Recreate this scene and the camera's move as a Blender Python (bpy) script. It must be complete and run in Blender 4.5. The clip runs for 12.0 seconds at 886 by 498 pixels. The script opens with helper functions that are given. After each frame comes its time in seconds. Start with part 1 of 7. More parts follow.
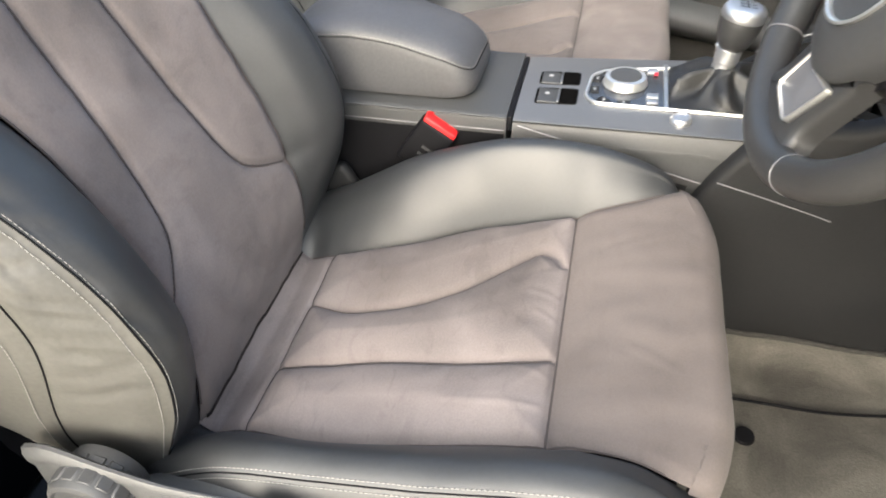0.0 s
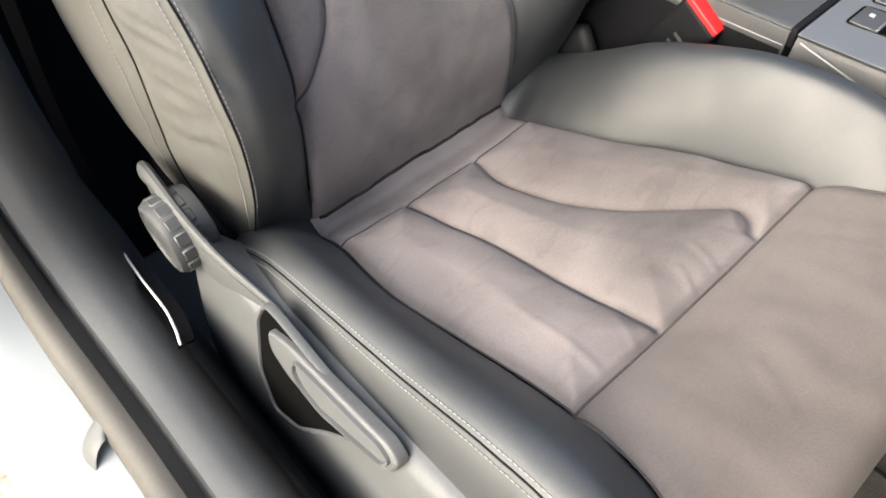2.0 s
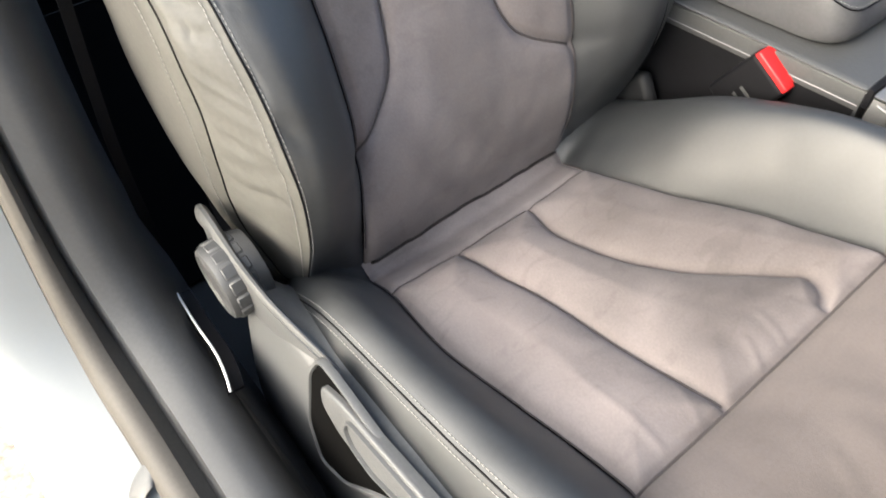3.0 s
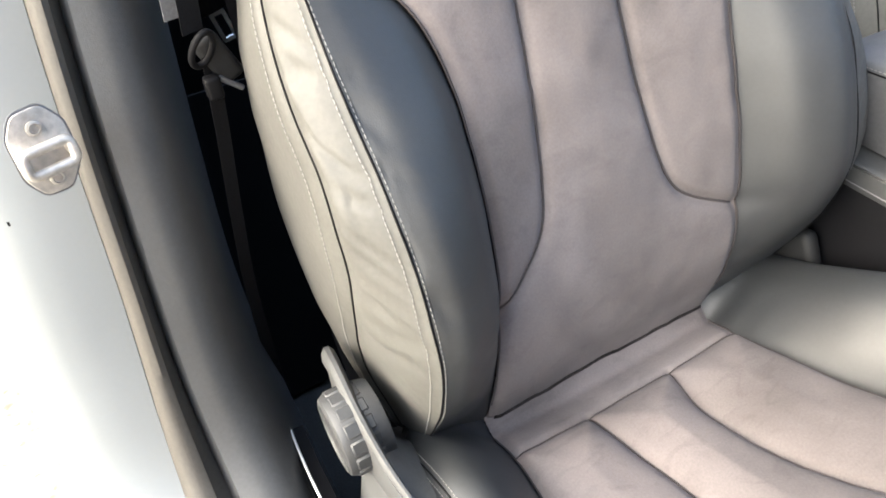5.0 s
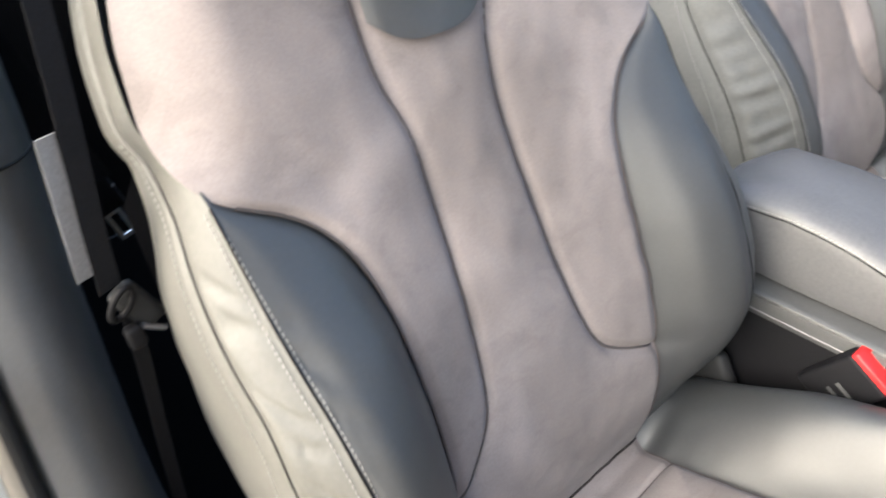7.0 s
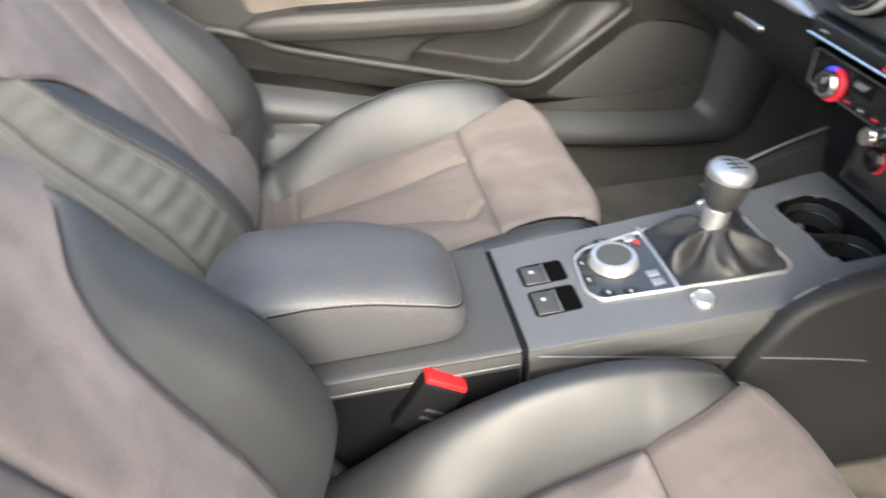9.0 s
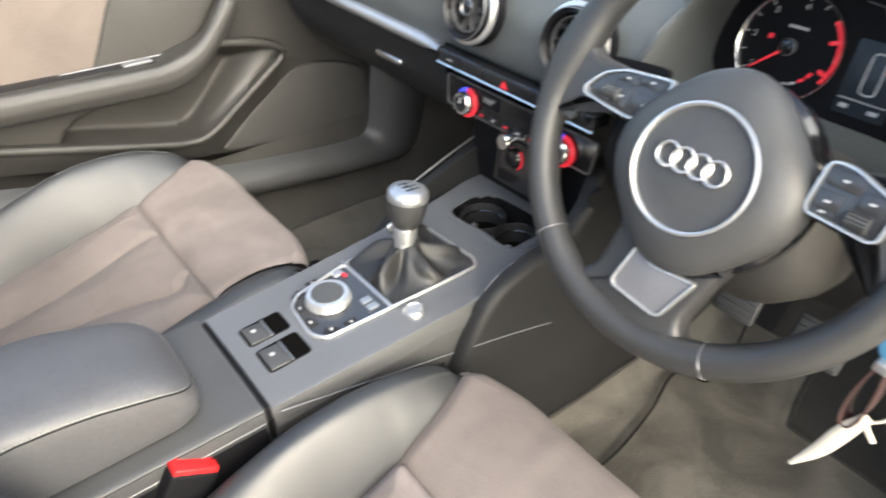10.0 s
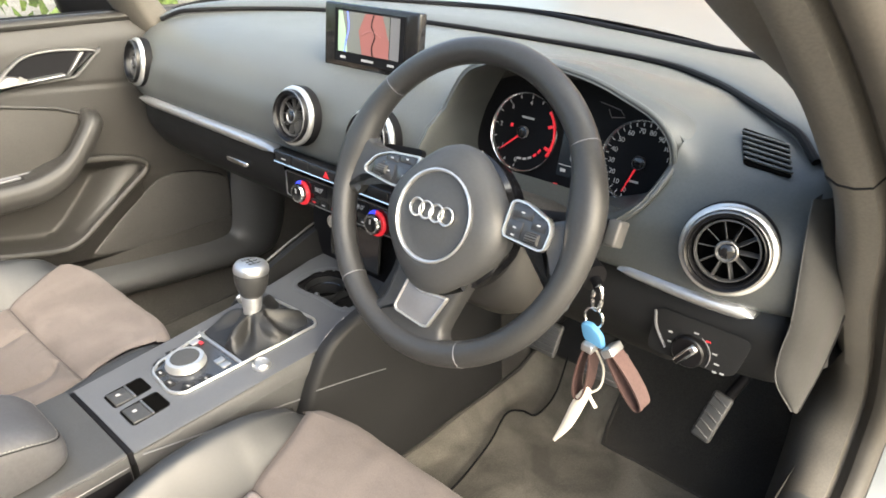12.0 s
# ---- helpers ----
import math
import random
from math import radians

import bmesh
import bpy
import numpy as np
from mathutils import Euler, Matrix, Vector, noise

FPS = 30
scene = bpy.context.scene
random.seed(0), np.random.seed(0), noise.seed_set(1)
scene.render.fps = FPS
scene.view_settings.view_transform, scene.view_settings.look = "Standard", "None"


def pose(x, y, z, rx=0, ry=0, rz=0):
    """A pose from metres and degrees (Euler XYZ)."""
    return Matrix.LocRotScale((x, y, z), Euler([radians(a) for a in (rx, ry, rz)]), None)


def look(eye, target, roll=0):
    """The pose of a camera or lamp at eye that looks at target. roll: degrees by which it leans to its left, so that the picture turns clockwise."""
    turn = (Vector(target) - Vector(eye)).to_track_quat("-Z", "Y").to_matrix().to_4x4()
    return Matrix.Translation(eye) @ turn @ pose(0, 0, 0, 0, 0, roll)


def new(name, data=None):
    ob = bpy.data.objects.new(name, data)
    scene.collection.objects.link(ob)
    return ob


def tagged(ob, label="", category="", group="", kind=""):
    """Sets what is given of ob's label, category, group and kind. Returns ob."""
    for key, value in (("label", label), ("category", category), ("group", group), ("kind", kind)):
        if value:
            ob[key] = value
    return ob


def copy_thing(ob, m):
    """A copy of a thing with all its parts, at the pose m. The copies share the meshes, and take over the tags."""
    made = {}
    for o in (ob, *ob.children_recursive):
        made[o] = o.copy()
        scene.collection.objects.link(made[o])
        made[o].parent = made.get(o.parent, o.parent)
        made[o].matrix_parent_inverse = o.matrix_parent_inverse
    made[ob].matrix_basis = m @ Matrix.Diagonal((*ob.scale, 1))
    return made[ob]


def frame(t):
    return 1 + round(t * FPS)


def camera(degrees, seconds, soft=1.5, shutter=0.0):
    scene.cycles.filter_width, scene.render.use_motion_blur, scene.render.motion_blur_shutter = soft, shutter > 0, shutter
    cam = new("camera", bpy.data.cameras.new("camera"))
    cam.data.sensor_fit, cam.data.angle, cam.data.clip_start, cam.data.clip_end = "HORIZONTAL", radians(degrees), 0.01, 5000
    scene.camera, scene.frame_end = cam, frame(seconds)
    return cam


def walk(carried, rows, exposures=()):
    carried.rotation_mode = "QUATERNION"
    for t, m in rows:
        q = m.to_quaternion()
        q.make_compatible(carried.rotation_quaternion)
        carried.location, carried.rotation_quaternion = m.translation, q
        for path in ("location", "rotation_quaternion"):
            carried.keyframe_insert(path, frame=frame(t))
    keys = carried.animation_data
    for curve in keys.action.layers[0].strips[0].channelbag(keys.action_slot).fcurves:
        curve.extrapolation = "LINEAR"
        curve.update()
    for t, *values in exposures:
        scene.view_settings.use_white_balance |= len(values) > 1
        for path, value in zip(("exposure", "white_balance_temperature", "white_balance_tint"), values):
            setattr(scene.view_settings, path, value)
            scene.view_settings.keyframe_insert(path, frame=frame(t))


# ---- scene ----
cam = camera(64.8, 12.0, 1.7, 0.35)
PATH = [
    (0.0, (0.862, 0.336, 1.062), (0.138, 0.154, 0.397), -1.6),
    (0.5, (0.778, 0.368, 1.015), (0.130, 0.081, 0.310), -1.4),
    (1.0, (0.741, 0.413, 0.997), (0.208, -0.006, 0.262), -2.1),
    (1.5, (0.728, 0.445, 0.984), (0.276, -0.028, 0.228), -2.8),
    (2.0, (0.726, 0.451, 0.979), (0.312, -0.046, 0.216), -3.2),
    (2.5, (0.721, 0.439, 0.980), (0.327, -0.068, 0.214), -3.5),
    (3.0, (0.720, 0.411, 0.995), (0.329, -0.126, 0.247), -3.8),
    (3.5, (0.723, 0.377, 1.013), (0.338, -0.193, 0.287), -3.2),
    (3.7, (0.724, 0.360, 1.018), (0.344, -0.227, 0.303), -3.1),
    (5.5, (0.703, 0.300, 1.028), (0.380, -0.372, 0.361), -4.7),
    (6.0, (0.704, 0.292, 1.044), (0.379, -0.398, 0.398), -4.2),
    (6.5, (0.704, 0.288, 1.074), (0.331, -0.405, 0.456), -4.5),
    (6.7, (0.703, 0.273, 1.090), (0.284, -0.401, 0.481), -4.6),
    (8.3, (0.614, 0.123, 1.108), (-0.138, -0.113, 0.493), -2.9),
    (8.5, (0.605, 0.126, 1.110), (-0.162, -0.063, 0.497), -3.2),
    (9.0, (0.588, 0.078, 1.129), (-0.192, 0.202, 0.515), -2.8),
    (9.5, (0.580, 0.047, 1.143), (-0.143, 0.377, 0.535), -1.7),
    (10.0, (0.605, 0.079, 1.162), (-0.034, 0.576, 0.575), -0.3),
    (10.5, (0.643, 0.096, 1.181), (0.064, 0.692, 0.624), 0.5),
    (11.0, (0.678, 0.085, 1.193), (0.118, 0.732, 0.675), 0.6),
    (11.5, (0.747, 0.063, 1.202), (0.176, 0.724, 0.716), 0.3),
    (12.0, (0.816, 0.019, 1.208), (0.217, 0.677, 0.750), -0.2),
]
EXPOSURES = [(0.0, 1.12, 6500, 7), (2.5, 1.18, 6500, 7), (5.5, 1.62, 6450, 7), (6.5, 1.64, 6400, 7), (8.5, 1.28, 6550, 7), (9.5, 1.36, 6400, 7), (10.0, 1.34, 6500, 7), (11.0, 1.34, 6650, 7), (12.0, 1.34, 6950, 7)]
walk(cam, [(t, look(eye, target, roll)) for t, eye, target, roll in PATH], EXPOSURES)

# ---- world, sun and daylight ----
world = bpy.data.worlds.new("daylight")
scene.world = world
world.use_nodes = True
wn = world.node_tree.nodes
sky = wn.new("ShaderNodeTexSky")
sky.sky_type = "NISHITA"
sky.sun_disc = False
sky.sun_elevation = radians(34)
sky.sun_rotation = radians(98)
sky.air_density, sky.dust_density = 1.0, 4.0
world.node_tree.links.new(sky.outputs[0], wn["Background"].inputs[0])
wn["Background"].inputs[1].default_value = 0.27
sun_data = bpy.data.lights.new("sun", "SUN")
sun_data.energy, sun_data.angle, sun_data.color = 3.7, radians(80), (1.0, 0.96, 0.875)
sun = new("sun", sun_data)
sun.matrix_world = look((6.4, -0.9, 4.4), (0, 0, 0))


# ---- materials ----
def material(name, color, rough=0.5, metal=0.0, grain=0.0, grain_scale=300.0, patch=0.0, patch_scale=6.0,
             bump=0.0, bump_scale=400.0, coat=0.0, sheen=0.0, spec=0.5, rough_var=0.0, voronoi=False, emit=None, smudge=0.0, patch_detail=5.0, stains=()):
    m = bpy.data.materials.new(name)
    m.use_nodes = True
    nt = m.node_tree
    n, ln = nt.nodes, nt.links
    b = n["Principled BSDF"]
    b.inputs["Roughness"].default_value = rough
    b.inputs["Metallic"].default_value = metal
    b.inputs["Specular IOR Level"].default_value = spec
    b.inputs["Coat Weight"].default_value = coat
    b.inputs["Coat Roughness"].default_value = 0.08
    b.inputs["Sheen Weight"].default_value = sheen
    b.inputs["Sheen Roughness"].default_value = 0.45
    col = (*color, 1)
    b.inputs["Base Color"].default_value = col
    tc = n.new("ShaderNodeTexCoord")
    if grain or patch:
        n1 = n.new("ShaderNodeTexNoise")
        n1.inputs["Scale"].default_value, n1.inputs["Detail"].default_value = patch_scale, patch_detail
        n1.inputs["Distortion"].default_value = 0.6
        n2 = n.new("ShaderNodeTexNoise")
        n2.inputs["Scale"].default_value, n2.inputs["Detail"].default_value = grain_scale, 3
        ln.new(tc.outputs["Object"], n1.inputs["Vector"])
        ln.new(tc.outputs["Object"], n2.inputs["Vector"])
        r1 = n.new("ShaderNodeMapRange")
        r1.inputs[1].default_value, r1.inputs[2].default_value = 0.36, 0.64
        r1.inputs[3].default_value, r1.inputs[4].default_value = 1 - patch, 1 + patch
        r2 = n.new("ShaderNodeMapRange")
        r2.inputs[1].default_value, r2.inputs[2].default_value = 0.3, 0.7
        r2.inputs[3].default_value, r2.inputs[4].default_value = 1 - grain, 1 + grain
        ln.new(n1.outputs["Fac"], r1.inputs[0])
        ln.new(n2.outputs["Fac"], r2.inputs[0])
        mul = n.new("ShaderNodeMath")
        mul.operation = "MULTIPLY"
        ln.new(r1.outputs[0], mul.inputs[0])
        ln.new(r2.outputs[0], mul.inputs[1])
        vm = n.new("ShaderNodeVectorMath")
        vm.operation = "SCALE"
        vm.inputs[0].default_value = color
        ln.new(mul.outputs[0], vm.inputs["Scale"])
        ln.new(vm.outputs[0], b.inputs["Base Color"])
        if smudge:
            mp = n.new("ShaderNodeMapping")
            mp.inputs["Rotation"].default_value, mp.inputs["Scale"].default_value = (0.5, 0.3, 0.6), (1.0, 2.2, 1.0)
            ln.new(tc.outputs["Object"], mp.inputs["Vector"])
            n4 = n.new("ShaderNodeTexNoise")
            n4.inputs["Scale"].default_value, n4.inputs["Detail"].default_value, n4.inputs["Distortion"].default_value = 24, 4, 1.2
            ln.new(mp.outputs[0], n4.inputs["Vector"])
            r4 = n.new("ShaderNodeMapRange")
            r4.interpolation_type = "SMOOTHSTEP"
            r4.inputs[1].default_value, r4.inputs[2].default_value = 0.53, 0.66
            r4.inputs[3].default_value, r4.inputs[4].default_value = 1.0, 1.0 - smudge
            ln.new(n4.outputs["Fac"], r4.inputs[0])
            mul2 = n.new("ShaderNodeMath")
            mul2.operation = "MULTIPLY"
            ln.new(mul.outputs[0], mul2.inputs[0])
            ln.new(r4.outputs[0], mul2.inputs[1])
            ln.new(mul2.outputs[0], vm.inputs["Scale"])
        for (cx, cy, cz), reach, strength, streaks in stains:
            # a worn, darkened place in the cloth
            geo = n.new("ShaderNodeNewGeometry")
            far = n.new("ShaderNodeVectorMath")
            far.operation = "DISTANCE"
            far.inputs[1].default_value = (cx, cy, cz)
            ln.new(geo.outputs["Position"], far.inputs[0])
            n5 = n.new("ShaderNodeTexNoise")
            n5.inputs["Scale"].default_value, n5.inputs["Detail"].default_value, n5.inputs["Distortion"].default_value = (34, 4, 1.0) if streaks else (9, 3, 0.5)
            mp5 = n.new("ShaderNodeMapping")
            mp5.inputs["Rotation"].default_value, mp5.inputs["Scale"].default_value = (0.0, 0.7, 0.0), (1.0, 1.0, 2.0 if streaks else 1.0)
            ln.new(geo.outputs["Position"], mp5.inputs["Vector"])
            ln.new(mp5.outputs[0], n5.inputs["Vector"])
            rag = n.new("ShaderNodeMath")
            rag.operation = "MULTIPLY_ADD"
            rag.inputs[1].default_value = -1.6 * reach if streaks else -0.8 * reach
            ln.new(n5.outputs["Fac"], rag.inputs[0])
            ln.new(far.outputs["Value"], rag.inputs[2])
            r5 = n.new("ShaderNodeMapRange")
            r5.interpolation_type = "SMOOTHSTEP"
            r5.inputs[1].default_value, r5.inputs[2].default_value = (-0.5 * reach, 0.1 * reach) if streaks else (-0.2 * reach, 0.6 * reach)
            r5.inputs[3].default_value, r5.inputs[4].default_value = 1.0 - strength, 1.0
            ln.new(rag.outputs[0], r5.inputs[0])
            mul5 = n.new("ShaderNodeMath")
            mul5.operation = "MULTIPLY"
            ln.new(vm.inputs["Scale"].links[0].from_socket, mul5.inputs[0])
            ln.new(r5.outputs[0], mul5.inputs[1])
            ln.new(mul5.outputs[0], vm.inputs["Scale"])
        if rough_var:
            r3 = n.new("ShaderNodeMapRange")
            r3.inputs[1].default_value, r3.inputs[2].default_value = 0.3, 0.7
            r3.inputs[3].default_value, r3.inputs[4].default_value = rough - rough_var, rough + rough_var
            ln.new(n1.outputs["Fac"], r3.inputs[0])
            ln.new(r3.outputs[0], b.inputs["Roughness"])
    if bump:
        if voronoi:
            n3 = n.new("ShaderNodeTexVoronoi")
            n3.feature = "DISTANCE_TO_EDGE"
            n3.inputs["Scale"].default_value = bump_scale
            out = n3.outputs["Distance"]
        else:
            n3 = n.new("ShaderNodeTexNoise")
            n3.inputs["Scale"].default_value, n3.inputs["Detail"].default_value = bump_scale, 4
            out = n3.outputs["Fac"]
        ln.new(tc.outputs["Object"], n3.inputs["Vector"])
        bp = n.new("ShaderNodeBump")
        bp.inputs["Strength"].default_value, bp.inputs["Distance"].default_value = bump, 0.001
        ln.new(out, bp.inputs["Height"])
        ln.new(bp.outputs[0], b.inputs["Normal"])
    if emit:
        b.inputs["Emission Color"].default_value = (*emit[0], 1)
        b.inputs["Emission Strength"].default_value = emit[1]
    return m


SUEDE = material("grey_suede", (0.178, 0.155, 0.149), 0.95, grain=0.07, grain_scale=500, patch=0.2, patch_scale=6.5, patch_detail=2.0, bump=0.2, bump_scale=900, sheen=0.06, spec=0.1, smudge=0.09,
                 stains=(((0.36, -0.03, 0.645), 0.075, 0.11, True), ((0.3, 0.2, 0.54), 0.17, 0.34, False), ((0.4, 0.32, 0.56), 0.08, 0.2, False)))
PAD_SUEDE = material("brown_grey_pad_suede", (0.122, 0.105, 0.098), 0.95, grain=0.07, grain_scale=500, patch=0.1, patch_scale=6.5, patch_detail=2.0, bump=0.2, bump_scale=900, sheen=0.06, spec=0.1, smudge=0.05)
MATTED_SUEDE = material("patchy_matted_suede", (0.152, 0.13, 0.12), 0.95, grain=0.07, grain_scale=500, patch=0.16, patch_scale=9, patch_detail=2.0, bump=0.2, bump_scale=900, sheen=0.06, spec=0.1, smudge=0.05)
LEATHER = material("black_leather", (0.0195, 0.021, 0.0225), 0.55, grain=0.1, grain_scale=250, patch=0.12, patch_scale=9, bump=0.12, bump_scale=600, voronoi=True, rough_var=0.05, spec=0.85)
ARM_LEATHER = material("matt_black_armrest_leather", (0.066, 0.066, 0.07), 0.5, grain=0.1, grain_scale=250, patch=0.1, bump=0.25, bump_scale=420, voronoi=True, spec=0.6)
# same leather as LEATHER; the raised base paints sunlight on the flanks
LEATHER_LIT = material("creased_leather_lit", (0.062, 0.06, 0.053), 0.66, grain=0.1, grain_scale=250, patch=0.12, patch_scale=14, bump=0.5, bump_scale=60, rough_var=0.06, spec=0.7)
WHEEL_LEATHER = material("steering_wheel_leather", (0.03, 0.03, 0.03), 0.4, grain=0.1, patch=0.1, bump=0.25, bump_scale=600, voronoi=True, rough_var=0.07)
SEAM = material("dark_seam_thread", (0.06, 0.05, 0.048), 0.9)
GAITER = material("soft_black_gaiter_leather", (0.014, 0.014, 0.014), 0.5, grain=0.1, patch=0.2, bump=0.4, bump_scale=200, rough_var=0.08)
THREAD = material("pale_grey_thread", (0.22, 0.217, 0.205), 0.8)
SOFT = material("soft_touch_dash_plastic", (0.062, 0.067, 0.0665), 0.42, grain=0.08, grain_scale=350, patch=0.1, patch_scale=5, bump=0.25, bump_scale=700, voronoi=True, rough_var=0.05, spec=0.6)
PLASTIC = material("dark_grey_moulded_plastic", (0.0145, 0.0148, 0.0155), 0.5, grain=0.08, patch=0.1, patch_scale=8, bump=0.2, bump_scale=900, rough_var=0.05, spec=0.22)
SEAT_PLASTIC = material("grey_moulded_seat_plastic", (0.075, 0.076, 0.076), 0.48, grain=0.08, patch=0.1, patch_scale=8, bump=0.2, bump_scale=900, rough_var=0.05)
TRIM_PLASTIC = material("grey_moulded_trim_plastic", (0.045, 0.046, 0.047), 0.5, grain=0.08, patch=0.1, patch_scale=8, bump=0.2, bump_scale=900, rough_var=0.05)
CAP_PLASTIC = material("dark_end_cap_plastic", (0.034, 0.034, 0.033), 0.52, grain=0.08, patch=0.1, patch_scale=8, bump=0.2, bump_scale=900, rough_var=0.05, spec=0.3)
# near-black base that paints shade behind the seats and in recesses
VOID = material("near_black_shade", (0.0018, 0.0017, 0.0016), 1.0, grain=0.2, patch=0.2, spec=0.05)
DOOR_CLOTH = material("charcoal_door_cloth", (0.036, 0.034, 0.031), 0.8, grain=0.15, grain_scale=500, patch=0.12, bump=0.3, bump_scale=800)
DOOR_SUEDE = material("brown_grey_door_suede", (0.13, 0.11, 0.098), 0.95, grain=0.15, grain_scale=500, patch=0.12, bump=0.3, bump_scale=800, sheen=0.06, spec=0.1)
DOOR_PLASTIC = material("charcoal_door_plastic", (0.026, 0.025, 0.0235), 0.5, grain=0.08, patch=0.1, patch_scale=6, bump=0.25, bump_scale=700, voronoi=True, rough_var=0.05)
PIANO = material("gloss_grey_control_panel", (0.03, 0.031, 0.034), 0.16, coat=0.3, grain=0.02, patch=0.03)
SATIN = material("satin_dark_console_panel", (0.085, 0.088, 0.094), 0.36, grain=0.04, patch=0.06, spec=0.6)
BLACK = material("matt_black_plastic", (0.005, 0.005, 0.006), 0.6, grain=0.1, patch=0.15, spec=0.13)
GLOSS = material("gloss_black_plastic", (0.008, 0.008, 0.009), 0.12, coat=0.3, grain=0.02, patch=0.02)
SILVER = material("brushed_silver_trim", (0.55, 0.56, 0.57), 0.38, metal=0.9, grain=0.05, grain_scale=120, patch=0.05)
CHROME = material("bright_chrome", (0.78, 0.78, 0.77), 0.2, metal=1.0, grain=0.02, patch=0.03)
GREY_INLAY = material("grey_metallic_inlay", (0.17, 0.17, 0.18), 0.42, metal=0.3, grain=0.04, patch=0.05)
RUBBER = material("taupe_rubber_door_seal", (0.05, 0.045, 0.038), 0.65, grain=0.1, patch=0.2, bump=0.2)
PAINT = material("white_car_paint", (0.183, 0.196, 0.202), 0.3, coat=0.0, spec=0.3, grain=0.01, patch=0.03)
CARPET = material("dark_grey_loop_carpet", (0.03, 0.0285, 0.026), 0.95, grain=0.5, grain_scale=600, patch=0.2, bump=0.9, bump_scale=500)
MAT_CARPET = material("dusty_grey_floor_mat", (0.076, 0.072, 0.062), 0.95, grain=0.22, grain_scale=500, patch=0.4, patch_scale=9, bump=0.9, bump_scale=450)
DARK_MAT = material("dark_grey_floor_mat", (0.05, 0.047, 0.041), 0.95, grain=0.35, grain_scale=500, patch=0.3, patch_scale=9, bump=0.9, bump_scale=450)
RED = material("red_release_button", (0.5, 0.012, 0.014), 0.45, grain=0.05, patch=0.15, patch_scale=60)
WEBBING = material("black_belt_webbing", (0.006, 0.006, 0.007), 0.8, spec=0.15, grain=0.3, grain_scale=700, patch=0.1, bump=0.4, bump_scale=900)
PILLAR_CLOTH = material("grey_pillar_trim", (0.082, 0.075, 0.065), 0.7, grain=0.12, grain_scale=400, patch=0.1, bump=0.3, bump_scale=700)
WHITE_MARK = material("white_printed_marking", (0.34, 0.34, 0.34), 0.5, emit=((1, 1, 1), 0.03))
RED_GLOW = material("lit_red_marking", (0.4, 0.02, 0.03), 0.4, emit=((1.0, 0.03, 0.05), 0.22))
BLUE_GLOW = material("lit_blue_marking", (0.03, 0.05, 0.6), 0.4, emit=((0.05, 0.08, 1.0), 0.4))
DIM_SILVER = material("dull_satin_aluminium", (0.27, 0.27, 0.27), 0.4, metal=0.85, grain=0.05, grain_scale=120, patch=0.08)
BARREL = material("shiny_black_vent_plastic", (0.006, 0.006, 0.007), 0.3, spec=0.35, grain=0.02, patch=0.05)
VENT_SILVER = material("satin_silver_vent_ring", (0.72, 0.72, 0.7), 0.32, metal=0.85, grain=0.04, grain_scale=120, patch=0.05)
DARK_VANE = material("dark_grey_vent_plastic", (0.06, 0.06, 0.062), 0.35, grain=0.05, patch=0.1)
STRAP = material("brown_leather_strap", (0.075, 0.042, 0.038), 0.6, grain=0.15, patch=0.2, bump=0.3)
BLUE = material("blue_plastic_tag", (0.08, 0.24, 0.42), 0.45)
CREAM = material("cream_paper_tag", (0.72, 0.66, 0.55), 0.7, grain=0.05, patch=0.08)


def glass_material(name, tint, rough=0.0):
    m = bpy.data.materials.new(name)
    m.use_nodes = True
    b = m.node_tree.nodes["Principled BSDF"]
    b.inputs["Base Color"].default_value = (*tint, 1)
    b.inputs["Roughness"].default_value = rough
    b.inputs["Transmission Weight"].default_value = 1.0
    b.inputs["IOR"].default_value = 1.003
    return m


GLASS = glass_material("window_glass", (0.95, 0.98, 0.97))


# ---- mesh helpers ----
def finish(name, bm, mat, sharp=40):
    bmesh.ops.remove_doubles(bm, verts=bm.verts, dist=1e-6)
    bmesh.ops.recalc_face_normals(bm, faces=bm.faces)
    me = bpy.data.meshes.new(name)
    bm.to_mesh(me)
    bm.free()
    me.materials.append(mat)
    me.polygons.foreach_set("use_smooth", [True] * len(me.polygons))
    me.set_sharp_from_angle(angle=radians(sharp))
    return me


def part(name, bm, mat, parent, label="", sharp=40):
    ob = new(name, finish(name, bm, mat, sharp))
    if parent is not None:
        ob.parent = parent
        ob.matrix_parent_inverse = parent.matrix_world.inverted()
    if label:
        ob["label"] = label
    return ob


def thing(name, at, label, category, group="", kind=""):
    ob = new(name)
    ob.empty_display_size = 0.05
    ob.location = at
    ob.matrix_world = Matrix.Translation(at)
    return tagged(ob, label, category, group, kind)


def structure(name, bm, mat, label, category, sharp=40):
    return tagged(part(name, bm, mat, None, "", sharp), label, category, "", "structure")


def ease(a, b, x):
    t = min(1.0, max(0.0, (x - a) / (b - a)))
    return t * t * (3 - 2 * t)


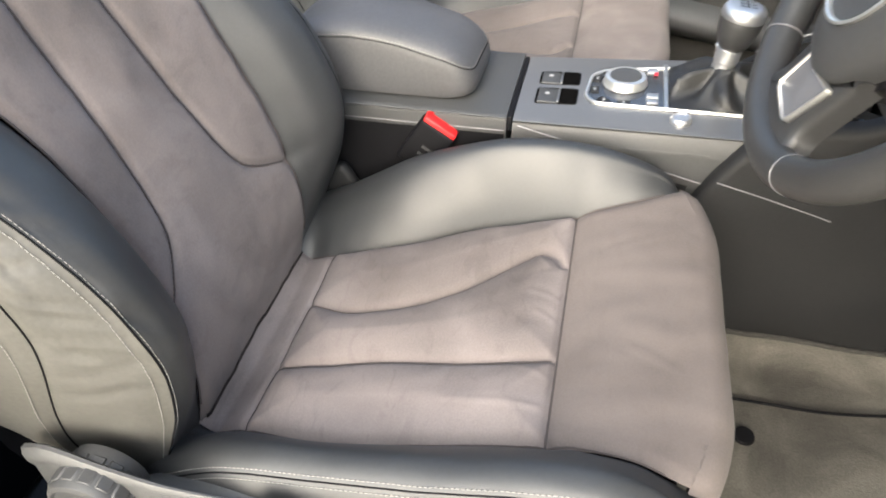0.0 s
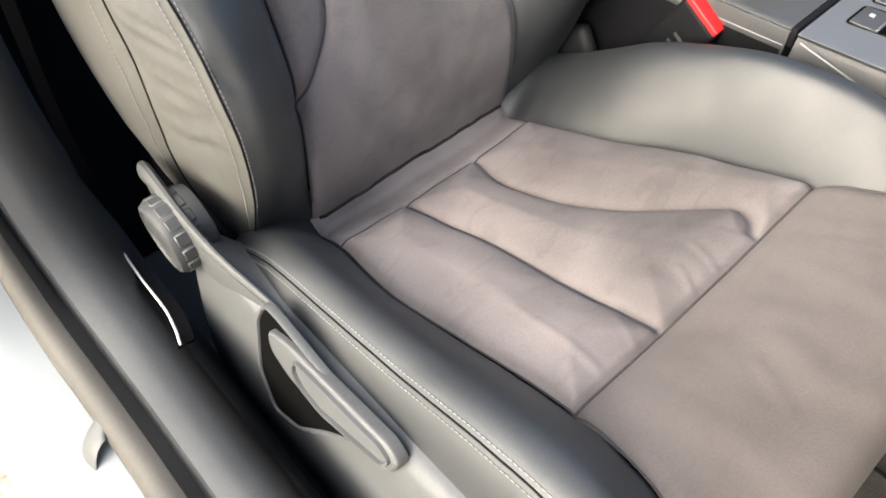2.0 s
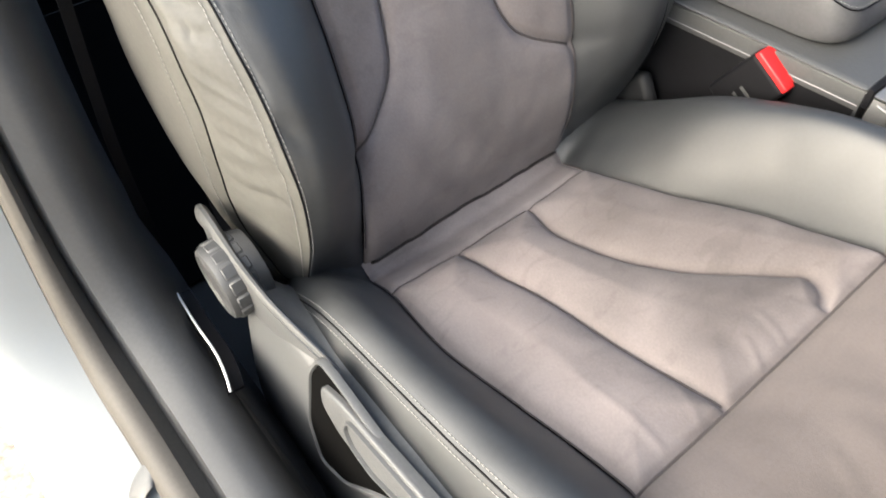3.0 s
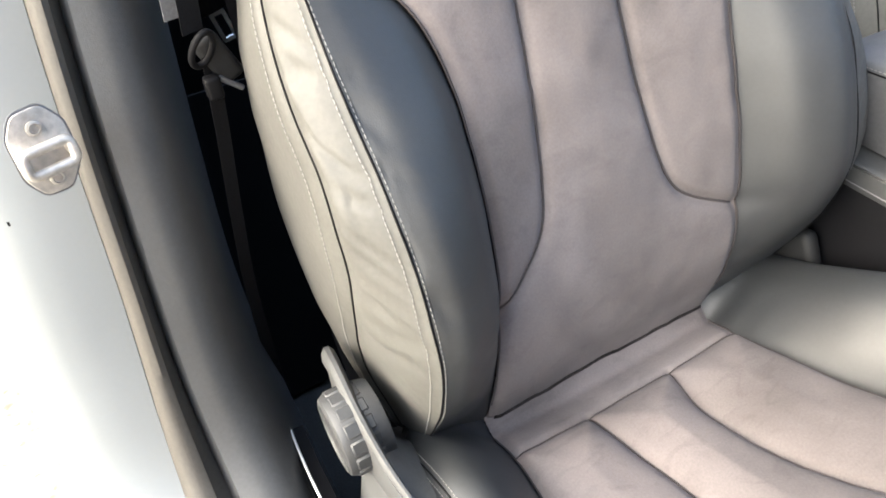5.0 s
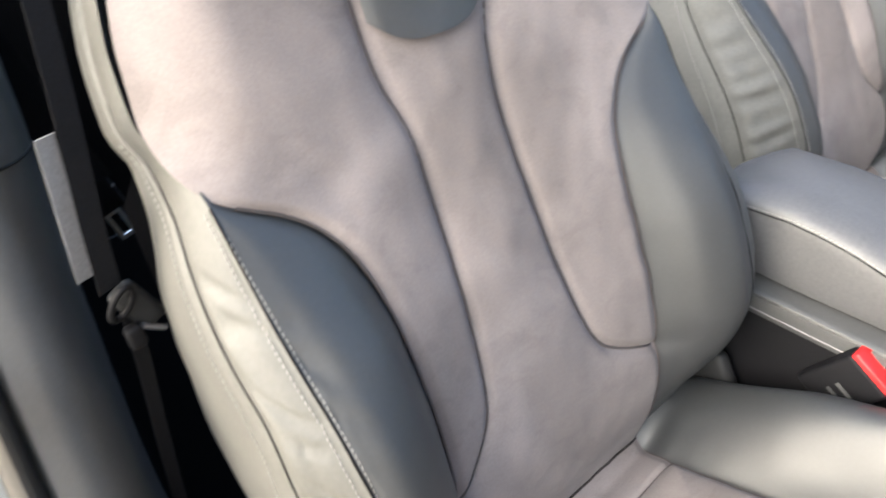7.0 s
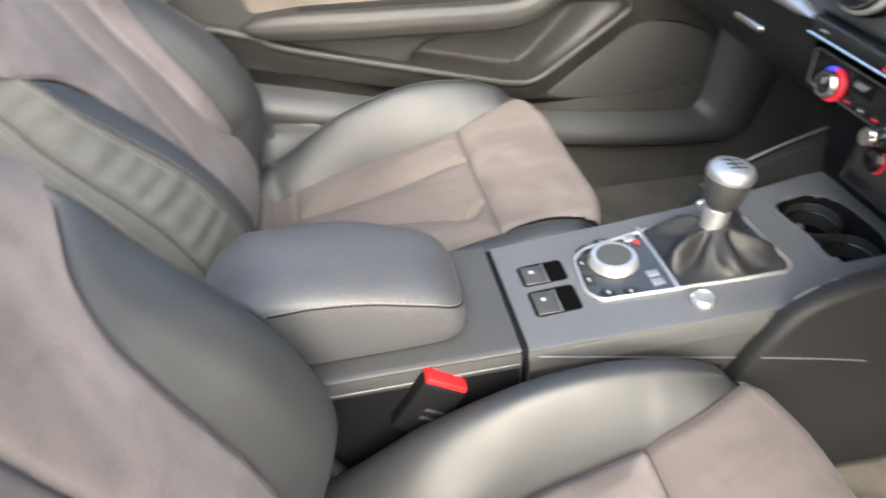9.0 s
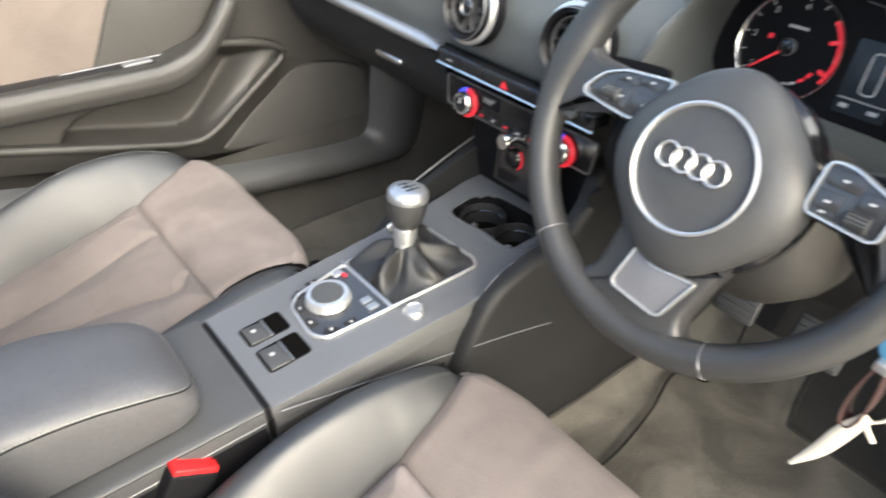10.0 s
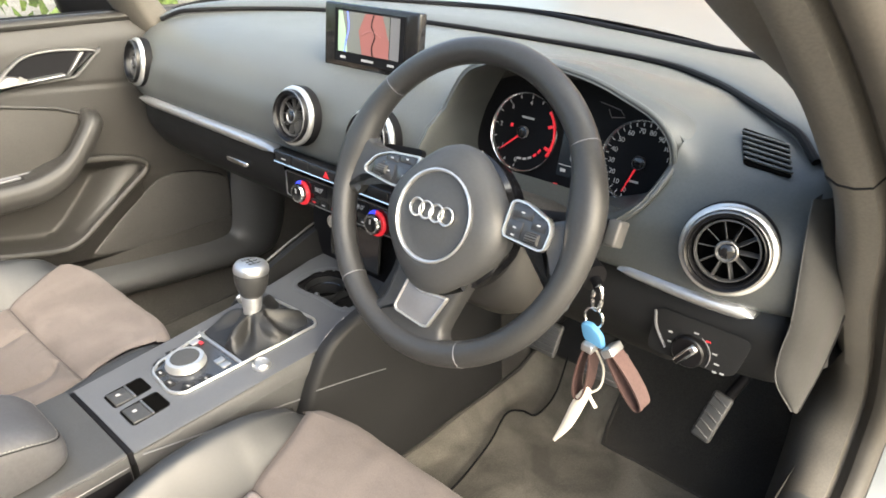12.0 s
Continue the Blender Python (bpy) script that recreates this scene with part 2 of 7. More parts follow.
def table(x, rows):
    """Smooth value between (x, y) rows."""
    if x <= rows[0][0]:
        return rows[0][1]
    for k in range(len(rows) - 1):
        (a, p), (b, q) = rows[k], rows[k + 1]
        if x <= b:
            m0 = (rows[k + 1][1] - rows[k - 1][1]) / (rows[k + 1][0] - rows[k - 1][0]) if k else (q - p) / (b - a)
            m1 = (rows[k + 2][1] - rows[k][1]) / (rows[k + 2][0] - rows[k][0]) if k + 2 < len(rows) else (q - p) / (b - a)
            h = b - a
            t = (x - a) / h
            return (2 * t**3 - 3 * t**2 + 1) * p + (t**3 - 2 * t**2 + t) * h * m0 + (3 * t**2 - 2 * t**3) * q + (t**3 - t**2) * h * m1
    return rows[-1][1]


def spline(points, n, closed=False):
    """n points of a smooth curve through the given ones."""
    pts = [Vector(p) for p in points]
    m = len(pts)
    spans = m if closed else m - 1
    out = []
    for i in range(n):
        f = i / n * spans if closed else i / (n - 1) * spans
        k = min(int(f), spans - 1)
        t = f - k
        if closed:
            a, b, c, d = pts[(k - 1) % m], pts[k % m], pts[(k + 1) % m], pts[(k + 2) % m]
        else:
            b, c = pts[k], pts[k + 1]
            a = pts[k - 1] if k else b + (b - c)
            d = pts[k + 2] if k + 2 < m else c + (c - b)
        out.append(0.5 * (2 * b + (c - a) * t + (2 * a - 5 * b + 4 * c - d) * t * t + (3 * b - a - 3 * c + d) * t**3))
    return out


def grid(fn, nu, nv):
    bm = bmesh.new()
    vs = [[bm.verts.new(fn(i / nu, j / nv)) for j in range(nv + 1)] for i in range(nu + 1)]
    for i in range(nu):
        for j in range(nv):
            bm.faces.new((vs[i][j], vs[i + 1][j], vs[i + 1][j + 1], vs[i][j + 1]))
    return bm


def loft(rings, closed=True, caps=True, bm=None):
    bm = bm or bmesh.new()
    vs = [[bm.verts.new(p) for p in r] for r in rings]
    n = len(rings[0])
    for a, b in zip(vs, vs[1:]):
        for j in range(n if closed else n - 1):
            bm.faces.new((a[j], a[(j + 1) % n], b[(j + 1) % n], b[j]))
    if caps and closed:
        bm.faces.new(vs[0][::-1])
        bm.faces.new(vs[-1])
    return bm


def tube(points, r, n=10, closed=False, flat=1.0, bm=None, up=(0, 0, 1)):
    """A round (or flattened) bar along points; r is one radius or one for each point."""
    pts = [Vector(p) for p in points]
    m = len(pts)
    rings = []
    for i, p in enumerate(pts):
        if closed:
            d = pts[(i + 1) % m] - pts[i - 1]
        else:
            d = pts[min(i + 1, m - 1)] - pts[max(i - 1, 0)]
        d.normalize()
        side = d.cross(Vector(up))
        if side.length < 1e-4:
            side = d.cross(Vector((1, 0, 0)))
        side.normalize()
        nrm = side.cross(d)
        rr = r[i] if isinstance(r, (list, tuple)) else r
        rings.append([p + side * (math.cos(a) * rr) + nrm * (math.sin(a) * rr * flat) for a in (2 * math.pi * k / n for k in range(n))])
    if closed:
        rings.append(rings[0])
    return loft(rings, True, not closed, bm)


def lathe(profile, n=32, m=None, bm=None, caps=True):
    """Rows of (radius, height) turned about z, laid by the pose m."""
    m = m or Matrix()
    rings = [[m @ Vector((r * math.cos(2 * math.pi * k / n), r * math.sin(2 * math.pi * k / n), h)) for k in range(n)] for r, h in profile]
    return loft(rings, True, caps, bm)


def rbox(sx, sy, sz, r, m=None, seg=3, bm=None):
    """A box with rounded edges about its middle, laid by m."""
    b = bmesh.new()
    bmesh.ops.create_cube(b, size=1)
    bmesh.ops.scale(b, vec=(sx, sy, sz), verts=b.verts)
    if r:
        bmesh.ops.bevel(b, geom=b.edges[:], offset=r, segments=seg, profile=0.5, affect="EDGES")
    bmesh.ops.transform(b, matrix=m or Matrix(), verts=b.verts)
    if bm is None:
        return b
    me = bpy.data.meshes.new("join")
    b.to_mesh(me)
    b.free()
    bm.from_mesh(me)
    bpy.data.meshes.remove(me)
    return bm


def slab(outline, depth, m=None, bevel=0.0, bm=None):
    """A plate from a flat outline (x, y), from height 0 to depth, with its upper edge rounded, laid by m."""
    b = bm or bmesh.new()
    m = m or Matrix()
    pts = [Vector((p[0], p[1], 0)) for p in outline]
    c = sum(pts, Vector()) / len(pts)
    n = len(pts)

    def inset(d):
        out = []
        for i, p in enumerate(pts):
            e = (pts[(i + 1) % n] - pts[i - 1]).normalized()
            q = Vector((-e.y, e.x, 0))
            if q.dot(c - p) < 0:
                q = -q
            out.append(p + q * d)
        return out
    steps = [(0, 0), (0, depth - bevel)]
    if bevel:
        steps += [(bevel * (1 - math.cos(a)), depth - bevel + bevel * math.sin(a)) for a in (math.pi / 6, math.pi / 3, math.pi / 2)]
    return loft([[m @ (p + Vector((0, 0, h))) for p in inset(d)] for d, h in steps], True, True, b)


def rounded(outline, r, seg=4):
    """The outline with its corners rounded."""
    out = []
    n = len(outline)
    for i in range(n):
        p, a, b = Vector(outline[i]), Vector(outline[i - 1]), Vector(outline[(i + 1) % n])
        ra = min(r, (a - p).length * 0.45, (b - p).length * 0.45)
        s, e = p + (a - p).normalized() * ra, p + (b - p).normalized() * ra
        for k in range(seg + 1):
            t = k / seg
            out.append((1 - t) ** 2 * s + 2 * t * (1 - t) * p + t * t * e)
    return [(q.x, q.y) for q in out]


def frame_ring(outline, width, depth, m=None, bm=None):
    """A flat raised band along a closed outline."""
    pts = [Vector((p[0], p[1], 0)) for p in outline]
    n = len(pts)
    m = m or Matrix()
    c = sum(pts, Vector()) / n
    rings = []
    for i, p in enumerate(pts):
        e = (pts[(i + 1) % n] - pts[i - 1]).normalized()
        q = Vector((-e.y, e.x, 0))
        if q.dot(c - p) < 0:
            q = -q
        z = Vector((0, 0, 1))
        rings.append([m @ v for v in (p, p + z * depth * 0.7, p + q * width * 0.25 + z * depth, p + q * width * 0.75 + z * depth, p + q * width + z * depth * 0.7, p + q * width)])
    rings.append(rings[0])
    return loft(rings, True, False, bm)


def writing(text, size, m, mat, parent, name="marking"):
    cu = bpy.data.curves.new("letters", "FONT")
    cu.body, cu.size, cu.align_x, cu.align_y, cu.extrude = text, size, "CENTER", "CENTER", 0.0002
    tmp = bpy.data.objects.new("letters", cu)
    scene.collection.objects.link(tmp)
    me = bpy.data.meshes.new_from_object(tmp.evaluated_get(bpy.context.evaluated_depsgraph_get()))
    bpy.data.objects.remove(tmp)
    me.transform(m)
    me.materials.clear()
    me.materials.append(mat)
    ob = new(name, me)
    ob.parent = parent
    ob.matrix_parent_inverse = parent.matrix_world.inverted()
    return ob


def stitches(points, gap, r, parent, mat=None, name="stitching"):
    """A row of short threads along a smooth line."""
    bm = bmesh.new()
    pts = [Vector(p) for p in points]
    run = [0.0]
    for a, b in zip(pts, pts[1:]):
        run.append(run[-1] + (b - a).length)

    def at(s):
        for k in range(len(pts) - 1):
            if s <= run[k + 1]:
                return pts[k].lerp(pts[k + 1], (s - run[k]) / max(1e-9, run[k + 1] - run[k]))
        return pts[-1]
    s = 0.0
    while s + gap * 0.7 < run[-1]:
        tube([at(s), at(s + gap * 0.35) , at(s + gap * 0.7)], [r * 0.6, r, r * 0.6], 5, bm=bm)
        s += gap
    return part(name, bm, mat or THREAD, parent, "pale contrast stitching")


def frame_at(o, ex, ey):
    """A pose with its origin at o and its x and y axes along ex and ey."""
    ex, ey = Vector(ex).normalized(), Vector(ey).normalized()
    ez = ex.cross(ey)
    m = Matrix((ex, ey, ez)).transposed().to_4x4()
    m.translation = Vector(o)
    return m


# ---- body shell of the car ----
# side: +1 the side of the open door, -1 the other. Rows of (y, z, inner x, outer x) along the door opening.
SILL = [(0.2, 1.36, 0.5, 0.57), (0.42, 1.2, 0.63, 0.67), (0.6, 1.0, 0.695, 0.735), (0.74, 0.83, 0.7, 0.738), (0.86, 0.7, 0.7, 0.738), (0.935, 0.6, 0.695, 0.738),
        (0.94, 0.52, 0.68, 0.738), (0.87, 0.462, 0.69, 0.74), (0.6, 0.45, 0.69, 0.74), (0.3, 0.45, 0.69, 0.74), (0.13, 0.45, 0.69, 0.74),
        (0.02, 0.458, 0.69, 0.742), (-0.06, 0.495, 0.693, 0.744), (-0.11, 0.577, 0.695, 0.742), (-0.15, 0.7, 0.684, 0.73),
        (-0.185, 0.8, 0.672, 0.718), (-0.217, 0.9, 0.657, 0.703), (-0.26, 1.03, 0.635, 0.683), (-0.33, 1.25, 0.56, 0.63), (-0.36, 1.36, 0.53, 0.6)]


RIM = 381
RIM_IN = spline([(r[0], r[1], r[2]) for r in SILL], RIM)
RIM_OUT = spline([(r[0], r[1], r[3]) for r in SILL], RIM)


def opening_normal(k):
    d = RIM_IN[min(RIM - 1, k + 1)] - RIM_IN[max(0, k - 1)]
    return Vector((0, d.y, -d.x)).normalized()


def section(k, outline):
    """Points of (share of the trim's width or metres beyond it, height) round the opening's rim."""
    (y, z, xi), xo = RIM_IN[k], RIM_OUT[k].z
    nrm = opening_normal(k)
    return [Vector((xi + (xo - xi) * u if not beyond else xo + u, y, z)) + nrm * h for u, h, beyond in outline]


TRIM_SHAPE = [(-0.7, -0.13, 0), (-0.55, -0.085, 0), (-0.35, -0.045, 0), (-0.15, -0.018, 0), (0.05, -0.004, 0), (0.3, 0.004, 0), (0.6, 0.004, 0), (0.88, 0.0, 0), (1.0, -0.012, 0), (1.0, -0.03, 0)]
SEAL_SHAPE = [(-0.001, -0.03, 1), (0.0, -0.012, 1), (0.003, -0.009, 1), (0.006, -0.006, 1), (0.011, 0.0015, 1), (0.018, 0.0035, 1), (0.026, 0.002, 1), (0.032, -0.003, 1), (0.036, -0.012, 1), (0.036, -0.035, 1)]
BODY_SHAPE = [(0.032, -0.05, 1), (0.037, -0.022, 1), (0.05, -0.024, 1), (0.072, -0.029, 1), (0.088, -0.036, 1), (0.096, -0.045, 1), (0.1, -0.062, 1), (0.103, -0.078, 1), (0.112, -0.086, 1), (0.122, -0.094, 1), (0.127, -0.108, 1), (0.125, -0.25, 1)]


TRIM_FRONT = [(-0.1, -0.05, 0), (-0.06, -0.012, 0), (0.05, -0.001, 0), (0.3, 0.004, 0), (0.6, 0.004, 0), (0.88, 0.0, 0), (1.0, -0.012, 0), (1.0, -0.03, 0)]


def door_surround():
    for nm, k0, k1, mat, text in (("pillar_trim_front", 0, 40, PILLAR_CLOTH, "grey cloth-grained front pillar trim"), ("kick_trim", 39, 141, PILLAR_CLOTH, "taupe lower front pillar trim"),
                                  ("sill_trim", 140, 260, TRIM_PLASTIC, "dark grey plastic sill trim along the door opening"), ("pillar_trim_lower", 259, 321, TRIM_PLASTIC, "dark grey plastic lower pillar trim beside the seat"),
                                  ("pillar_trim_upper", 320, 381, TRIM_PLASTIC, "dark grey upper pillar trim above the joint")):
        structure(nm, loft([section(k, TRIM_FRONT if k1 <= 140 else TRIM_SHAPE) for k in range(k0, k1)], False, False), mat, text, "door trim")
    for k in (39, 320):
        structure("trim_joint", tube([p + opening_normal(k) * 0.0004 for p in section(k, TRIM_FRONT if k < 140 else TRIM_SHAPE)], 0.0011, 6), BLACK, "thin dark joint between two trim pieces", "trim joint")
    structure("trim_backing", loft([[p - opening_normal(k) * 0.004 for p in section(k, TRIM_FRONT)] for k in range(RIM)], False, False), BLACK, "black backing behind the trim joints", "door trim")
    slim = [1 - 0.45 * ease(228, 276, k) for k in range(RIM)]
    structure("door_seal", loft([section(k, [(a * slim[k], b, c) for a, b, c in SEAL_SHAPE]) for k in range(RIM)], False, False), RUBBER, "taupe rubber seal round the open doorway", "door seal")
    structure("body_side", loft([section(k, [(a - 0.036 * (1 - slim[k]) * (i < 2), b, c) for i, (a, b, c) in enumerate(BODY_SHAPE)]) for k in range(RIM)], False, False), PAINT, "white painted body side round the doorway", "car body")


door_surround()

floor_bm = grid(lambda u, v: Vector((-0.72 + 1.44 * u, -1.6 + 2.85 * v, 0.27 + 0.2 * ease(0.93, 1.0, v))), 12, 40)
structure("floor", floor_bm, CARPET, "dark grey carpeted car floor", "floor")


def tunnel():
    def f(u, v):
        x = -0.14 + 0.28 * u
        y = -0.75 + 1.8 * v
        return Vector((x, y, 0.27 + 0.2 * math.sin(math.pi * u) ** 0.4 if 0 < u < 1 else 0.26))
    return grid(f, 16, 8)


structure("floor_tunnel", tunnel(), CARPET, "carpeted transmission tunnel under the console", "floor")
for sx in (1, -1):
    bm = grid(lambda u, v, sx=sx: Vector((sx * (0.655 + 0.03 * ease(0.3, 1, u)), -0.75 + 1.8 * v, 0.25 + 0.22 * u)), 8, 10)
    structure("inner_sill", bm, CARPET, "carpeted inner sill beside the floor", "inner sill")
bulkhead = grid(lambda u, v: Vector((-0.95 + 1.9 * u, 1.2 + 0.03 * v, 0.2 + 0.76 * v)), 8, 8)
structure("bulkhead", bulkhead, CARPET, "dark carpeted bulkhead behind the pedals", "bulkhead")


header_bar = tube([(-0.5, 0.27, 1.355), (-0.3, 0.31, 1.375), (0.0, 0.325, 1.38), (0.3, 0.31, 1.375), (0.5, 0.27, 1.355)], 0.03, 14, flat=0.6)
structure("windscreen_header", header_bar, PILLAR_CLOTH, "grey windscreen header of the open car", "windscreen header")
# rear of the cabin: its shade is painted in near black
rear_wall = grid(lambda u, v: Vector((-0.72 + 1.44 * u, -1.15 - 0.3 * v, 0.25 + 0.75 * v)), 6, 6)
structure("rear_panel", rear_wall, VOID, "rear seat area of the cabin, shade painted near black", "rear panel")

# extra sheet over the carpet, near black in place of the floor's shade
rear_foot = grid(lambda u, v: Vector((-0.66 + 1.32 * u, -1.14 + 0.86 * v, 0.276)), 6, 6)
structure("rear_floor_shade", rear_foot, VOID, "near-black sheet painting shade on the floor behind the front seats", "footwell")


def side_wall(sx, y0, y1):
    def f(u, v):
        return Vector((sx * (0.73 - 0.06 * v), y0 + (y1 - y0) * u, 0.25 + 0.72 * v))
    return grid(f, 8, 8)


# quarter trims carry the cabin's shade in their near-black colour
structure("rear_quarter_trim", side_wall(1, -0.24, -1.4), VOID, "rear quarter trim behind the pillar, shade painted near black", "quarter trim")
structure("rear_quarter_trim_far", side_wall(-1, -0.2, -1.4), VOID, "far rear quarter trim, shade painted near black", "quarter trim")
far_pillar = loft([section(k, TRIM_SHAPE) for k in range(290, RIM)], False, False)
for v in far_pillar.verts:
    v.co.x = -v.co.x
structure("far_pillar_trim", far_pillar, PILLAR_CLOTH, "grey trim of the far door pillar", "pillar trim")


# windscreen, its pillars and the bonnet beyond
def a_pillar(sx, name):
    path = spline([(0.72, 0.90, 0.80), (0.727, 0.80, 0.90), (0.722, 0.75, 0.965), (0.69, 0.68, 1.067), (0.65, 0.6, 1.13), (0.59, 0.45, 1.25), (0.53, 0.28, 1.36)], 24)
    rings = []
    for i, p in enumerate(path):
        d = (path[min(i + 1, 23)] - path[max(i - 1, 0)]).normalized()
        side = Vector((1, 0, 0)) - d * d.x
        side.normalize()
        nrm = side.cross(d)
        ring = [(-0.05, 0.02), (-0.058, 0.0), (-0.05, -0.025), (-0.015, -0.042), (0.02, -0.042), (0.036, -0.03), (0.04, 0.0), (0.03, 0.03), (0.0, 0.04)]
        ring = spline([(a, b, 0) for a, b in ring], 24, True)
        rings.append([p + side * q.x + nrm * q.y for q in ring])
    bm = loft(rings)
    if sx < 0:
        for v in bm.verts:
            v.co.x = -v.co.x
    return structure(name, bm, PILLAR_CLOTH, "grey cloth-grained windscreen pillar trim", "windscreen pillar")


a_pillar(1, "windscreen_pillar")
a_pillar(-1, "windscreen_pillar_far")
ws = grid(lambda u, v: Vector(((-0.68 + 1.36 * u) * (1 - 0.2 * v), 1.16 - 0.78 * v - 0.3 * (2 * u - 1) ** 4 * (1 - 0.6 * v), 0.985 + 0.4 * v)), 16, 10)
bmesh.ops.solidify(ws, geom=ws.faces[:], thickness=0.004)
windscreen = structure("windscreen", ws, GLASS, "clear curved windscreen glass", "windscreen")
windscreen.visible_shadow = False
def bonnet_point(u, v):
    x = -0.86 + 1.72 * u
    y0 = max(0.845, 1.18 - 0.5 * x * x - 0.9 * x ** 6)
    return Vector((x, y0 + (2.2 - y0) * v, 0.982 + 0.02 * math.sin(math.pi * u) - 0.14 * v * v - 0.07 * (2 * u - 1) ** 10))


bonnet = grid(bonnet_point, 32, 18)
structure("bonnet", bonnet, PAINT, "white painted car bonnet beyond the windscreen", "bonnet")
wing = grid(lambda u, v: Vector((0.86 + 0.05 * math.sin(u * 1.5), 1.12 + 1.1 * v, 0.95 - 0.75 * u)), 10, 8)
structure("front_wing", wing, PAINT, "white painted front wing beside the doorway", "car body")

# ground and distance
GRAVEL = material("pale_gravel_drive", (0.36, 0.32, 0.26), 0.95, grain=0.5, grain_scale=60, patch=0.2, patch_scale=2, bump=1.0, bump_scale=70)
HEDGE = material("green_hedge", (0.07, 0.11, 0.025), 0.8, grain=0.6, grain_scale=25, patch=0.4, patch_scale=3, bump=1.0, bump_scale=20)
BRICK_FAR = material("tan_brick_house", (0.42, 0.28, 0.18), 0.85, grain=0.2, grain_scale=20, patch=0.15)
ground = grid(lambda u, v: Vector((-400 + 800 * u, -400 + 800 * v, 0.0)), 8, 8)
structure("ground", ground, GRAVEL, "pale gravel drive under the car", "ground")


# ---- seats ----
CUSHION_Z = [(-0.06, 0.425), (0.0, 0.447), (0.034, 0.457), (0.18, 0.493), (0.334, 0.537), (0.40, 0.557), (0.45, 0.565), (0.475, 0.565), (0.5, 0.558)]
HALF_IN = [(-0.06, 0.13), (0.03, 0.122), (0.12, 0.132), (0.22, 0.154), (0.334, 0.161), (0.40, 0.172), (0.45, 0.192), (0.5, 0.2)]
HALF_OUT = [(-0.06, 0.155), (0.03, 0.152), (0.13, 0.163), (0.22, 0.16), (0.334, 0.159), (0.40, 0.172), (0.45, 0.192), (0.5, 0.2)]
SWELL = [(-0.03, 0.228), (0.02, 0.25), (0.07, 0.276), (0.12, 0.292), (0.2, 0.294), (0.3, 0.278), (0.38, 0.256), (0.44, 0.236), (0.52, 0.226), (0.62, 0.2)]
SWELL_OUT = [(-0.03, 0.222), (0.03, 0.23), (0.09, 0.243), (0.12, 0.248), (0.2, 0.254), (0.3, 0.254), (0.38, 0.25), (0.44, 0.236), (0.52, 0.226), (0.62, 0.2)]
REAR_OUT = [(-0.03, -0.06), (0.03, -0.07), (0.09, -0.088), (0.12, -0.1), (0.165, -0.128), (0.24, -0.13), (0.32, -0.102), (0.38, -0.078), (0.43, -0.062), (0.55, -0.06), (0.7, -0.05), (0.86, -0.05)]
EDGE_W = [(-0.03, -0.055), (0.03, -0.012), (0.06, 0.018), (0.095, 0.05), (0.147, 0.079), (0.196, 0.086), (0.246, 0.084), (0.287, 0.075), (0.334, 0.06), (0.377, 0.047), (0.418, 0.038), (0.445, 0.028), (0.5, -0.004), (0.62, -0.02)]
MID_W = [(-0.03, -0.08), (0.03, -0.075), (0.09, -0.06), (0.14, -0.03), (0.21, 0.025), (0.26, 0.042), (0.295, 0.04), (0.34, 0.026), (0.385, 0.012), (0.427, 0.0), (0.5, -0.03), (0.62, -0.04)]
RIDGE_OUT = [(-0.06, 0.465), (0.0, 0.498), (0.04, 0.522), (0.08, 0.538), (0.16, 0.553), (0.25, 0.571), (0.33, 0.592), (0.39, 0.596), (0.45, 0.565), (0.485, 0.5)]
RIDGE_LOW = [(-0.06, 0.455), (0.0, 0.475), (0.1, 0.5), (0.2, 0.532), (0.3, 0.556), (0.4, 0.57), (0.45, 0.556), (0.485, 0.5)]
RIDGE = [(-0.06, 0.465), (0.0, 0.485), (0.05, 0.512), (0.12, 0.555), (0.18, 0.58), (0.25, 0.6), (0.33, 0.603), (0.40, 0.588), (0.45, 0.558), (0.485, 0.5)]
SEAM_A = [(-0.034, 0.034), (-0.02, 0.09), (-0.025, 0.15), (-0.045, 0.21), (-0.075, 0.26), (-0.098, 0.298), (-0.09, 0.318), (-0.075, 0.328)]
SEAM_B = [(0.067, 0.034), (0.062, 0.09), (0.057, 0.15), (0.058, 0.21), (0.06, 0.27), (0.058, 0.33)]
BACK_SEAM_1 = [(0.08, 0.72), (0.078, 0.6), (0.075, 0.48), (0.063, 0.421), (0.064, 0.347), (0.07, 0.265), (0.081, 0.195), (0.11, 0.155), (0.142, 0.13)]
BACK_SEAM_2 = [(-0.06, 0.72), (-0.056, 0.56), (-0.028, 0.46), (-0.025, 0.379), (-0.031, 0.301), (-0.041, 0.23), (-0.055, 0.182), (-0.078, 0.158), (-0.127, 0.132)]
BACK_EDGE_IN = [(-0.02, 0.13), (0.05, 0.13), (0.2, 0.132), (0.31, 0.131), (0.36, 0.137), (0.39, 0.153), (0.412, 0.175), (0.433, 0.212), (0.451, 0.232), (0.478, 0.24), (0.505, 0.234), (0.55, 0.222), (0.62, 0.195), (0.68, 0.16), (0.8, 0.13), (0.86, 0.1)]
BACK_EDGE_OUT = [(-0.02, 0.15), (0.07, 0.148), (0.14, 0.136), (0.2, 0.132), (0.31, 0.133), (0.36, 0.142), (0.39, 0.156), (0.412, 0.177), (0.435, 0.212), (0.455, 0.226), (0.48, 0.23), (0.505, 0.228), (0.55, 0.22), (0.62, 0.195), (0.68, 0.16), (0.8, 0.13), (0.86, 0.1)]
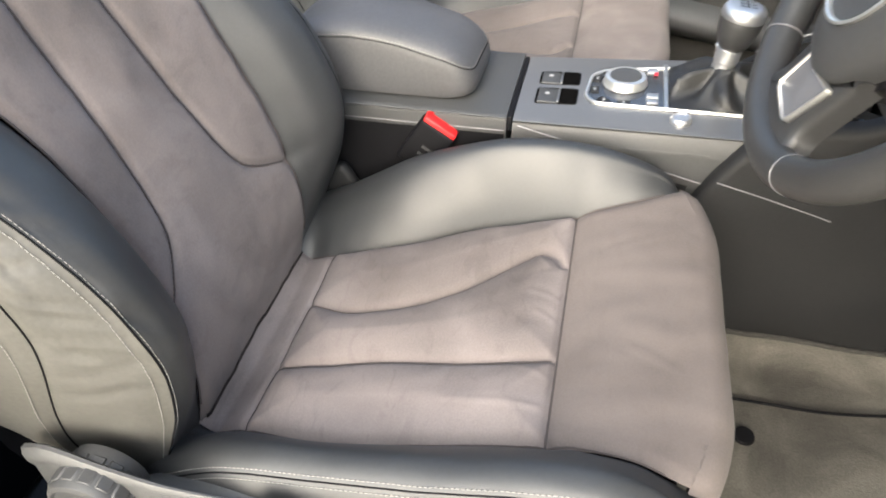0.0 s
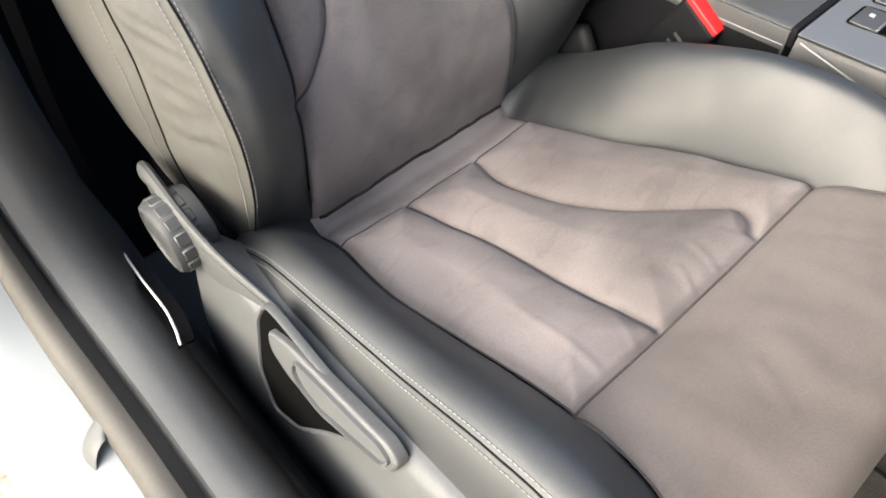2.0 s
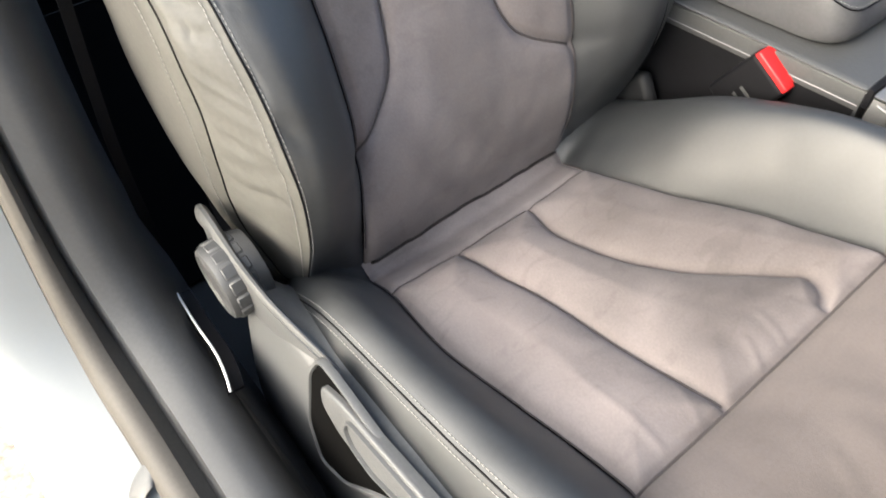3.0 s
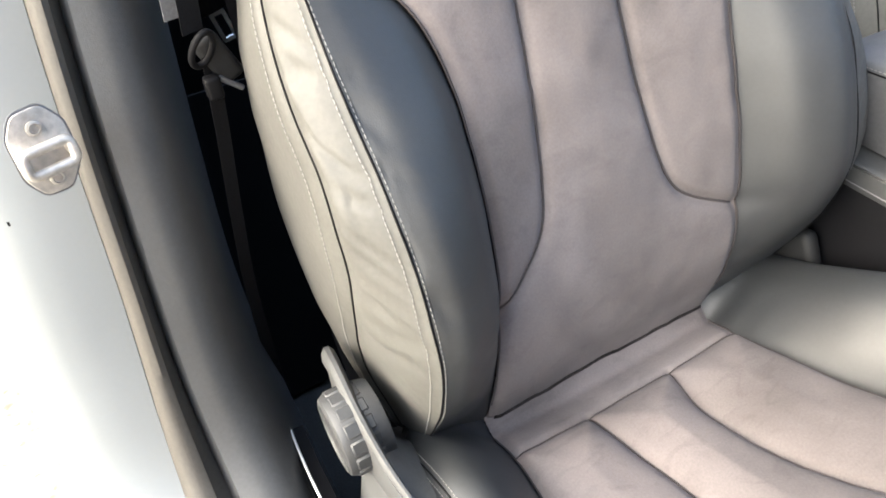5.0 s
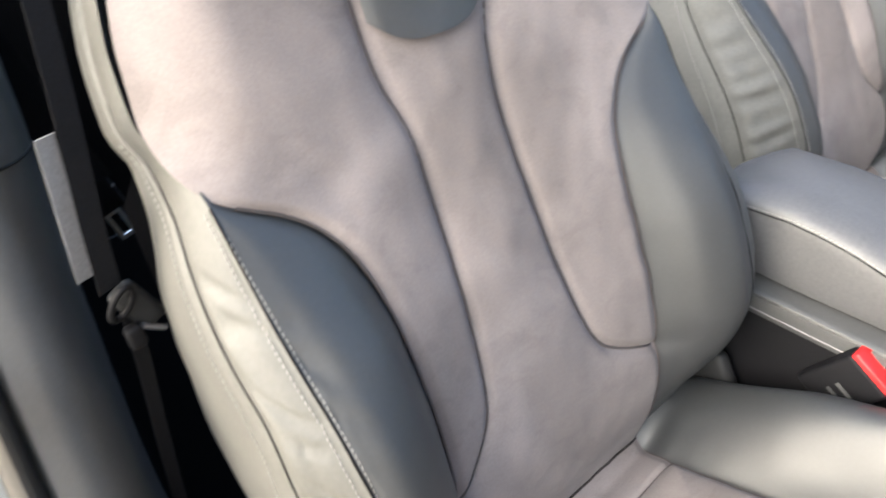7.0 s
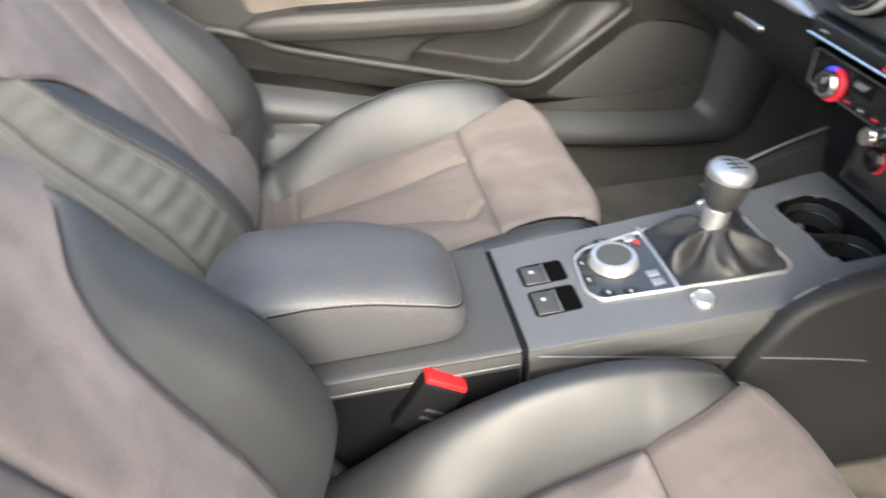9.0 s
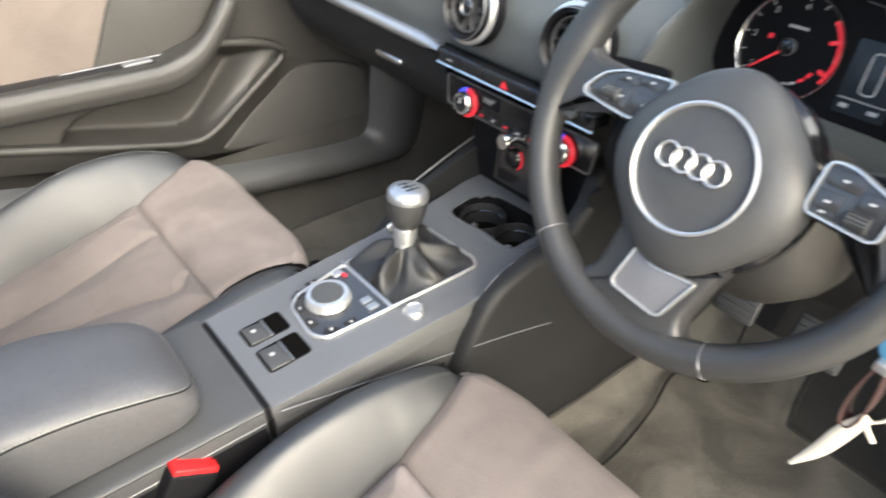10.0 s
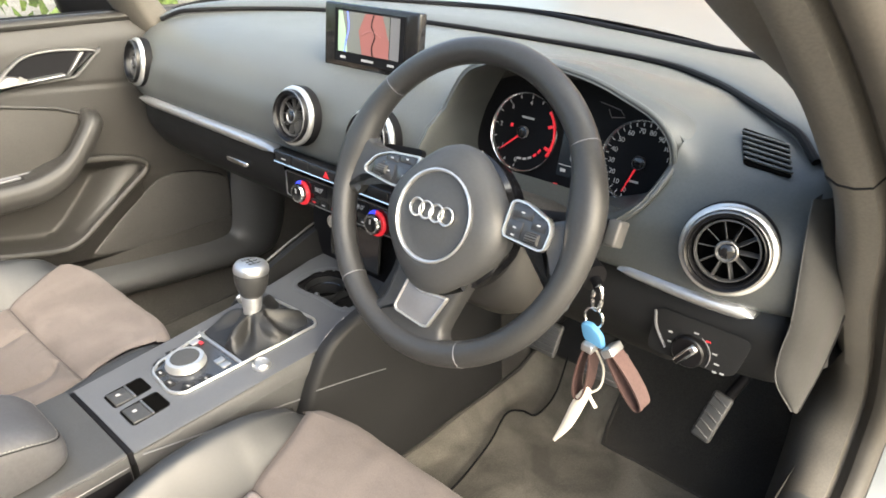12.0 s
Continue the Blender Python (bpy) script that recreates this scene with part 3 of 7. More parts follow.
BACK_W = [(-0.04, -0.072), (0.0, -0.042), (0.05, -0.009), (0.1, 0.012), (0.15, 0.023), (0.25, 0.027), (0.4, 0.024), (0.5, 0.026), (0.62, 0.034), (0.7, 0.045), (0.8, 0.04), (0.86, 0.0)]
BACK_REAR = [(-0.04, -0.09), (0.05, -0.12), (0.12, -0.145), (0.2, -0.14), (0.3, -0.115), (0.43, -0.075), (0.55, -0.06), (0.7, -0.05), (0.86, -0.05)]


CREASES = [(0.115, 0.235, 0.122, 0.325, 0.002), (0.07, 0.30, 0.085, 0.33, 0.0016), (0.0, 0.308, 0.012, 0.328, 0.0018), (-0.03, 0.3, -0.02, 0.33, 0.0014), (-0.1, 0.29, -0.072, 0.312, 0.0022),
           (-0.02, 0.13, -0.005, 0.145, 0.001), (0.05, 0.4, 0.075, 0.44, 0.0014), (-0.09, 0.375, -0.11, 0.43, 0.0012)]


def near_line(x, y, line):
    best = 9.0
    for (a, b), (c, d) in zip(line, line[1:]):
        ex, ey = c - a, d - b
        t = min(1, max(0, ((x - a) * ex + (y - b) * ey) / (ex * ex + ey * ey)))
        best = min(best, math.hypot(x - a - t * ex, y - b - t * ey))
    return best


FINE = {}


def fine(line):
    key = id(line)
    if key not in FINE:
        FINE[key] = [(p.x, p.y) for p in spline([(a, b, 0) for a, b in line], 48)]
    return FINE[key]


def cushion_height(u, y):
    hw = table(y, HALF_OUT if u > 0 else HALF_IN)
    z = table(y, CUSHION_Z) - 0.007 * (1 - min(1, abs(u) / hw) ** 2)
    # puffed panels between the seams
    if 0.03 < y < 0.337:
        da, db = near_line(u, y, fine(SEAM_A)), near_line(u, y, fine(SEAM_B))
        edge = min(hw - abs(u), y - 0.034, 0.334 - y)
        d = min(da, db, max(0.0, edge))
        z += 0.017 * (1 - math.exp(-d / 0.026)) - 0.004 * math.exp(-(min(da, db) / 0.0048) ** 2)
    z -= 0.005 * math.exp(-(max(0.0, hw - abs(u)) / 0.006) ** 2)
    z -= 0.004 * math.exp(-((y - 0.335) / 0.0035) ** 2) + 0.003 * math.exp(-((y - 0.034) / 0.004) ** 2)
    if y > 0.334:
        z += 0.006 * ease(0.334, 0.36, y)
    z -= 0.006 * (1 - ease(-0.012, 0.034, y)) - 0.03 * (1 - ease(-0.03, 0.004, y))
    # soft creases that run up to the seams
    for a, b, c, d, h in CREASES:
        z += 0.55 * h * math.exp(-(near_line(u, y, ((a, b), (c, d))) / 0.0035) ** 2)
    z += 0.0022 * noise.noise(Vector((u * 16, y * 16, 3.1))) + 0.0012 * noise.noise(Vector((u * 45, y * 30, 1.7)))
    return z


# colour of the shade painted into the seat crease
GAP_SHADE = material("dark_brown_gap_shade", (0.028, 0.024, 0.023), 0.95, grain=0.3, patch=0.4, patch_scale=30, spec=0.1)


def seat(name, cx, dy, dz, s, ridge_in, ridge_out, label, group, recline, insert_cloth, pad_cloth):
    """A sports seat; s = +1 where its outer side faces +x."""
    root = thing(name, (cx, 0.2 + dy, 0.27), label, "car seat", group)

    def P(u, y, z):
        return Vector((cx + s * u, y + dy, z + dz))

    def insert(a, b):
        y = -0.055 + (0.335 + 0.055) * b
        h1, h2 = table(y, HALF_IN), table(y, HALF_OUT)
        u = -h1 + (h1 + h2) * a
        return P(u, y, cushion_height(u, y))
    part("seat_insert", grid(insert, 120, 140), insert_cloth, root, "worn suede seat insert with curved seams", 180)

    def thigh(a, b):
        # runs forward along the top, round the front edge and down
        t = b * 1.35
        r = 0.024
        y1 = lambda u: 0.491 - 2.4 * max(0.0, abs(u) - 0.1) ** 2
        u0 = 2 * a - 1
        if t < 0.85:
            yy = 0.335 + t / 0.85 * 0.131
            hw = table(yy, HALF_IN)
            u = u0 * hw
            yb = min(yy, y1(u) - r + 0.001) if yy > 0.43 else yy
            return P(u, yb, cushion_height(u, yb))
        k = (t - 0.85) / 0.5
        u = u0 * (0.197 - 0.012 * ease(0.5, 1, k))
        yf = y1(u)
        ang = min(1.0, k / 0.55) * math.pi / 2
        zt = cushion_height(u, yf - r)
        y = yf - r + r * math.sin(ang)
        z = zt - r * (1 - math.cos(ang))
        if k > 0.55:
            z -= (k - 0.55) / 0.45 * 0.09
            y -= (k - 0.55) / 0.45 * 0.02
        return P(u, y, z)
    part("thigh_pad", grid(thigh, 72, 64), pad_cloth, root, "suede front pad of the seat cushion", 180)

    def bolster(side):
        rows = []
        for i in range(71):
            y = -0.12 + 0.605 * i / 70
            hw = table(y, HALF_OUT if side > 0 else HALF_IN)
            zi = cushion_height(side * hw, y) - 0.003
            zr = table(y, ridge_out if side > 0 else ridge_in)
            top = 0.212 + 0.012 * (side > 0) - 0.05 * (1 - ease(-0.09, 0.0, y))
            zr -= 0.07 * (1 - ease(-0.12, -0.03, y))
            rise = max(0.0, zr - zi)
            taper = ease(0.42, 0.485, y)
            ctrl = [(hw, zi), (hw + (top - hw) * 0.25, zi + rise * 0.42), (hw + (top - hw) * 0.6, zi + rise * 0.84), (top - 0.008, zr), (top + 0.012, zr - 0.006 - 0.004 * taper),
                    (top + 0.026 - 0.01 * taper, zr - 0.03), (top + 0.033 - 0.014 * taper, zr - 0.07), (top + 0.034 - 0.016 * taper, 0.43)]
            close = ease(0.425, 0.485, y) ** 2
            ctrl = [(a + (hw - 0.012 - a) * close * 0.9, b + (zi - 0.045 - b) * close) for a, b in ctrl]
            pts = spline([(side * a, b, 0) for a, b in ctrl], 34)
            worn = 0.0045 * (s < 0) * (side > 0) * (1 - ease(0.06, 0.2, y))
            rows.append([P(p.x, y, p.y + 0.0008 * noise.noise(Vector((p.x * 50, y * 40, side))) - worn * max(0.0, 0.35 - 2.0 * abs(noise.noise(Vector((p.x * 9, y * 26, 4.0)))))) for p in pts])
        return rows
    inner_rows = bolster(-1)
    bi = part("inner_bolster", loft(inner_rows, False, False), LEATHER, root, "black leather side bolster", 180)
    if s < 0:
        stitches([r[19] + Vector((0.0004, 0, 0.0006)) for r in inner_rows[20:66]], 0.0044, 0.00055, bi)
    outer_rows = bolster(1)
    bo = part("outer_bolster", loft(outer_rows, False, False), LEATHER, root, "black leather side bolster with double stitching", 180)
    lift = Vector((s * 0.0004, 0, 0.0005))
    stitches([r[18].lerp(r[19], 0.4) + lift for r in outer_rows[14:66]], 0.0044, 0.00046, bo)
    stitches([r[20].lerp(r[21], 0.2) + lift for r in outer_rows[14:66]], 0.0044, 0.00046, bo)
    part("piping", tube([r[19].lerp(r[20], 0.3) for r in outer_rows[12:67]], 0.0009, 6), BLACK, bo)

    # dark sewn seams of the cushion
    def seam(pairs, r=0.0013, dz_=0.0012, name="seam"):
        part(name, tube([P(u, y, cushion_height(u, y) + dz_) for u, y in pairs], r, 6), SEAM, root)
    seam(fine(SEAM_B), 0.001)
    seam(fine(SEAM_A)[:36], 0.0007)
    seam([(-table(0.335, HALF_IN) + (table(0.335, HALF_IN) + table(0.335, HALF_OUT)) * k / 80, 0.335) for k in range(81)], 0.001)
    seam([(-table(0.034, HALF_IN) + (table(0.034, HALF_IN) + table(0.034, HALF_OUT)) * k / 80, 0.034) for k in range(81)], 0.0007)
    for sgn, tab in ((-1, HALF_IN), (1, HALF_OUT)):
        seam([(sgn * table(y, tab), y) for y in [0.0 + 0.43 * k / 60 for k in range(61)]], 0.0009, 0.0008)

    # backrest, built in its own leaning frame
    M = Matrix.Translation((cx, 0.015 + dy - 0.003 * (recline - 22), 0.46 + dz)) @ Matrix.Rotation(radians(recline), 4, "X")

    def Q(u, v, w):
        return M @ Vector((s * u, w, v))

    def back_w(u, v):
        h1, h2 = table(v, BACK_EDGE_IN), table(v, BACK_EDGE_OUT)
        hw = h2 if u > 0 else h1
        w = table(v, BACK_W)
        w += 0.006 * (abs(u) / hw) ** 2 * (1 - ease(0.36, 0.46, v))
        d = min(near_line(u, v, fine(BACK_SEAM_1)), near_line(u, v, fine(BACK_SEAM_2)))
        w += 0.008 * (1 - math.exp(-d / 0.02)) - 0.004 * math.exp(-(d / 0.0046) ** 2)
        w -= 0.006 * math.exp(-(max(0.0, hw - abs(u)) / 0.007) ** 2) * (1 - ease(0.41, 0.46, v))
        if v > 0.43:
            w -= 0.035 * max(0.0, (abs(u) / hw - 0.72) / 0.28) ** 2 * ease(0.43, 0.5, v)
        w += 0.0022 * noise.noise(Vector((u * 14, v * 14, 7.7))) + 0.001 * noise.noise(Vector((u * 45, v * 40, 9.2)))
        return w

    def cover(a, b):
        v = -0.03 + 0.89 * b
        h1, h2 = table(v, BACK_EDGE_IN), table(v, BACK_EDGE_OUT)
        u = -h1 + (h1 + h2) * a
        return Q(u, v, back_w(u, v))
    part("back_insert", grid(cover, 116, 250), SUEDE, root, "grey suede backrest panel with dark seams", 180)

    # dark tube that paints the shade where the backrest meets the cushion
    gap = []
    for k in range(41):
        u = -0.122 + 0.265 * k / 40
        for n in range(60):
            q = Q(u, -0.03 + 0.002 * n, back_w(u, -0.03 + 0.002 * n))
            if q.z > dz + cushion_height(u, q.y - dy):
                break
        gap.append(q - Vector((0, 0.001, 0.001)))
    part("seat_gap_shade", tube(gap, 0.003, 8), GAP_SHADE, root, "dark tube painting the shade between backrest and cushion")

    for line in (BACK_SEAM_1, BACK_SEAM_2):
        part("seam", tube([Q(u, v, back_w(u, v) + 0.0009) for u, v in fine(line)], 0.0011, 6), SEAM, root)
    for sgn, tab in ((-1, BACK_EDGE_IN), (1, BACK_EDGE_OUT)):
        part("seam", tube([Q(sgn * table(v, tab), v, back_w(sgn * table(v, tab), v) + 0.001) for v in [0.03 + 0.4 * k / 70 for k in range(71)]], 0.001, 6), SEAM, root)

    def head(a, b):
        v = 0.484 + 0.25 * b
        u = -0.032 - 0.026 * b + (0.104 + 0.03 * b) * a
        v += 0.022 * abs(2 * a - 1) ** 3 * (1 - b)
        return Q(u, v, back_w(u, v) + 0.0025 + 0.003 * math.sin(math.pi * min(1, max(0, a))) ** 0.5)
    part("head_panel", grid(head, 20, 50), LEATHER, root, "dark leather upper centre panel", 180)

    def tip_at(v):
        tip = 0.216 + 0.004 * ease(0.2, 0.4, v)
        if v > 0.44:
            tip += (table(v, BACK_EDGE_OUT) + 0.002 - tip) * ease(0.44, 0.5, v)
        return tip - 0.02 * (1 - ease(-0.01, 0.04, v))

    def back_bolster(side):
        rows = []
        n = 70
        edge = BACK_EDGE_OUT if side > 0 else BACK_EDGE_IN
        for i in range(n + 1):
            v = 0.475 * i / n - 0.01
            hw = table(v, edge)
            tip = tip_at(v)
            hw = min(hw, tip - 0.004)
            w0 = back_w(side * hw, v) - 0.003
            wr = max(table(v, EDGE_W), w0 - 0.05)
            puff = 0.008 * ease(0.03, 0.15, v) * (1 - ease(0.3, 0.44, v))
            ctrl = [(hw, w0), (hw + (tip - hw) * 0.14, w0 + (wr - w0) * 0.32 + puff * 0.5), (hw + (tip - hw) * 0.35, w0 + (wr - w0) * 0.68 + puff), (hw + (tip - hw) * 0.68, w0 + (wr - w0) * 0.96 + puff), (hw + (tip - hw) * 0.9, w0 + (wr - w0) * 1.0 + puff * 0.4), (tip, wr)]
            pts = spline([(side * a, b, 0) for a, b in ctrl], 26)
            # creases that fan out from the worn edge
            worn = 0.007 * ease(0.1, 0.2, v) * (1 - ease(0.34, 0.42, v)) * (side > 0)
            rows.append([Q(p.x, v, p.y + 0.0012 * noise.noise(Vector((p.x * 30, v * 18, side * 5))) - worn * ease(0.35, 0.8, j / 25) * (1 - ease(0.9, 1.0, j / 25)) * max(0.0, 0.3 - 2.2 * abs(noise.noise(Vector(((v - abs(p.x)) * 24, (v + abs(p.x)) * 6, 3.0)))))) for j, p in enumerate(pts)])
        return rows

    pleated = s < 0

    def back_side(side):
        rows = []
        n = 120
        for i in range(n + 1):
            v = -0.01 + 0.63 * i / n
            wr = table(v, EDGE_W)
            tip = tip_at(v)
            tuck = 0.03 * (1 - ease(-0.01, 0.035, v))
            rear = table(v, REAR_OUT if side > 0 else BACK_REAR)
            xs = max(tip + 0.006, table(v, SWELL_OUT if side > 0 else SWELL) - tuck)
            wm = min(wr - 0.02, table(v, MID_W) if side > 0 else wr - 0.045)
            wm = max(wm, rear + 0.02)
            xm = tip + (xs - tip) * 0.85
            ctrl = [(tip, wr), (tip + (xm - tip) * 0.55, wr + (wm - wr) * 0.38), (xm, wm), (xs + 0.003, (wm + rear) / 2), (xs - 0.002, rear + 0.012), (xs - 0.02, rear)]
            pts = spline([(side * a, b, 0) for a, b in ctrl], 51)
            row = []
            for j, p in enumerate(pts):
                inner = math.sin(math.pi * min(1.0, j / 20)) if j <= 20 else 0.0
                wide = ease(0.08, 0.16, v) * (1 - ease(0.4, 0.46, v))
                if pleated and side < 0:
                    fold = 0.003 * (0.25 + 1.6 * abs(noise.noise(Vector((v * 17, 2, 8))))) * math.sin(v * 2 * math.pi / 0.026 + 3.2 * noise.noise(Vector((v * 14, p.y * 22, 4)))) * inner * wide + 0.0015 * noise.noise(Vector((v * 40, p.y * 30, 6.0))) * inner * wide
                else:
                    c = noise.noise(Vector(((v + p.y * 1.2) * 42, (v - p.y) * 9, side * 3.0)))
                    fold = -0.0085 * max(0.0, 0.4 - abs(c) * 2.4) * inner * wide + 0.0012 * noise.noise(Vector((v * 25, p.y * 25, side * 2.0))) * wide
                fold -= 0.0022 * math.exp(-((j - 20) / 1.3) ** 2) * ease(0.0, 0.05, v)
                row.append(Q(p.x + side * fold, v, p.y + fold * 0.4))
            rows.append(row)
        return rows
    for side, nm in ((-1, "inner"), (1, "outer")):
        front_rows = back_bolster(side)
        part(nm + "_back_bolster", loft(front_rows, False, False), LEATHER, root, "black leather backrest bolster", 180)
        flank = back_side(side)
        sp = part(nm + "_side_panel", loft(flank, False, False), LEATHER_LIT, root, "creased black leather side of the backrest with pale stitching", 180)
        off = Q(side * 0.0011, 0, 0.0006) - Q(0, 0, 0)
        lo, hi = 5, 86
        part("piping", tube([r[0] for r in flank[lo:hi]], 0.0009, 6), BLACK, sp)
        if side > 0 or pleated:
            stitches([r[3] + off for r in flank[lo:hi]], 0.0044, 0.00046, sp)
            stitches([r[-3] + off * 0.6 for r in front_rows[3:66]], 0.0044, 0.00046, sp)
        part("piping", tube([r[20] + off * 0.5 for r in flank[2:100]], 0.0008, 6), BLACK, sp)
        stitches([r[23] + off for r in flank[8:96]], 0.0044, 0.00046, sp)
        part("piping", tube([r[42] + off * 0.4 for r in flank[2:110]], 0.0009, 6), BLACK, sp)

    def shell(a, b):
        v = -0.03 + 0.86 * b
        hw = min(0.245, table(v, BACK_EDGE_OUT) + 0.1) if v < 0.45 else table(v, BACK_EDGE_OUT)
        u = (2 * a - 1) * hw
        return Q(u, v, table(v, BACK_REAR) - 0.012 * (1 - (2 * a - 1) ** 4))
    part("back_shell", grid(shell, 24, 40), BLACK, root, "black backrest shell")

    # plastic side cover with the levers, under the outer bolster
    X = lambda off, y, z: P(0.248 + off, y, z)
    TOPZ = [(-0.11, 0.535), (-0.075, 0.556), (-0.03, 0.545), (0.03, 0.528), (0.09, 0.522), (0.14, 0.525), (0.25, 0.535), (0.36, 0.545), (0.45, 0.53)]
    rows = []
    for i in range(81):
        y = -0.085 + 0.545 * i / 80
        zt = table(y, TOPZ) - 0.006
        back = 1 - ease(-0.085, 0.0, y)
        front = ease(0.38, 0.46, y)
        k = 1 - 0.75 * back - 0.6 * front
        zt -= 0.075 * back
        zb = 0.29 + 0.09 * back + 0.06 * front
        dip = 0.06 * (1 - ease(-0.05, 0.09, y))
        ctrl = [(-0.045, zt - 0.004 - dip), (-0.02, zt + 0.002 - dip), (0.004 * k, zt + 0.001 - dip * 0.3), (0.017 * k, zt - 0.004), (0.024 * k, zt - 0.018), (0.036 * k, zt - 0.07), (0.048 * k, (zt + zb) / 2 - 0.03), (0.046 * k, zb + 0.03), (0.02 * k, zb), (-0.04, zb)]
        rows.append([X(p.x, y, p.y) for p in spline([(a, b, 0) for a, b in ctrl], 46)])
    cover_side = part("side_cover", loft(rows, False, False), SEAT_PLASTIC, root, "dark grey plastic seat side cover", 60)
    bar = spline([X(0.018, -0.085, 0.548), X(0.02, -0.06, 0.558), X(0.022, -0.01, 0.55), X(0.02, 0.035, 0.538), X(0.012, 0.085, 0.524), X(0.002, 0.13, 0.508)], 30)
    part("upper_rail", tube(bar, [0.007 - 0.0055 * k / 29 for k in range(30)], 10, flat=1.8), SEAT_PLASTIC, cover_side, "raised plastic rail beside the recliner")
    web = loft([[p + Vector((-s * 0.004, 0, 0)), p + Vector((s * 0.004, 0, 0)), Vector((p.x + s * 0.006, p.y, 0.47 + dz)), Vector((p.x - s * 0.006, p.y, 0.47 + dz))] for p in bar])
    part("recliner_cover", web, SEAT_PLASTIC, cover_side, "dark plastic cover behind the knob")
    # recess and lever: the long handle that lifts the seat
    up = Vector((-0.22 * s, 0, 0.975))
    ML = frame_at(X(0.016, -0.004, 0.529), (0, 1, 0), up) if s > 0 else frame_at(X(0.016, -0.004, 0.529), (0, -1, 0), up)
    sy = 1 if s > 0 else -1
    flip = lambda pts: [(sy * a, b) for a, b in pts]
    recess = rounded(flip([(0.104, -0.016), (0.116, 0.009), (0.14, 0.008), (0.205, 0.0), (0.24, -0.028), (0.2, -0.06), (0.16, -0.1), (0.125, -0.112), (0.104, -0.08)]), 0.008)
    # the recess is not cut: a near-black plate paints its shade
    part("lever_recess", slab(recess, 0.0022, ML @ Matrix.Translation((0, 0, 0.0025))), VOID, cover_side, "near-black plate painting the shade of the lever recess")
    part("recess_rim", frame_ring(recess, -0.0045, 0.0065, ML), SEAT_PLASTIC, cover_side)
    lever = rounded(flip([(0.124, -0.006), (0.15, 0.002), (0.272, 0.012), (0.286, 0.004), (0.278, -0.016), (0.2, -0.036), (0.155, -0.036), (0.128, -0.026)]), 0.008)
    lev = part("height_lever", slab(lever, 0.0105, ML, 0.003), SEAT_PLASTIC, cover_side, "grey plastic seat height lever")
    grip = rounded(flip([(0.166, -0.001), (0.268, 0.0085), (0.28, 0.002), (0.272, -0.013), (0.2, -0.031), (0.172, -0.028), (0.16, -0.015)]), 0.007)
    part("grip_edge", frame_ring(grip, 0.0035, 0.0135, ML), SEAT_PLASTIC, lev)
    # recliner knob
    MK = Matrix.Translation(X(0.022, -0.028, 0.522)) @ Matrix.Rotation(s * math.pi / 2, 4, "Y")
    prof = [(0.0001, -0.02), (0.034, -0.02), (0.0365, -0.012), (0.0365, 0.016), (0.034, 0.021), (0.03, 0.0225), (0.028, 0.0205), (0.0001, 0.021)]
    knob = lathe(prof, 48, MK)
    kn = part("recliner_knob", knob, TRIM_PLASTIC, cover_side, "ridged dark plastic recliner knob", 30)
    ribs = bmesh.new()
    for k in range(15):
        a = 2 * math.pi * k / 15
        rbox(0.0045, 0.0125, 0.026, 0.0014, MK @ Matrix.Translation((0.0349 * math.cos(a), 0.0354 * math.sin(a), 0.003)) @ Matrix.Rotation(a, 4, "Z"), 1, ribs)
    part("knob_ribs", ribs, TRIM_PLASTIC, kn)
    # frame under the cushion
    part("seat_base", rbox(0.4, 0.44, 0.1, 0.02, Matrix.Translation(P(0, 0.23, 0.35))), BLACK, root, "black steel seat frame")
    for side in (-1, 1):
        part("seat_rail", rbox(0.035, 0.62, 0.03, 0.006, Matrix.Translation(P(side * 0.18, 0.2, 0.285))), BLACK, root)
    part("hinge_cover", rbox(0.02, 0.09, 0.06, 0.01, Matrix.Translation(P(-0.235, -0.01, 0.475)) @ Matrix.Rotation(0.5, 4, "X")), PLASTIC, root, "grey plastic hinge cover")
    part("front_skirt", rbox(0.40, 0.03, 0.11, 0.012, Matrix.Translation(P(0, 0.44, 0.44))), BLACK, root)
    return root


driver_seat = seat("driver_seat", 0.36, 0.0, 0.0, 1, RIDGE, RIDGE_OUT, "black leather sports seat with worn grey suede centre", "front seats", 22, SUEDE, PAD_SUEDE)
passenger_seat = seat("passenger_seat", -0.357, -0.045, -0.01, -1, RIDGE_LOW, RIDGE, "black leather passenger sports seat with grey suede centre", "front seats", 28, PAD_SUEDE, MATTED_SUEDE)


# ---- centre console ----
def console_z(y):
    return 0.601 + 0.03 * (y - 0.24)


CUP_WELL = [(p.x, p.y) for p in spline([(-0.057, 0.603, 0), (-0.073, 0.628, 0), (-0.071, 0.662, 0), (-0.05, 0.69, 0), (-0.015, 0.698, 0), (0.035, 0.698, 0), (0.068, 0.68, 0), (0.076, 0.645, 0), (0.07, 0.616, 0), (0.048, 0.605, 0), (0.01, 0.606, 0), (-0.03, 0.6, 0)], 60, True)]


def in_outline(x, y, outline):
    odd = False
    for (a, b), (c, d) in zip(outline, outline[1:] + outline[:1]):
        if (b > y) != (d > y) and x < (c - a) * (y - b) / (d - b) + a:
            odd = not odd
    return odd


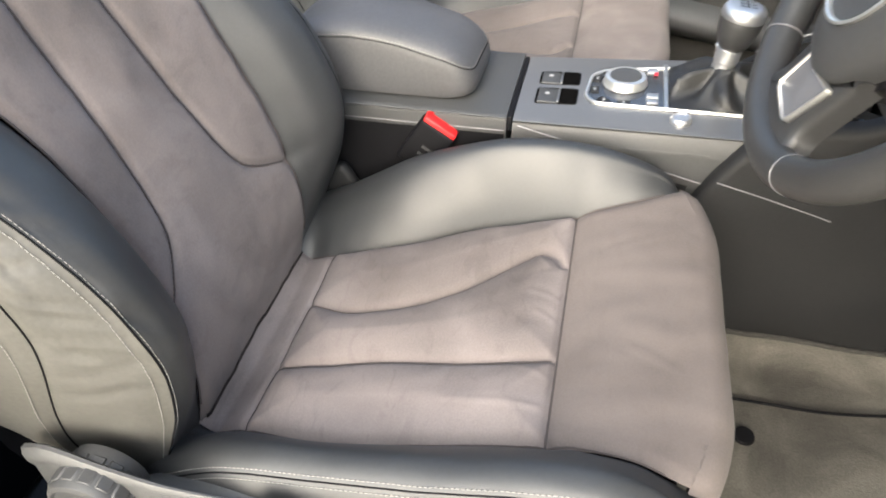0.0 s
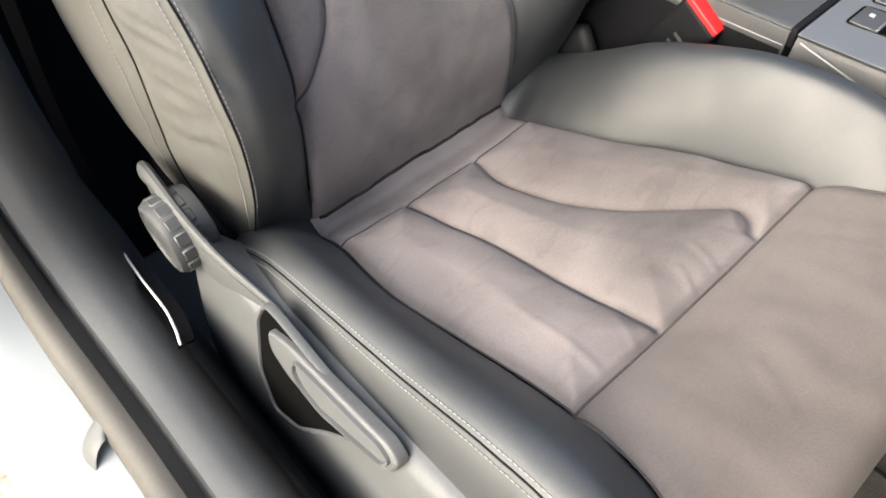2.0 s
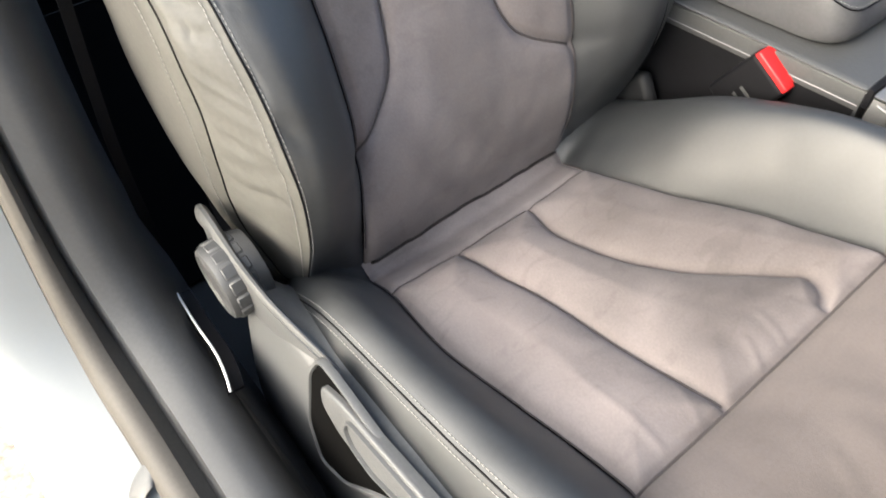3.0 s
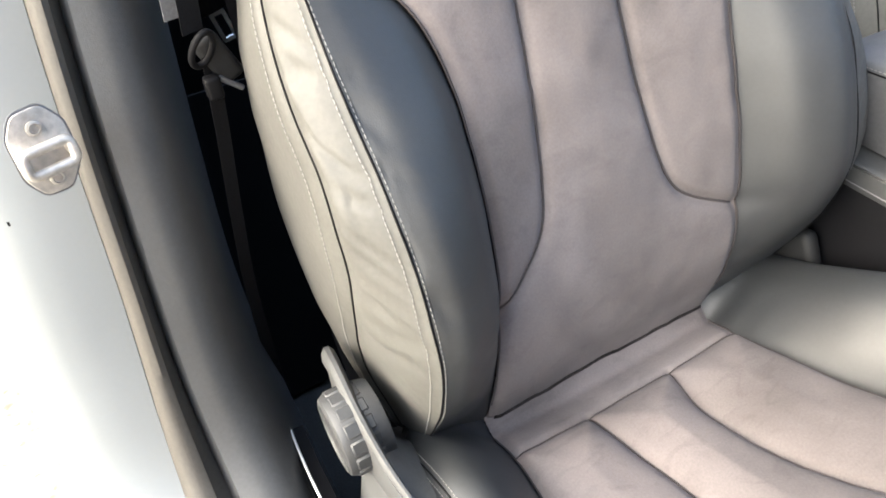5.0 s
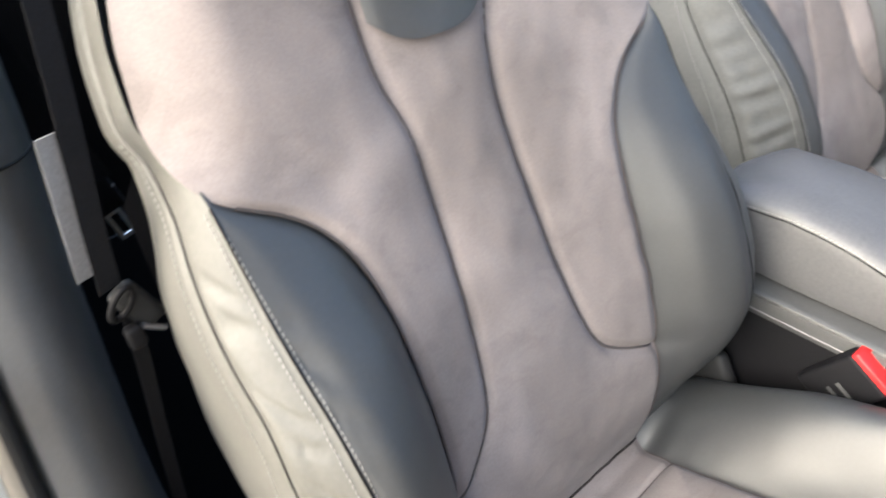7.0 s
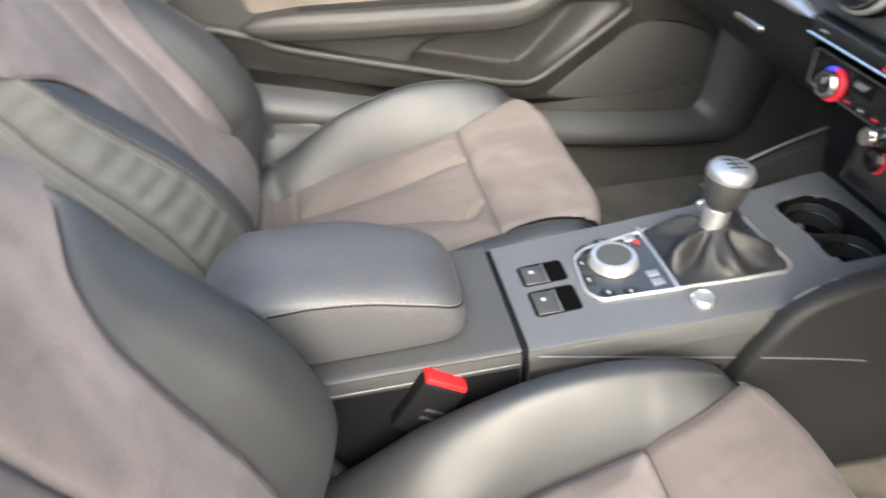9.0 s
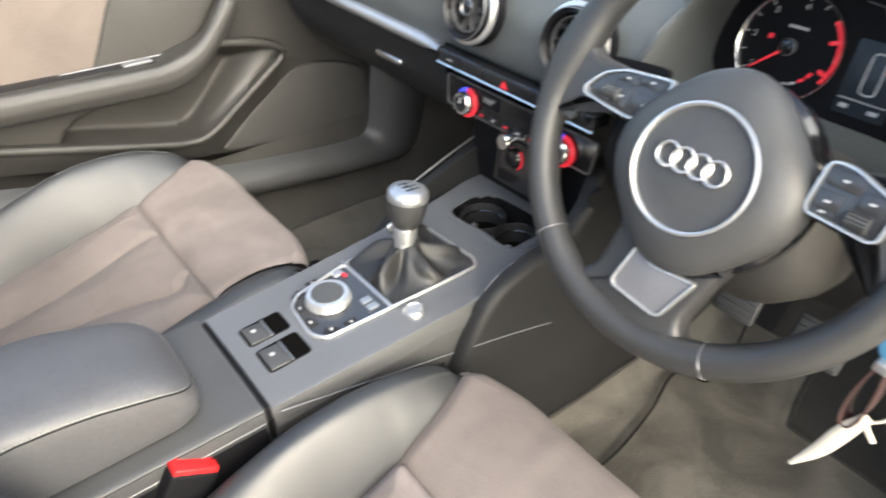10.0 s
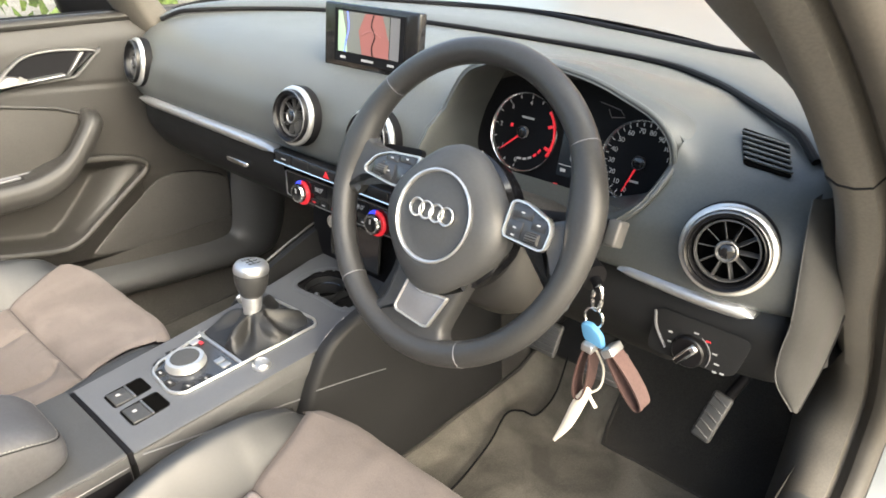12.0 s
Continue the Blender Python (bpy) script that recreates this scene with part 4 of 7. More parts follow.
def centre_console():
    root = thing("centre_console", (0.015, 0.2, 0.27), "dark grey plastic centre console between the seats", "centre console")
    # storage bin under the armrest
    rows = []
    for i in range(25):
        y = -0.34 + 0.572 * i / 24
        zt = 0.603 - 0.006 * (1 - ease(-0.3, 0.1, y))
        ctrl = [(-0.075, 0.36), (-0.075, zt - 0.04), (-0.072, zt - 0.008), (-0.06, zt), (0.09, zt), (0.102, zt - 0.006), (0.106, zt - 0.02), (0.104, 0.45), (0.1, 0.3)]
        rows.append([Vector((p.x, y, p.y)) for p in spline([(a, b, 0) for a, b in ctrl], 40)])
    part("storage_bin", loft(rows), TRIM_PLASTIC, root, "moulded plastic bin under the armrest", 50)
    part("trim_line", tube([(0.1065, -0.34 + 0.57 * k / 20, 0.578 + 0.006 * k / 20) for k in range(21)], 0.0006, 6), GREY_INLAY, root, "thin pale trim line")
    # sheet over the bin's lower side; its black paints the seat's shade
    lower = grid(lambda u, v: Vector((0.1085 - 0.002 * u, -0.34 + 0.57 * v, 0.574 + 0.006 * v - 0.25 * u)), 6, 12)
    part("bin_side_shade", lower, BLACK, root, "black sheet painting the seat's shade on the bin's lower side")
    # front body with the control panel
    rows = []
    for i in range(161):
        y = 0.24 + 0.5 * i / 160
        zt = console_z(y)
        xl = table(y, [(0.24, -0.06), (0.57, -0.083), (0.74, -0.11)])
        xr = table(y, [(0.24, 0.103), (0.5, 0.107), (0.74, 0.115)])
        sink = 0.05 * ease(0.46, 0.62, y)
        ctrl = [(xl - 0.005, 0.36), (xl - 0.012, zt - 0.06), (xl - 0.006, zt - 0.008), (xl + 0.006, zt), (xr - 0.012, zt), (xr, zt - 0.007), (xr + 0.006, zt - 0.03), (xr + 0.004, zt - 0.05 - sink), (xr - 0.002, 0.3)]
        rows.append([Vector((p.x, y, p.y)) for p in spline([(a, b, 0) for a, b in ctrl], 120)])
    bm = loft(rows)
    inside = [f for f in bm.faces if f.calc_center_median().z > 0.6 and all(in_outline(v.co.x, v.co.y, CUP_WELL) for v in f.verts)]
    bmesh.ops.delete(bm, geom=inside, context="FACES")
    body = part("console_body", bm, TRIM_PLASTIC, root, "satin dark grey control panel over darker sides", 50)
    body.data.materials.append(SATIN)
    for f in body.data.polygons:
        if f.normal.z > 0.8 and f.center.z > 0.59:
            f.material_index = 1
    part("panel_gap", rbox(0.168, 0.006, 0.02, 0.001, Matrix.Translation((0.022, 0.236, 0.594))), BLACK, root)
    side_line = [(0.1125, 0.2475 + 0.36 * k / 20, 0.597 - 0.087 * (k / 20)) for k in range(21)]
    part("side_line", tube(side_line, 0.0009, 6), GREY_INLAY, root, "thin bright line along the console side")
    part("side_line", tube(spline([(0.1346, 0.492, 0.5605), (0.1346, 0.545, 0.547), (0.1346, 0.6, 0.532), (0.1346, 0.63, 0.523)], 16), 0.0008, 6), GREY_INLAY, root, "thin bright line along the knee panel")
    # pale tube that paints the highlight along the knee panel's front edge
    edge = spline([(0.1122, 0.4845, 0.551), (0.1122, 0.504, 0.588), (0.1122, 0.534, 0.6225), (0.1122, 0.572, 0.638)], 20)
    part("edge_highlight", tube(edge, 0.0013, 6), GREY_INLAY, root, "thin pale tube painting the highlight on the knee panel edge")
    skirt = grid(lambda u, v: Vector((0.1135 + 0.002 * v - 0.003 * u, 0.242 + 0.22 * v, 0.568 - 0.03 * v - 0.24 * u)), 6, 12)
    part("console_side", skirt, PLASTIC, root, "dark lower side of the console")
    # silver frame round the controls and the gear gaiter
    zc = 0.594
    MC = frame_at((0, 0, zc + 0.0005), (1, 0, 0), (0, 1, 0.03))
    ring = rounded([(-0.053, 0.43), (-0.036, 0.345), (-0.02, 0.328), (0.038, 0.322), (0.057, 0.335), (0.061, 0.42), (0.066, 0.555), (0.05, 0.565), (-0.045, 0.559), (-0.055, 0.548)], 0.009)
    part("control_plate", slab(ring, 0.001, MC), PIANO, body, "gloss grey-black control plate")
    part("control_frame", frame_ring(ring, 0.004, 0.004, MC), VENT_SILVER, body, "brushed silver frame round controls and gaiter")
    part("divider", rbox(0.116, 0.005, 0.004, 0.001, MC @ Matrix.Translation((0.0, 0.425, 0.002))), SILVER, body, "silver divider bar")
    # rotary controller
    MR = MC @ Matrix.Translation((-0.003, 0.373, 0.001))
    dial = part("rotary_controller", lathe([(0.0001, 0.0), (0.028, 0.0), (0.029, 0.002), (0.0275, 0.004), (0.0268, 0.0095), (0.0258, 0.0112), (0.022, 0.0118), (0.0001, 0.0118)], 48, MR), VENT_SILVER, body, "silver rotary controller", 30)
    part("dial_cap", lathe([(0.0001, 0.0118), (0.0205, 0.012), (0.0195, 0.0128), (0.0001, 0.0122)], 40, MR), TRIM_PLASTIC, dial, "dark rubber dial cap")
    for k, (x, y, a) in enumerate(((-0.043, 0.37, 0), (-0.035, 0.345, 0.6), (-0.01, 0.334, 1.4), (0.02, 0.332, 1.6), (0.046, 0.345, 2.4), (0.05, 0.37, 3.1))):
        part("menu_button", rbox(0.011, 0.016, 0.002, 0.0008, MC @ Matrix.Translation((x, y + 0.003, 0.0016)) @ Matrix.Rotation(a, 4, "Z"), 2), PLASTIC, body, "small dark menu button")
        part("button_mark", rbox(0.005, 0.0025, 0.0005, 0, MC @ Matrix.Translation((x, y + 0.003, 0.0029))), WHITE_MARK, body)
    for x, y in ((0.028, 0.408), (0.042, 0.408), (-0.04, 0.408)):
        part("menu_button", rbox(0.011, 0.014, 0.003, 0.001, MC @ Matrix.Translation((x, y, 0.002)), 2), SILVER, body, "small silver button")
    part("red_mark", rbox(0.008, 0.005, 0.001, 0, MC @ Matrix.Translation((-0.03, 0.4125, 0.0032))), RED_GLOW, body)
    # window switches
    MW = frame_at((0, 0, 0.5942), (1, 0, 0), (0, 1, 0.03))
    for x, w in ((-0.006, 0.034), (0.042, 0.039)):
        out = rounded([(x - w / 2, 0.262), (x + w / 2, 0.262), (x + w / 2 - 0.002, 0.314), (x - w / 2 - 0.002, 0.314)], 0.005)
        part("switch_rim", frame_ring(out, -0.0012, 0.0012, MW), BLACK, body)
        # flat plate on the panel, shade of the well painted in its colour
        part("switch_well", slab(out, 0.0006, MW), VOID, body, "near-black plate painting the shade of the switch well")
        sw = part("window_switch", rbox(w - 0.003, 0.025, 0.0034, 0.0012, MW @ Matrix.Translation((x, 0.2765, 0.0006)) @ Matrix.Rotation(-0.05, 4, "X")), TRIM_PLASTIC, body, "grey window switch")
        part("switch_mark", rbox(0.005, 0.005, 0.0004, 0, MW @ Matrix.Translation((x - 0.004, 0.2755, 0.0027)) @ Matrix.Rotation(-0.05, 4, "X")), WHITE_MARK, sw)
        part("switch_edge", rbox(w - 0.003, 0.0026, 0.0026, 0.0006, MW @ Matrix.Translation((x, 0.2905, 0.0018))), DIM_SILVER, body, "silver switch edge")
    MS = MC @ Matrix.Translation((0.082, 0.442, -0.001))
    part("push_button", lathe([(0.0001, 0), (0.013, 0), (0.013, 0.004), (0.0105, 0.0075), (0.009, 0.006), (0.0001, 0.0062)], 28, MS), SILVER, body, "small chrome-ringed push button", 30)
    # cup holders
    MCup = frame_at((0, 0, 0.5945), (1, 0, 0), (0, 1, 0.03))
    well = CUP_WELL

    def inset(k):
        return [(0.0015 + (x - 0.0015) * k, 0.651 + (y - 0.651) * k) for x, y in well]
    part("cup_rim", frame_ring(inset(1.03), 0.0085, 0.0016, MCup), SATIN, body, "satin rim of the cup holder")
    part("cup_holder", loft([[MCup @ Vector((x, y, z)) for x, y in inset(k)] for k, z in ((0.95, 0.0005), (0.93, -0.012), (0.9, -0.045))], True, False), GLOSS, body, "black twin cup holder")
    # floor coloured near black to paint the shade of a deep cup
    part("cup_floor", slab(inset(0.9), 0.002, MCup @ Matrix.Translation((0, 0, -0.046))), VOID, body, "cup holder floor, depth shade painted near black")
    for x, y in ((-0.033, 0.649), (0.037, 0.651)):
        at = MCup @ Matrix.Translation((x, y, 0))
        cup = part("cup_ring", lathe([(0.032, -0.044), (0.0325, -0.013), (0.0335, -0.011), (0.0345, -0.013), (0.034, -0.044)], 40, at, caps=False), PLASTIC, body, "black round cup liner")
        part("cup_clip", rbox(0.008, 0.006, 0.014, 0.0015, at @ Matrix.Translation((0.012, -0.026, -0.014))), DIM_SILVER, cup, "small bright cup clip")
        part("cup_step", lathe([(0.0322, -0.022), (0.030, -0.0235), (0.0322, -0.025)], 40, at, caps=False), GLOSS, cup)
    # knee panels that rise to the dashboard on both sides
    for sx in (1, -1):
        pts = [(0.45, 0.3), (0.46, 0.48), (0.49, 0.55), (0.54, 0.6), (0.593, 0.628), (0.655, 0.651), (0.727, 0.673), (0.8, 0.69), (0.92, 0.69), (0.95, 0.3)] if sx < 0 else [(0.45, 0.3), (0.46, 0.48), (0.478, 0.54), (0.508, 0.596), (0.538, 0.626), (0.585, 0.642), (0.632, 0.65), (0.675, 0.68), (0.705, 0.73), (0.8, 0.76), (0.92, 0.74), (0.95, 0.3)]
        outline = [(p.x, p.y) for p in spline([(a, b, 0) for a, b in pts], 44)]
        m = frame_at((0.112, 0, 0), (0, 1, 0), (0, 0, 1))
        bm = slab(outline, 0.022, m, 0.012)
        if sx < 0:
            for v in bm.verts:
                v.co.x = -v.co.x
        part("knee_panel", bm, PLASTIC, root, "smooth dark knee panel rising to the dashboard")
    # the far panel's edge highlight, painted as a pale tube too
    pale = spline([(-0.1345, 0.55, 0.604), (-0.1345, 0.593, 0.6275), (-0.1345, 0.655, 0.6505), (-0.1345, 0.727, 0.6725), (-0.1345, 0.77, 0.682)], 24)
    part("edge_highlight", tube(pale, 0.0016, 6), DIM_SILVER, root, "thin pale tube painting the highlight on the far knee panel edge")
    stack = grid(lambda u, v: Vector((-0.12 + 0.24 * u, 0.715 - 0.012 * math.sin(v * 3) + 0.0 * u, 0.6 + 0.14 * v)), 10, 10)
    part("recess_panel", stack, BLACK, root, "dark recess under the climate controls")
    # small panel under the climate controls, with a socket
    MP = frame_at((0.0, 0.688, 0.692), (1, 0, 0), (0, 0.12, 1))
    tray = rounded([(-0.046, -0.042), (0.075, -0.042), (0.075, 0.03), (-0.046, 0.03)], 0.005)
    part("socket_panel", slab(tray, 0.003, MP), GLOSS, root, "gloss black socket panel")
    part("panel_edge", frame_ring(tray, 0.004, 0.006, MP), PLASTIC, root, "dark raised panel edge")
    sock = part("power_socket", lathe([(0.0001, 0.003), (0.014, 0.003), (0.0145, 0.006), (0.012, 0.009), (0.0105, 0.005), (0.0001, 0.004)], 28, MP @ Matrix.Translation((-0.012, 0.002, 0))), GLOSS, root, "round black power socket", 30)
    part("socket_mark", tube([MP @ Vector((-0.012 + 0.0165 * math.cos(a), 0.002 + 0.0165 * math.sin(a), 0.004)) for a in [-0.9 + 1.8 * k / 10 for k in range(11)]], 0.0012, 6), RED_GLOW, sock, "red arc beside the socket")
    return root


centre_console()


def armrest():
    root = thing("armrest", (0.006, 0.05, 0.605), "padded black leather armrest on the console bin", "armrest")
    plan = rounded([(-0.066, -0.085), (0.08, -0.085), (0.084, 0.06), (0.08, 0.184), (-0.058, 0.186), (-0.07, 0.06)], 0.034, 9)
    TOP = [(-0.1, 0.679), (-0.01, 0.682), (0.05, 0.68), (0.1, 0.672), (0.14, 0.661), (0.165, 0.65), (0.186, 0.636)]
    cx, cy = 0.007, 0.05
    rings = []
    for k, up, lift in ((0.96, 0.0, 0.0), (1.0, 0.12, 0.0), (1.012, 0.45, 0.0), (1.006, 0.8, 0.0), (0.992, 0.95, 0.0), (0.975, 1.0, 0.0015), (0.94, 1.0, 0.005), (0.86, 1.0, 0.009), (0.7, 1.0, 0.012), (0.45, 1.0, 0.0135), (0.15, 1.0, 0.014)):
        ring = []
        for x, y in plan:
            px, py = cx + (x - cx) * k, cy + (y - cy) * k
            zt = table(py, TOP) - 0.022 * (1 - ease(-0.085, -0.03, py)) - 0.007 * (1 - ease(-0.07, 0.0, px))
            ring.append(Vector((px, py, 0.606 + (zt - 0.606) * up + lift + 0.0006 * noise.noise(Vector((px * 40, py * 40, 2.0))))))
        rings.append(ring)
    pad = part("arm_pad", loft(rings), ARM_LEATHER, root, "black leather pad with a stitched edge", 60)
    cx3 = Vector((cx, cy, 0.6))
    edge = [p + (p - cx3).normalized() * 0.0004 for p in rings[5]]
    low = [p + (p - cx3).normalized() * 0.0004 for p in rings[4]]
    part("piping", tube([a.lerp(b, 0.4) for a, b in zip(edge, low)], 0.0008, 6, True), BLACK, pad)
    stitches([p + Vector((0, 0, 0.0008)) for p in edge] + [edge[0]], 0.0046, 0.00045, pad)
    return root


armrest()


def gear_lever():
    root = thing("gear_lever", (0.0, 0.485, 0.609), "silver-topped gear lever in a black leather gaiter", "gear lever")
    # pleated gaiter
    rows = []
    n = 72
    for i in range(19):
        t = i / 18
        row = []
        for k in range(n):
            a = 2 * math.pi * k / n
            c, s = math.cos(a), math.sin(a)
            sq = 1 / max(abs(c), abs(s)) ** (0.96 - 0.5 * t)
            bx, by = 0.055 * sq * c, 0.066 * sq * s
            f = (1 - t) ** 1.25
            fold = 1 + 0.24 * math.sin(5 * a + 1.0 + 2.2 * t) * math.sin(math.pi * t) ** 0.8 + 0.1 * math.sin(11 * a + 5 * t) * math.sin(math.pi * t)
            x = (bx * f + 0.0155 * c * (1 - f)) * fold
            y = (by * f + 0.0155 * s * (1 - f)) * fold + (-0.01 + 0.008 * t) * (1 - f)
            z = 0.6095 + 0.036 * t ** 1.15 + 0.010 * max(0.0, math.sin(5 * a + 2.0)) * math.sin(math.pi * min(1, 0.08 + t)) + 0.004 * math.sin(9 * a) * math.sin(math.pi * t)
            row.append(Vector((x + 0.004 * (1 - t), 0.4945 + y, z)))
        rows.append(row)
    part("gaiter", loft(rows), GAITER, root, "pleated black leather gaiter", 70)
    M = frame_at((-0.001, 0.487, 0.638), (1, 0, 0), (0, 1, -0.12))
    shaft = part("shaft", lathe([(0.0001, -0.01), (0.0135, -0.01), (0.0135, 0.012), (0.015, 0.014), (0.015, 0.03), (0.0125, 0.033), (0.0001, 0.033)], 32, M), SILVER, root, "silver lever collar", 30)
    knob = part("knob", lathe([(0.0001, 0.03), (0.014, 0.03), (0.019, 0.037), (0.0235, 0.05), (0.0252, 0.062), (0.0255, 0.07), (0.0245, 0.074)], 40, M), WHEEL_LEATHER, root, "black leather gear knob", 60)
    cap = part("knob_cap", lathe([(0.0255, 0.07), (0.0262, 0.073), (0.0255, 0.079), (0.0225, 0.0835), (0.0165, 0.0855), (0.0001, 0.086)], 40, M), SILVER, knob, "satin silver knob cap", 60)
    for k, (dx, dy, t) in enumerate(((-0.008, 0.007, "1"), (-0.008, -0.007, "2"), (0.0, 0.007, "3"), (0.0, -0.007, "4"), (0.008, 0.007, "5"), (0.008, -0.007, "6"))):
        writing(t, 0.0085, M @ Matrix.Translation((dx * 1.1, dy, 0.0863)), BLACK, cap)
    part("shift_gate", rbox(0.02, 0.0014, 0.0004, 0, M @ Matrix.Translation((0, 0, 0.0862))), BLACK, cap)
    for dx in (-0.0088, 0.0, 0.0088):
        part("shift_gate", rbox(0.0014, 0.007, 0.0004, 0, M @ Matrix.Translation((dx, 0, 0.0862))), BLACK, cap)
    flag = rbox(0.006, 0.022, 0.016, 0.003, M @ Matrix.Translation((-0.02, -0.002, 0.022)) @ Matrix.Rotation(0.5, 4, "X"))
    part("side_tab", flag, SILVER, shaft)
    return root


gear_lever()


def belt_buckle(at, lean, name):
    root = thing(name, at, "black belt buckle with a red release button beside the seat", "belt buckle", "belt buckles")
    M = Matrix.Translation(at) @ Matrix.Rotation(lean, 4, "X")
    body = part("buckle_body", rbox(0.027, 0.051, 0.072, 0.005, M @ Matrix.Translation((0, 0, -0.0215)), 4), BLACK, root, "black plastic buckle body")
    part("release_button", rbox(0.023, 0.047, 0.014, 0.002, M @ Matrix.Translation((0, 0, 0.0125)), 3), RED, root, "bright red release button")
    for k in range(2):
        part("label_bar", rbox(0.0006, 0.022, 0.004, 0, M @ Matrix.Translation((0.0135, 0.006, -0.02 - 0.012 * k))), TRIM_PLASTIC, body)
    strap = tube([M @ Vector((0, 0, -0.05)), M @ Vector((0, 0.02, -0.1)), M @ Vector((0, 0.05, -0.16))], 0.018, 8, flat=0.3)
    part("stalk", strap, BLACK, root)
    return root


belt_buckle((0.11, 0.141, 0.5725), radians(-33), "belt_buckle")
belt_buckle((-0.13, 0.03, 0.5), radians(-38), "belt_buckle")


# ---- dashboard ----
PROFILE = [(1.14, 0.985), (1.02, 0.985), (0.9, 0.983), (0.8, 0.978), (0.74, 0.962), (0.695, 0.935), (0.668, 0.9), (0.659, 0.865), (0.658, 0.842), (0.664, 0.828), (0.68, 0.822), (0.7, 0.815)]


HOOD_LIP = [(0.186, 0.885), (0.191, 0.931), (0.207, 0.966), (0.232, 1.001), (0.27, 1.018), (0.32, 1.024), (0.368, 1.025), (0.42, 1.018), (0.465, 1.004), (0.493, 0.993), (0.512, 0.979), (0.524, 0.96), (0.5255, 0.936), (0.515, 0.91), (0.492, 0.886), (0.464, 0.869), (0.40, 0.85), (0.33, 0.846), (0.25, 0.848), (0.2, 0.86)]
HOOD_LOOP = spline([(a, b, 0) for a, b in HOOD_LIP], 96, True)
HOOD_X, HOOD_Z = 0.356, 0.93
HOOD_POLAR = sorted((math.atan2(p.y - HOOD_Z, p.x - HOOD_X), math.hypot(p.x - HOOD_X, p.y - HOOD_Z)) for p in HOOD_LOOP)


HOOD_TOP = [(0.11, 0.75), (0.15, 0.84), (0.184, 0.885), (0.192, 0.928), (0.209, 0.962), (0.234, 0.996), (0.27, 1.013), (0.32, 1.019), (0.368, 1.02), (0.42, 1.016), (0.478, 0.997), (0.514, 0.975), (0.536, 0.942), (0.553, 0.9), (0.585, 0.82), (0.63, 0.7)]


def in_hood(x, z):
    """Share of the way from the instruments' middle to the hood's lip."""
    a, r = math.atan2(z - HOOD_Z, x - HOOD_X), math.hypot(x - HOOD_X, z - HOOD_Z)
    near = min(HOOD_POLAR, key=lambda q: abs(q[0] - a))
    return r / near[1]


def dash_point(x, t):
    a = spline_at(PROFILE_S, t)
    y, z = a.x, a.y
    # the ends turn away towards the doors
    end = max(0.0, abs(x) - 0.56)
    y += (1.6 * end * end + 45 * max(0.0, abs(x) - 0.672) ** 2) * (1 - ease(0.8, 1.1, y))
    z -= 0.25 * max(0.0, abs(x) - 0.5) ** 2 * ease(0.75, 0.95, y)
    # soft shoulder where the instrument hood grows out of the pad
    top = table(x, HOOD_TOP)
    z += 0.5 * (top - z + math.sqrt((top - z) ** 2 + 0.0009)) * ease(0.69, 0.715, y) * (1 - ease(0.76, 0.93, y)) * (0.12 < x < 0.62)
    return Vector((x, y, z))


PROFILE_S = spline([(a, b, 0) for a, b in PROFILE], 60)


def spline_at(s, t):
    f = t * (len(s) - 1)
    k = min(int(f), len(s) - 2)
    return s[k].lerp(s[k + 1], f - k)


def face_y(z):
    """How far ahead the pad's front lies at the height z."""
    best = min(PROFILE_S[20:], key=lambda p: abs(p.y - z))
    return best.x


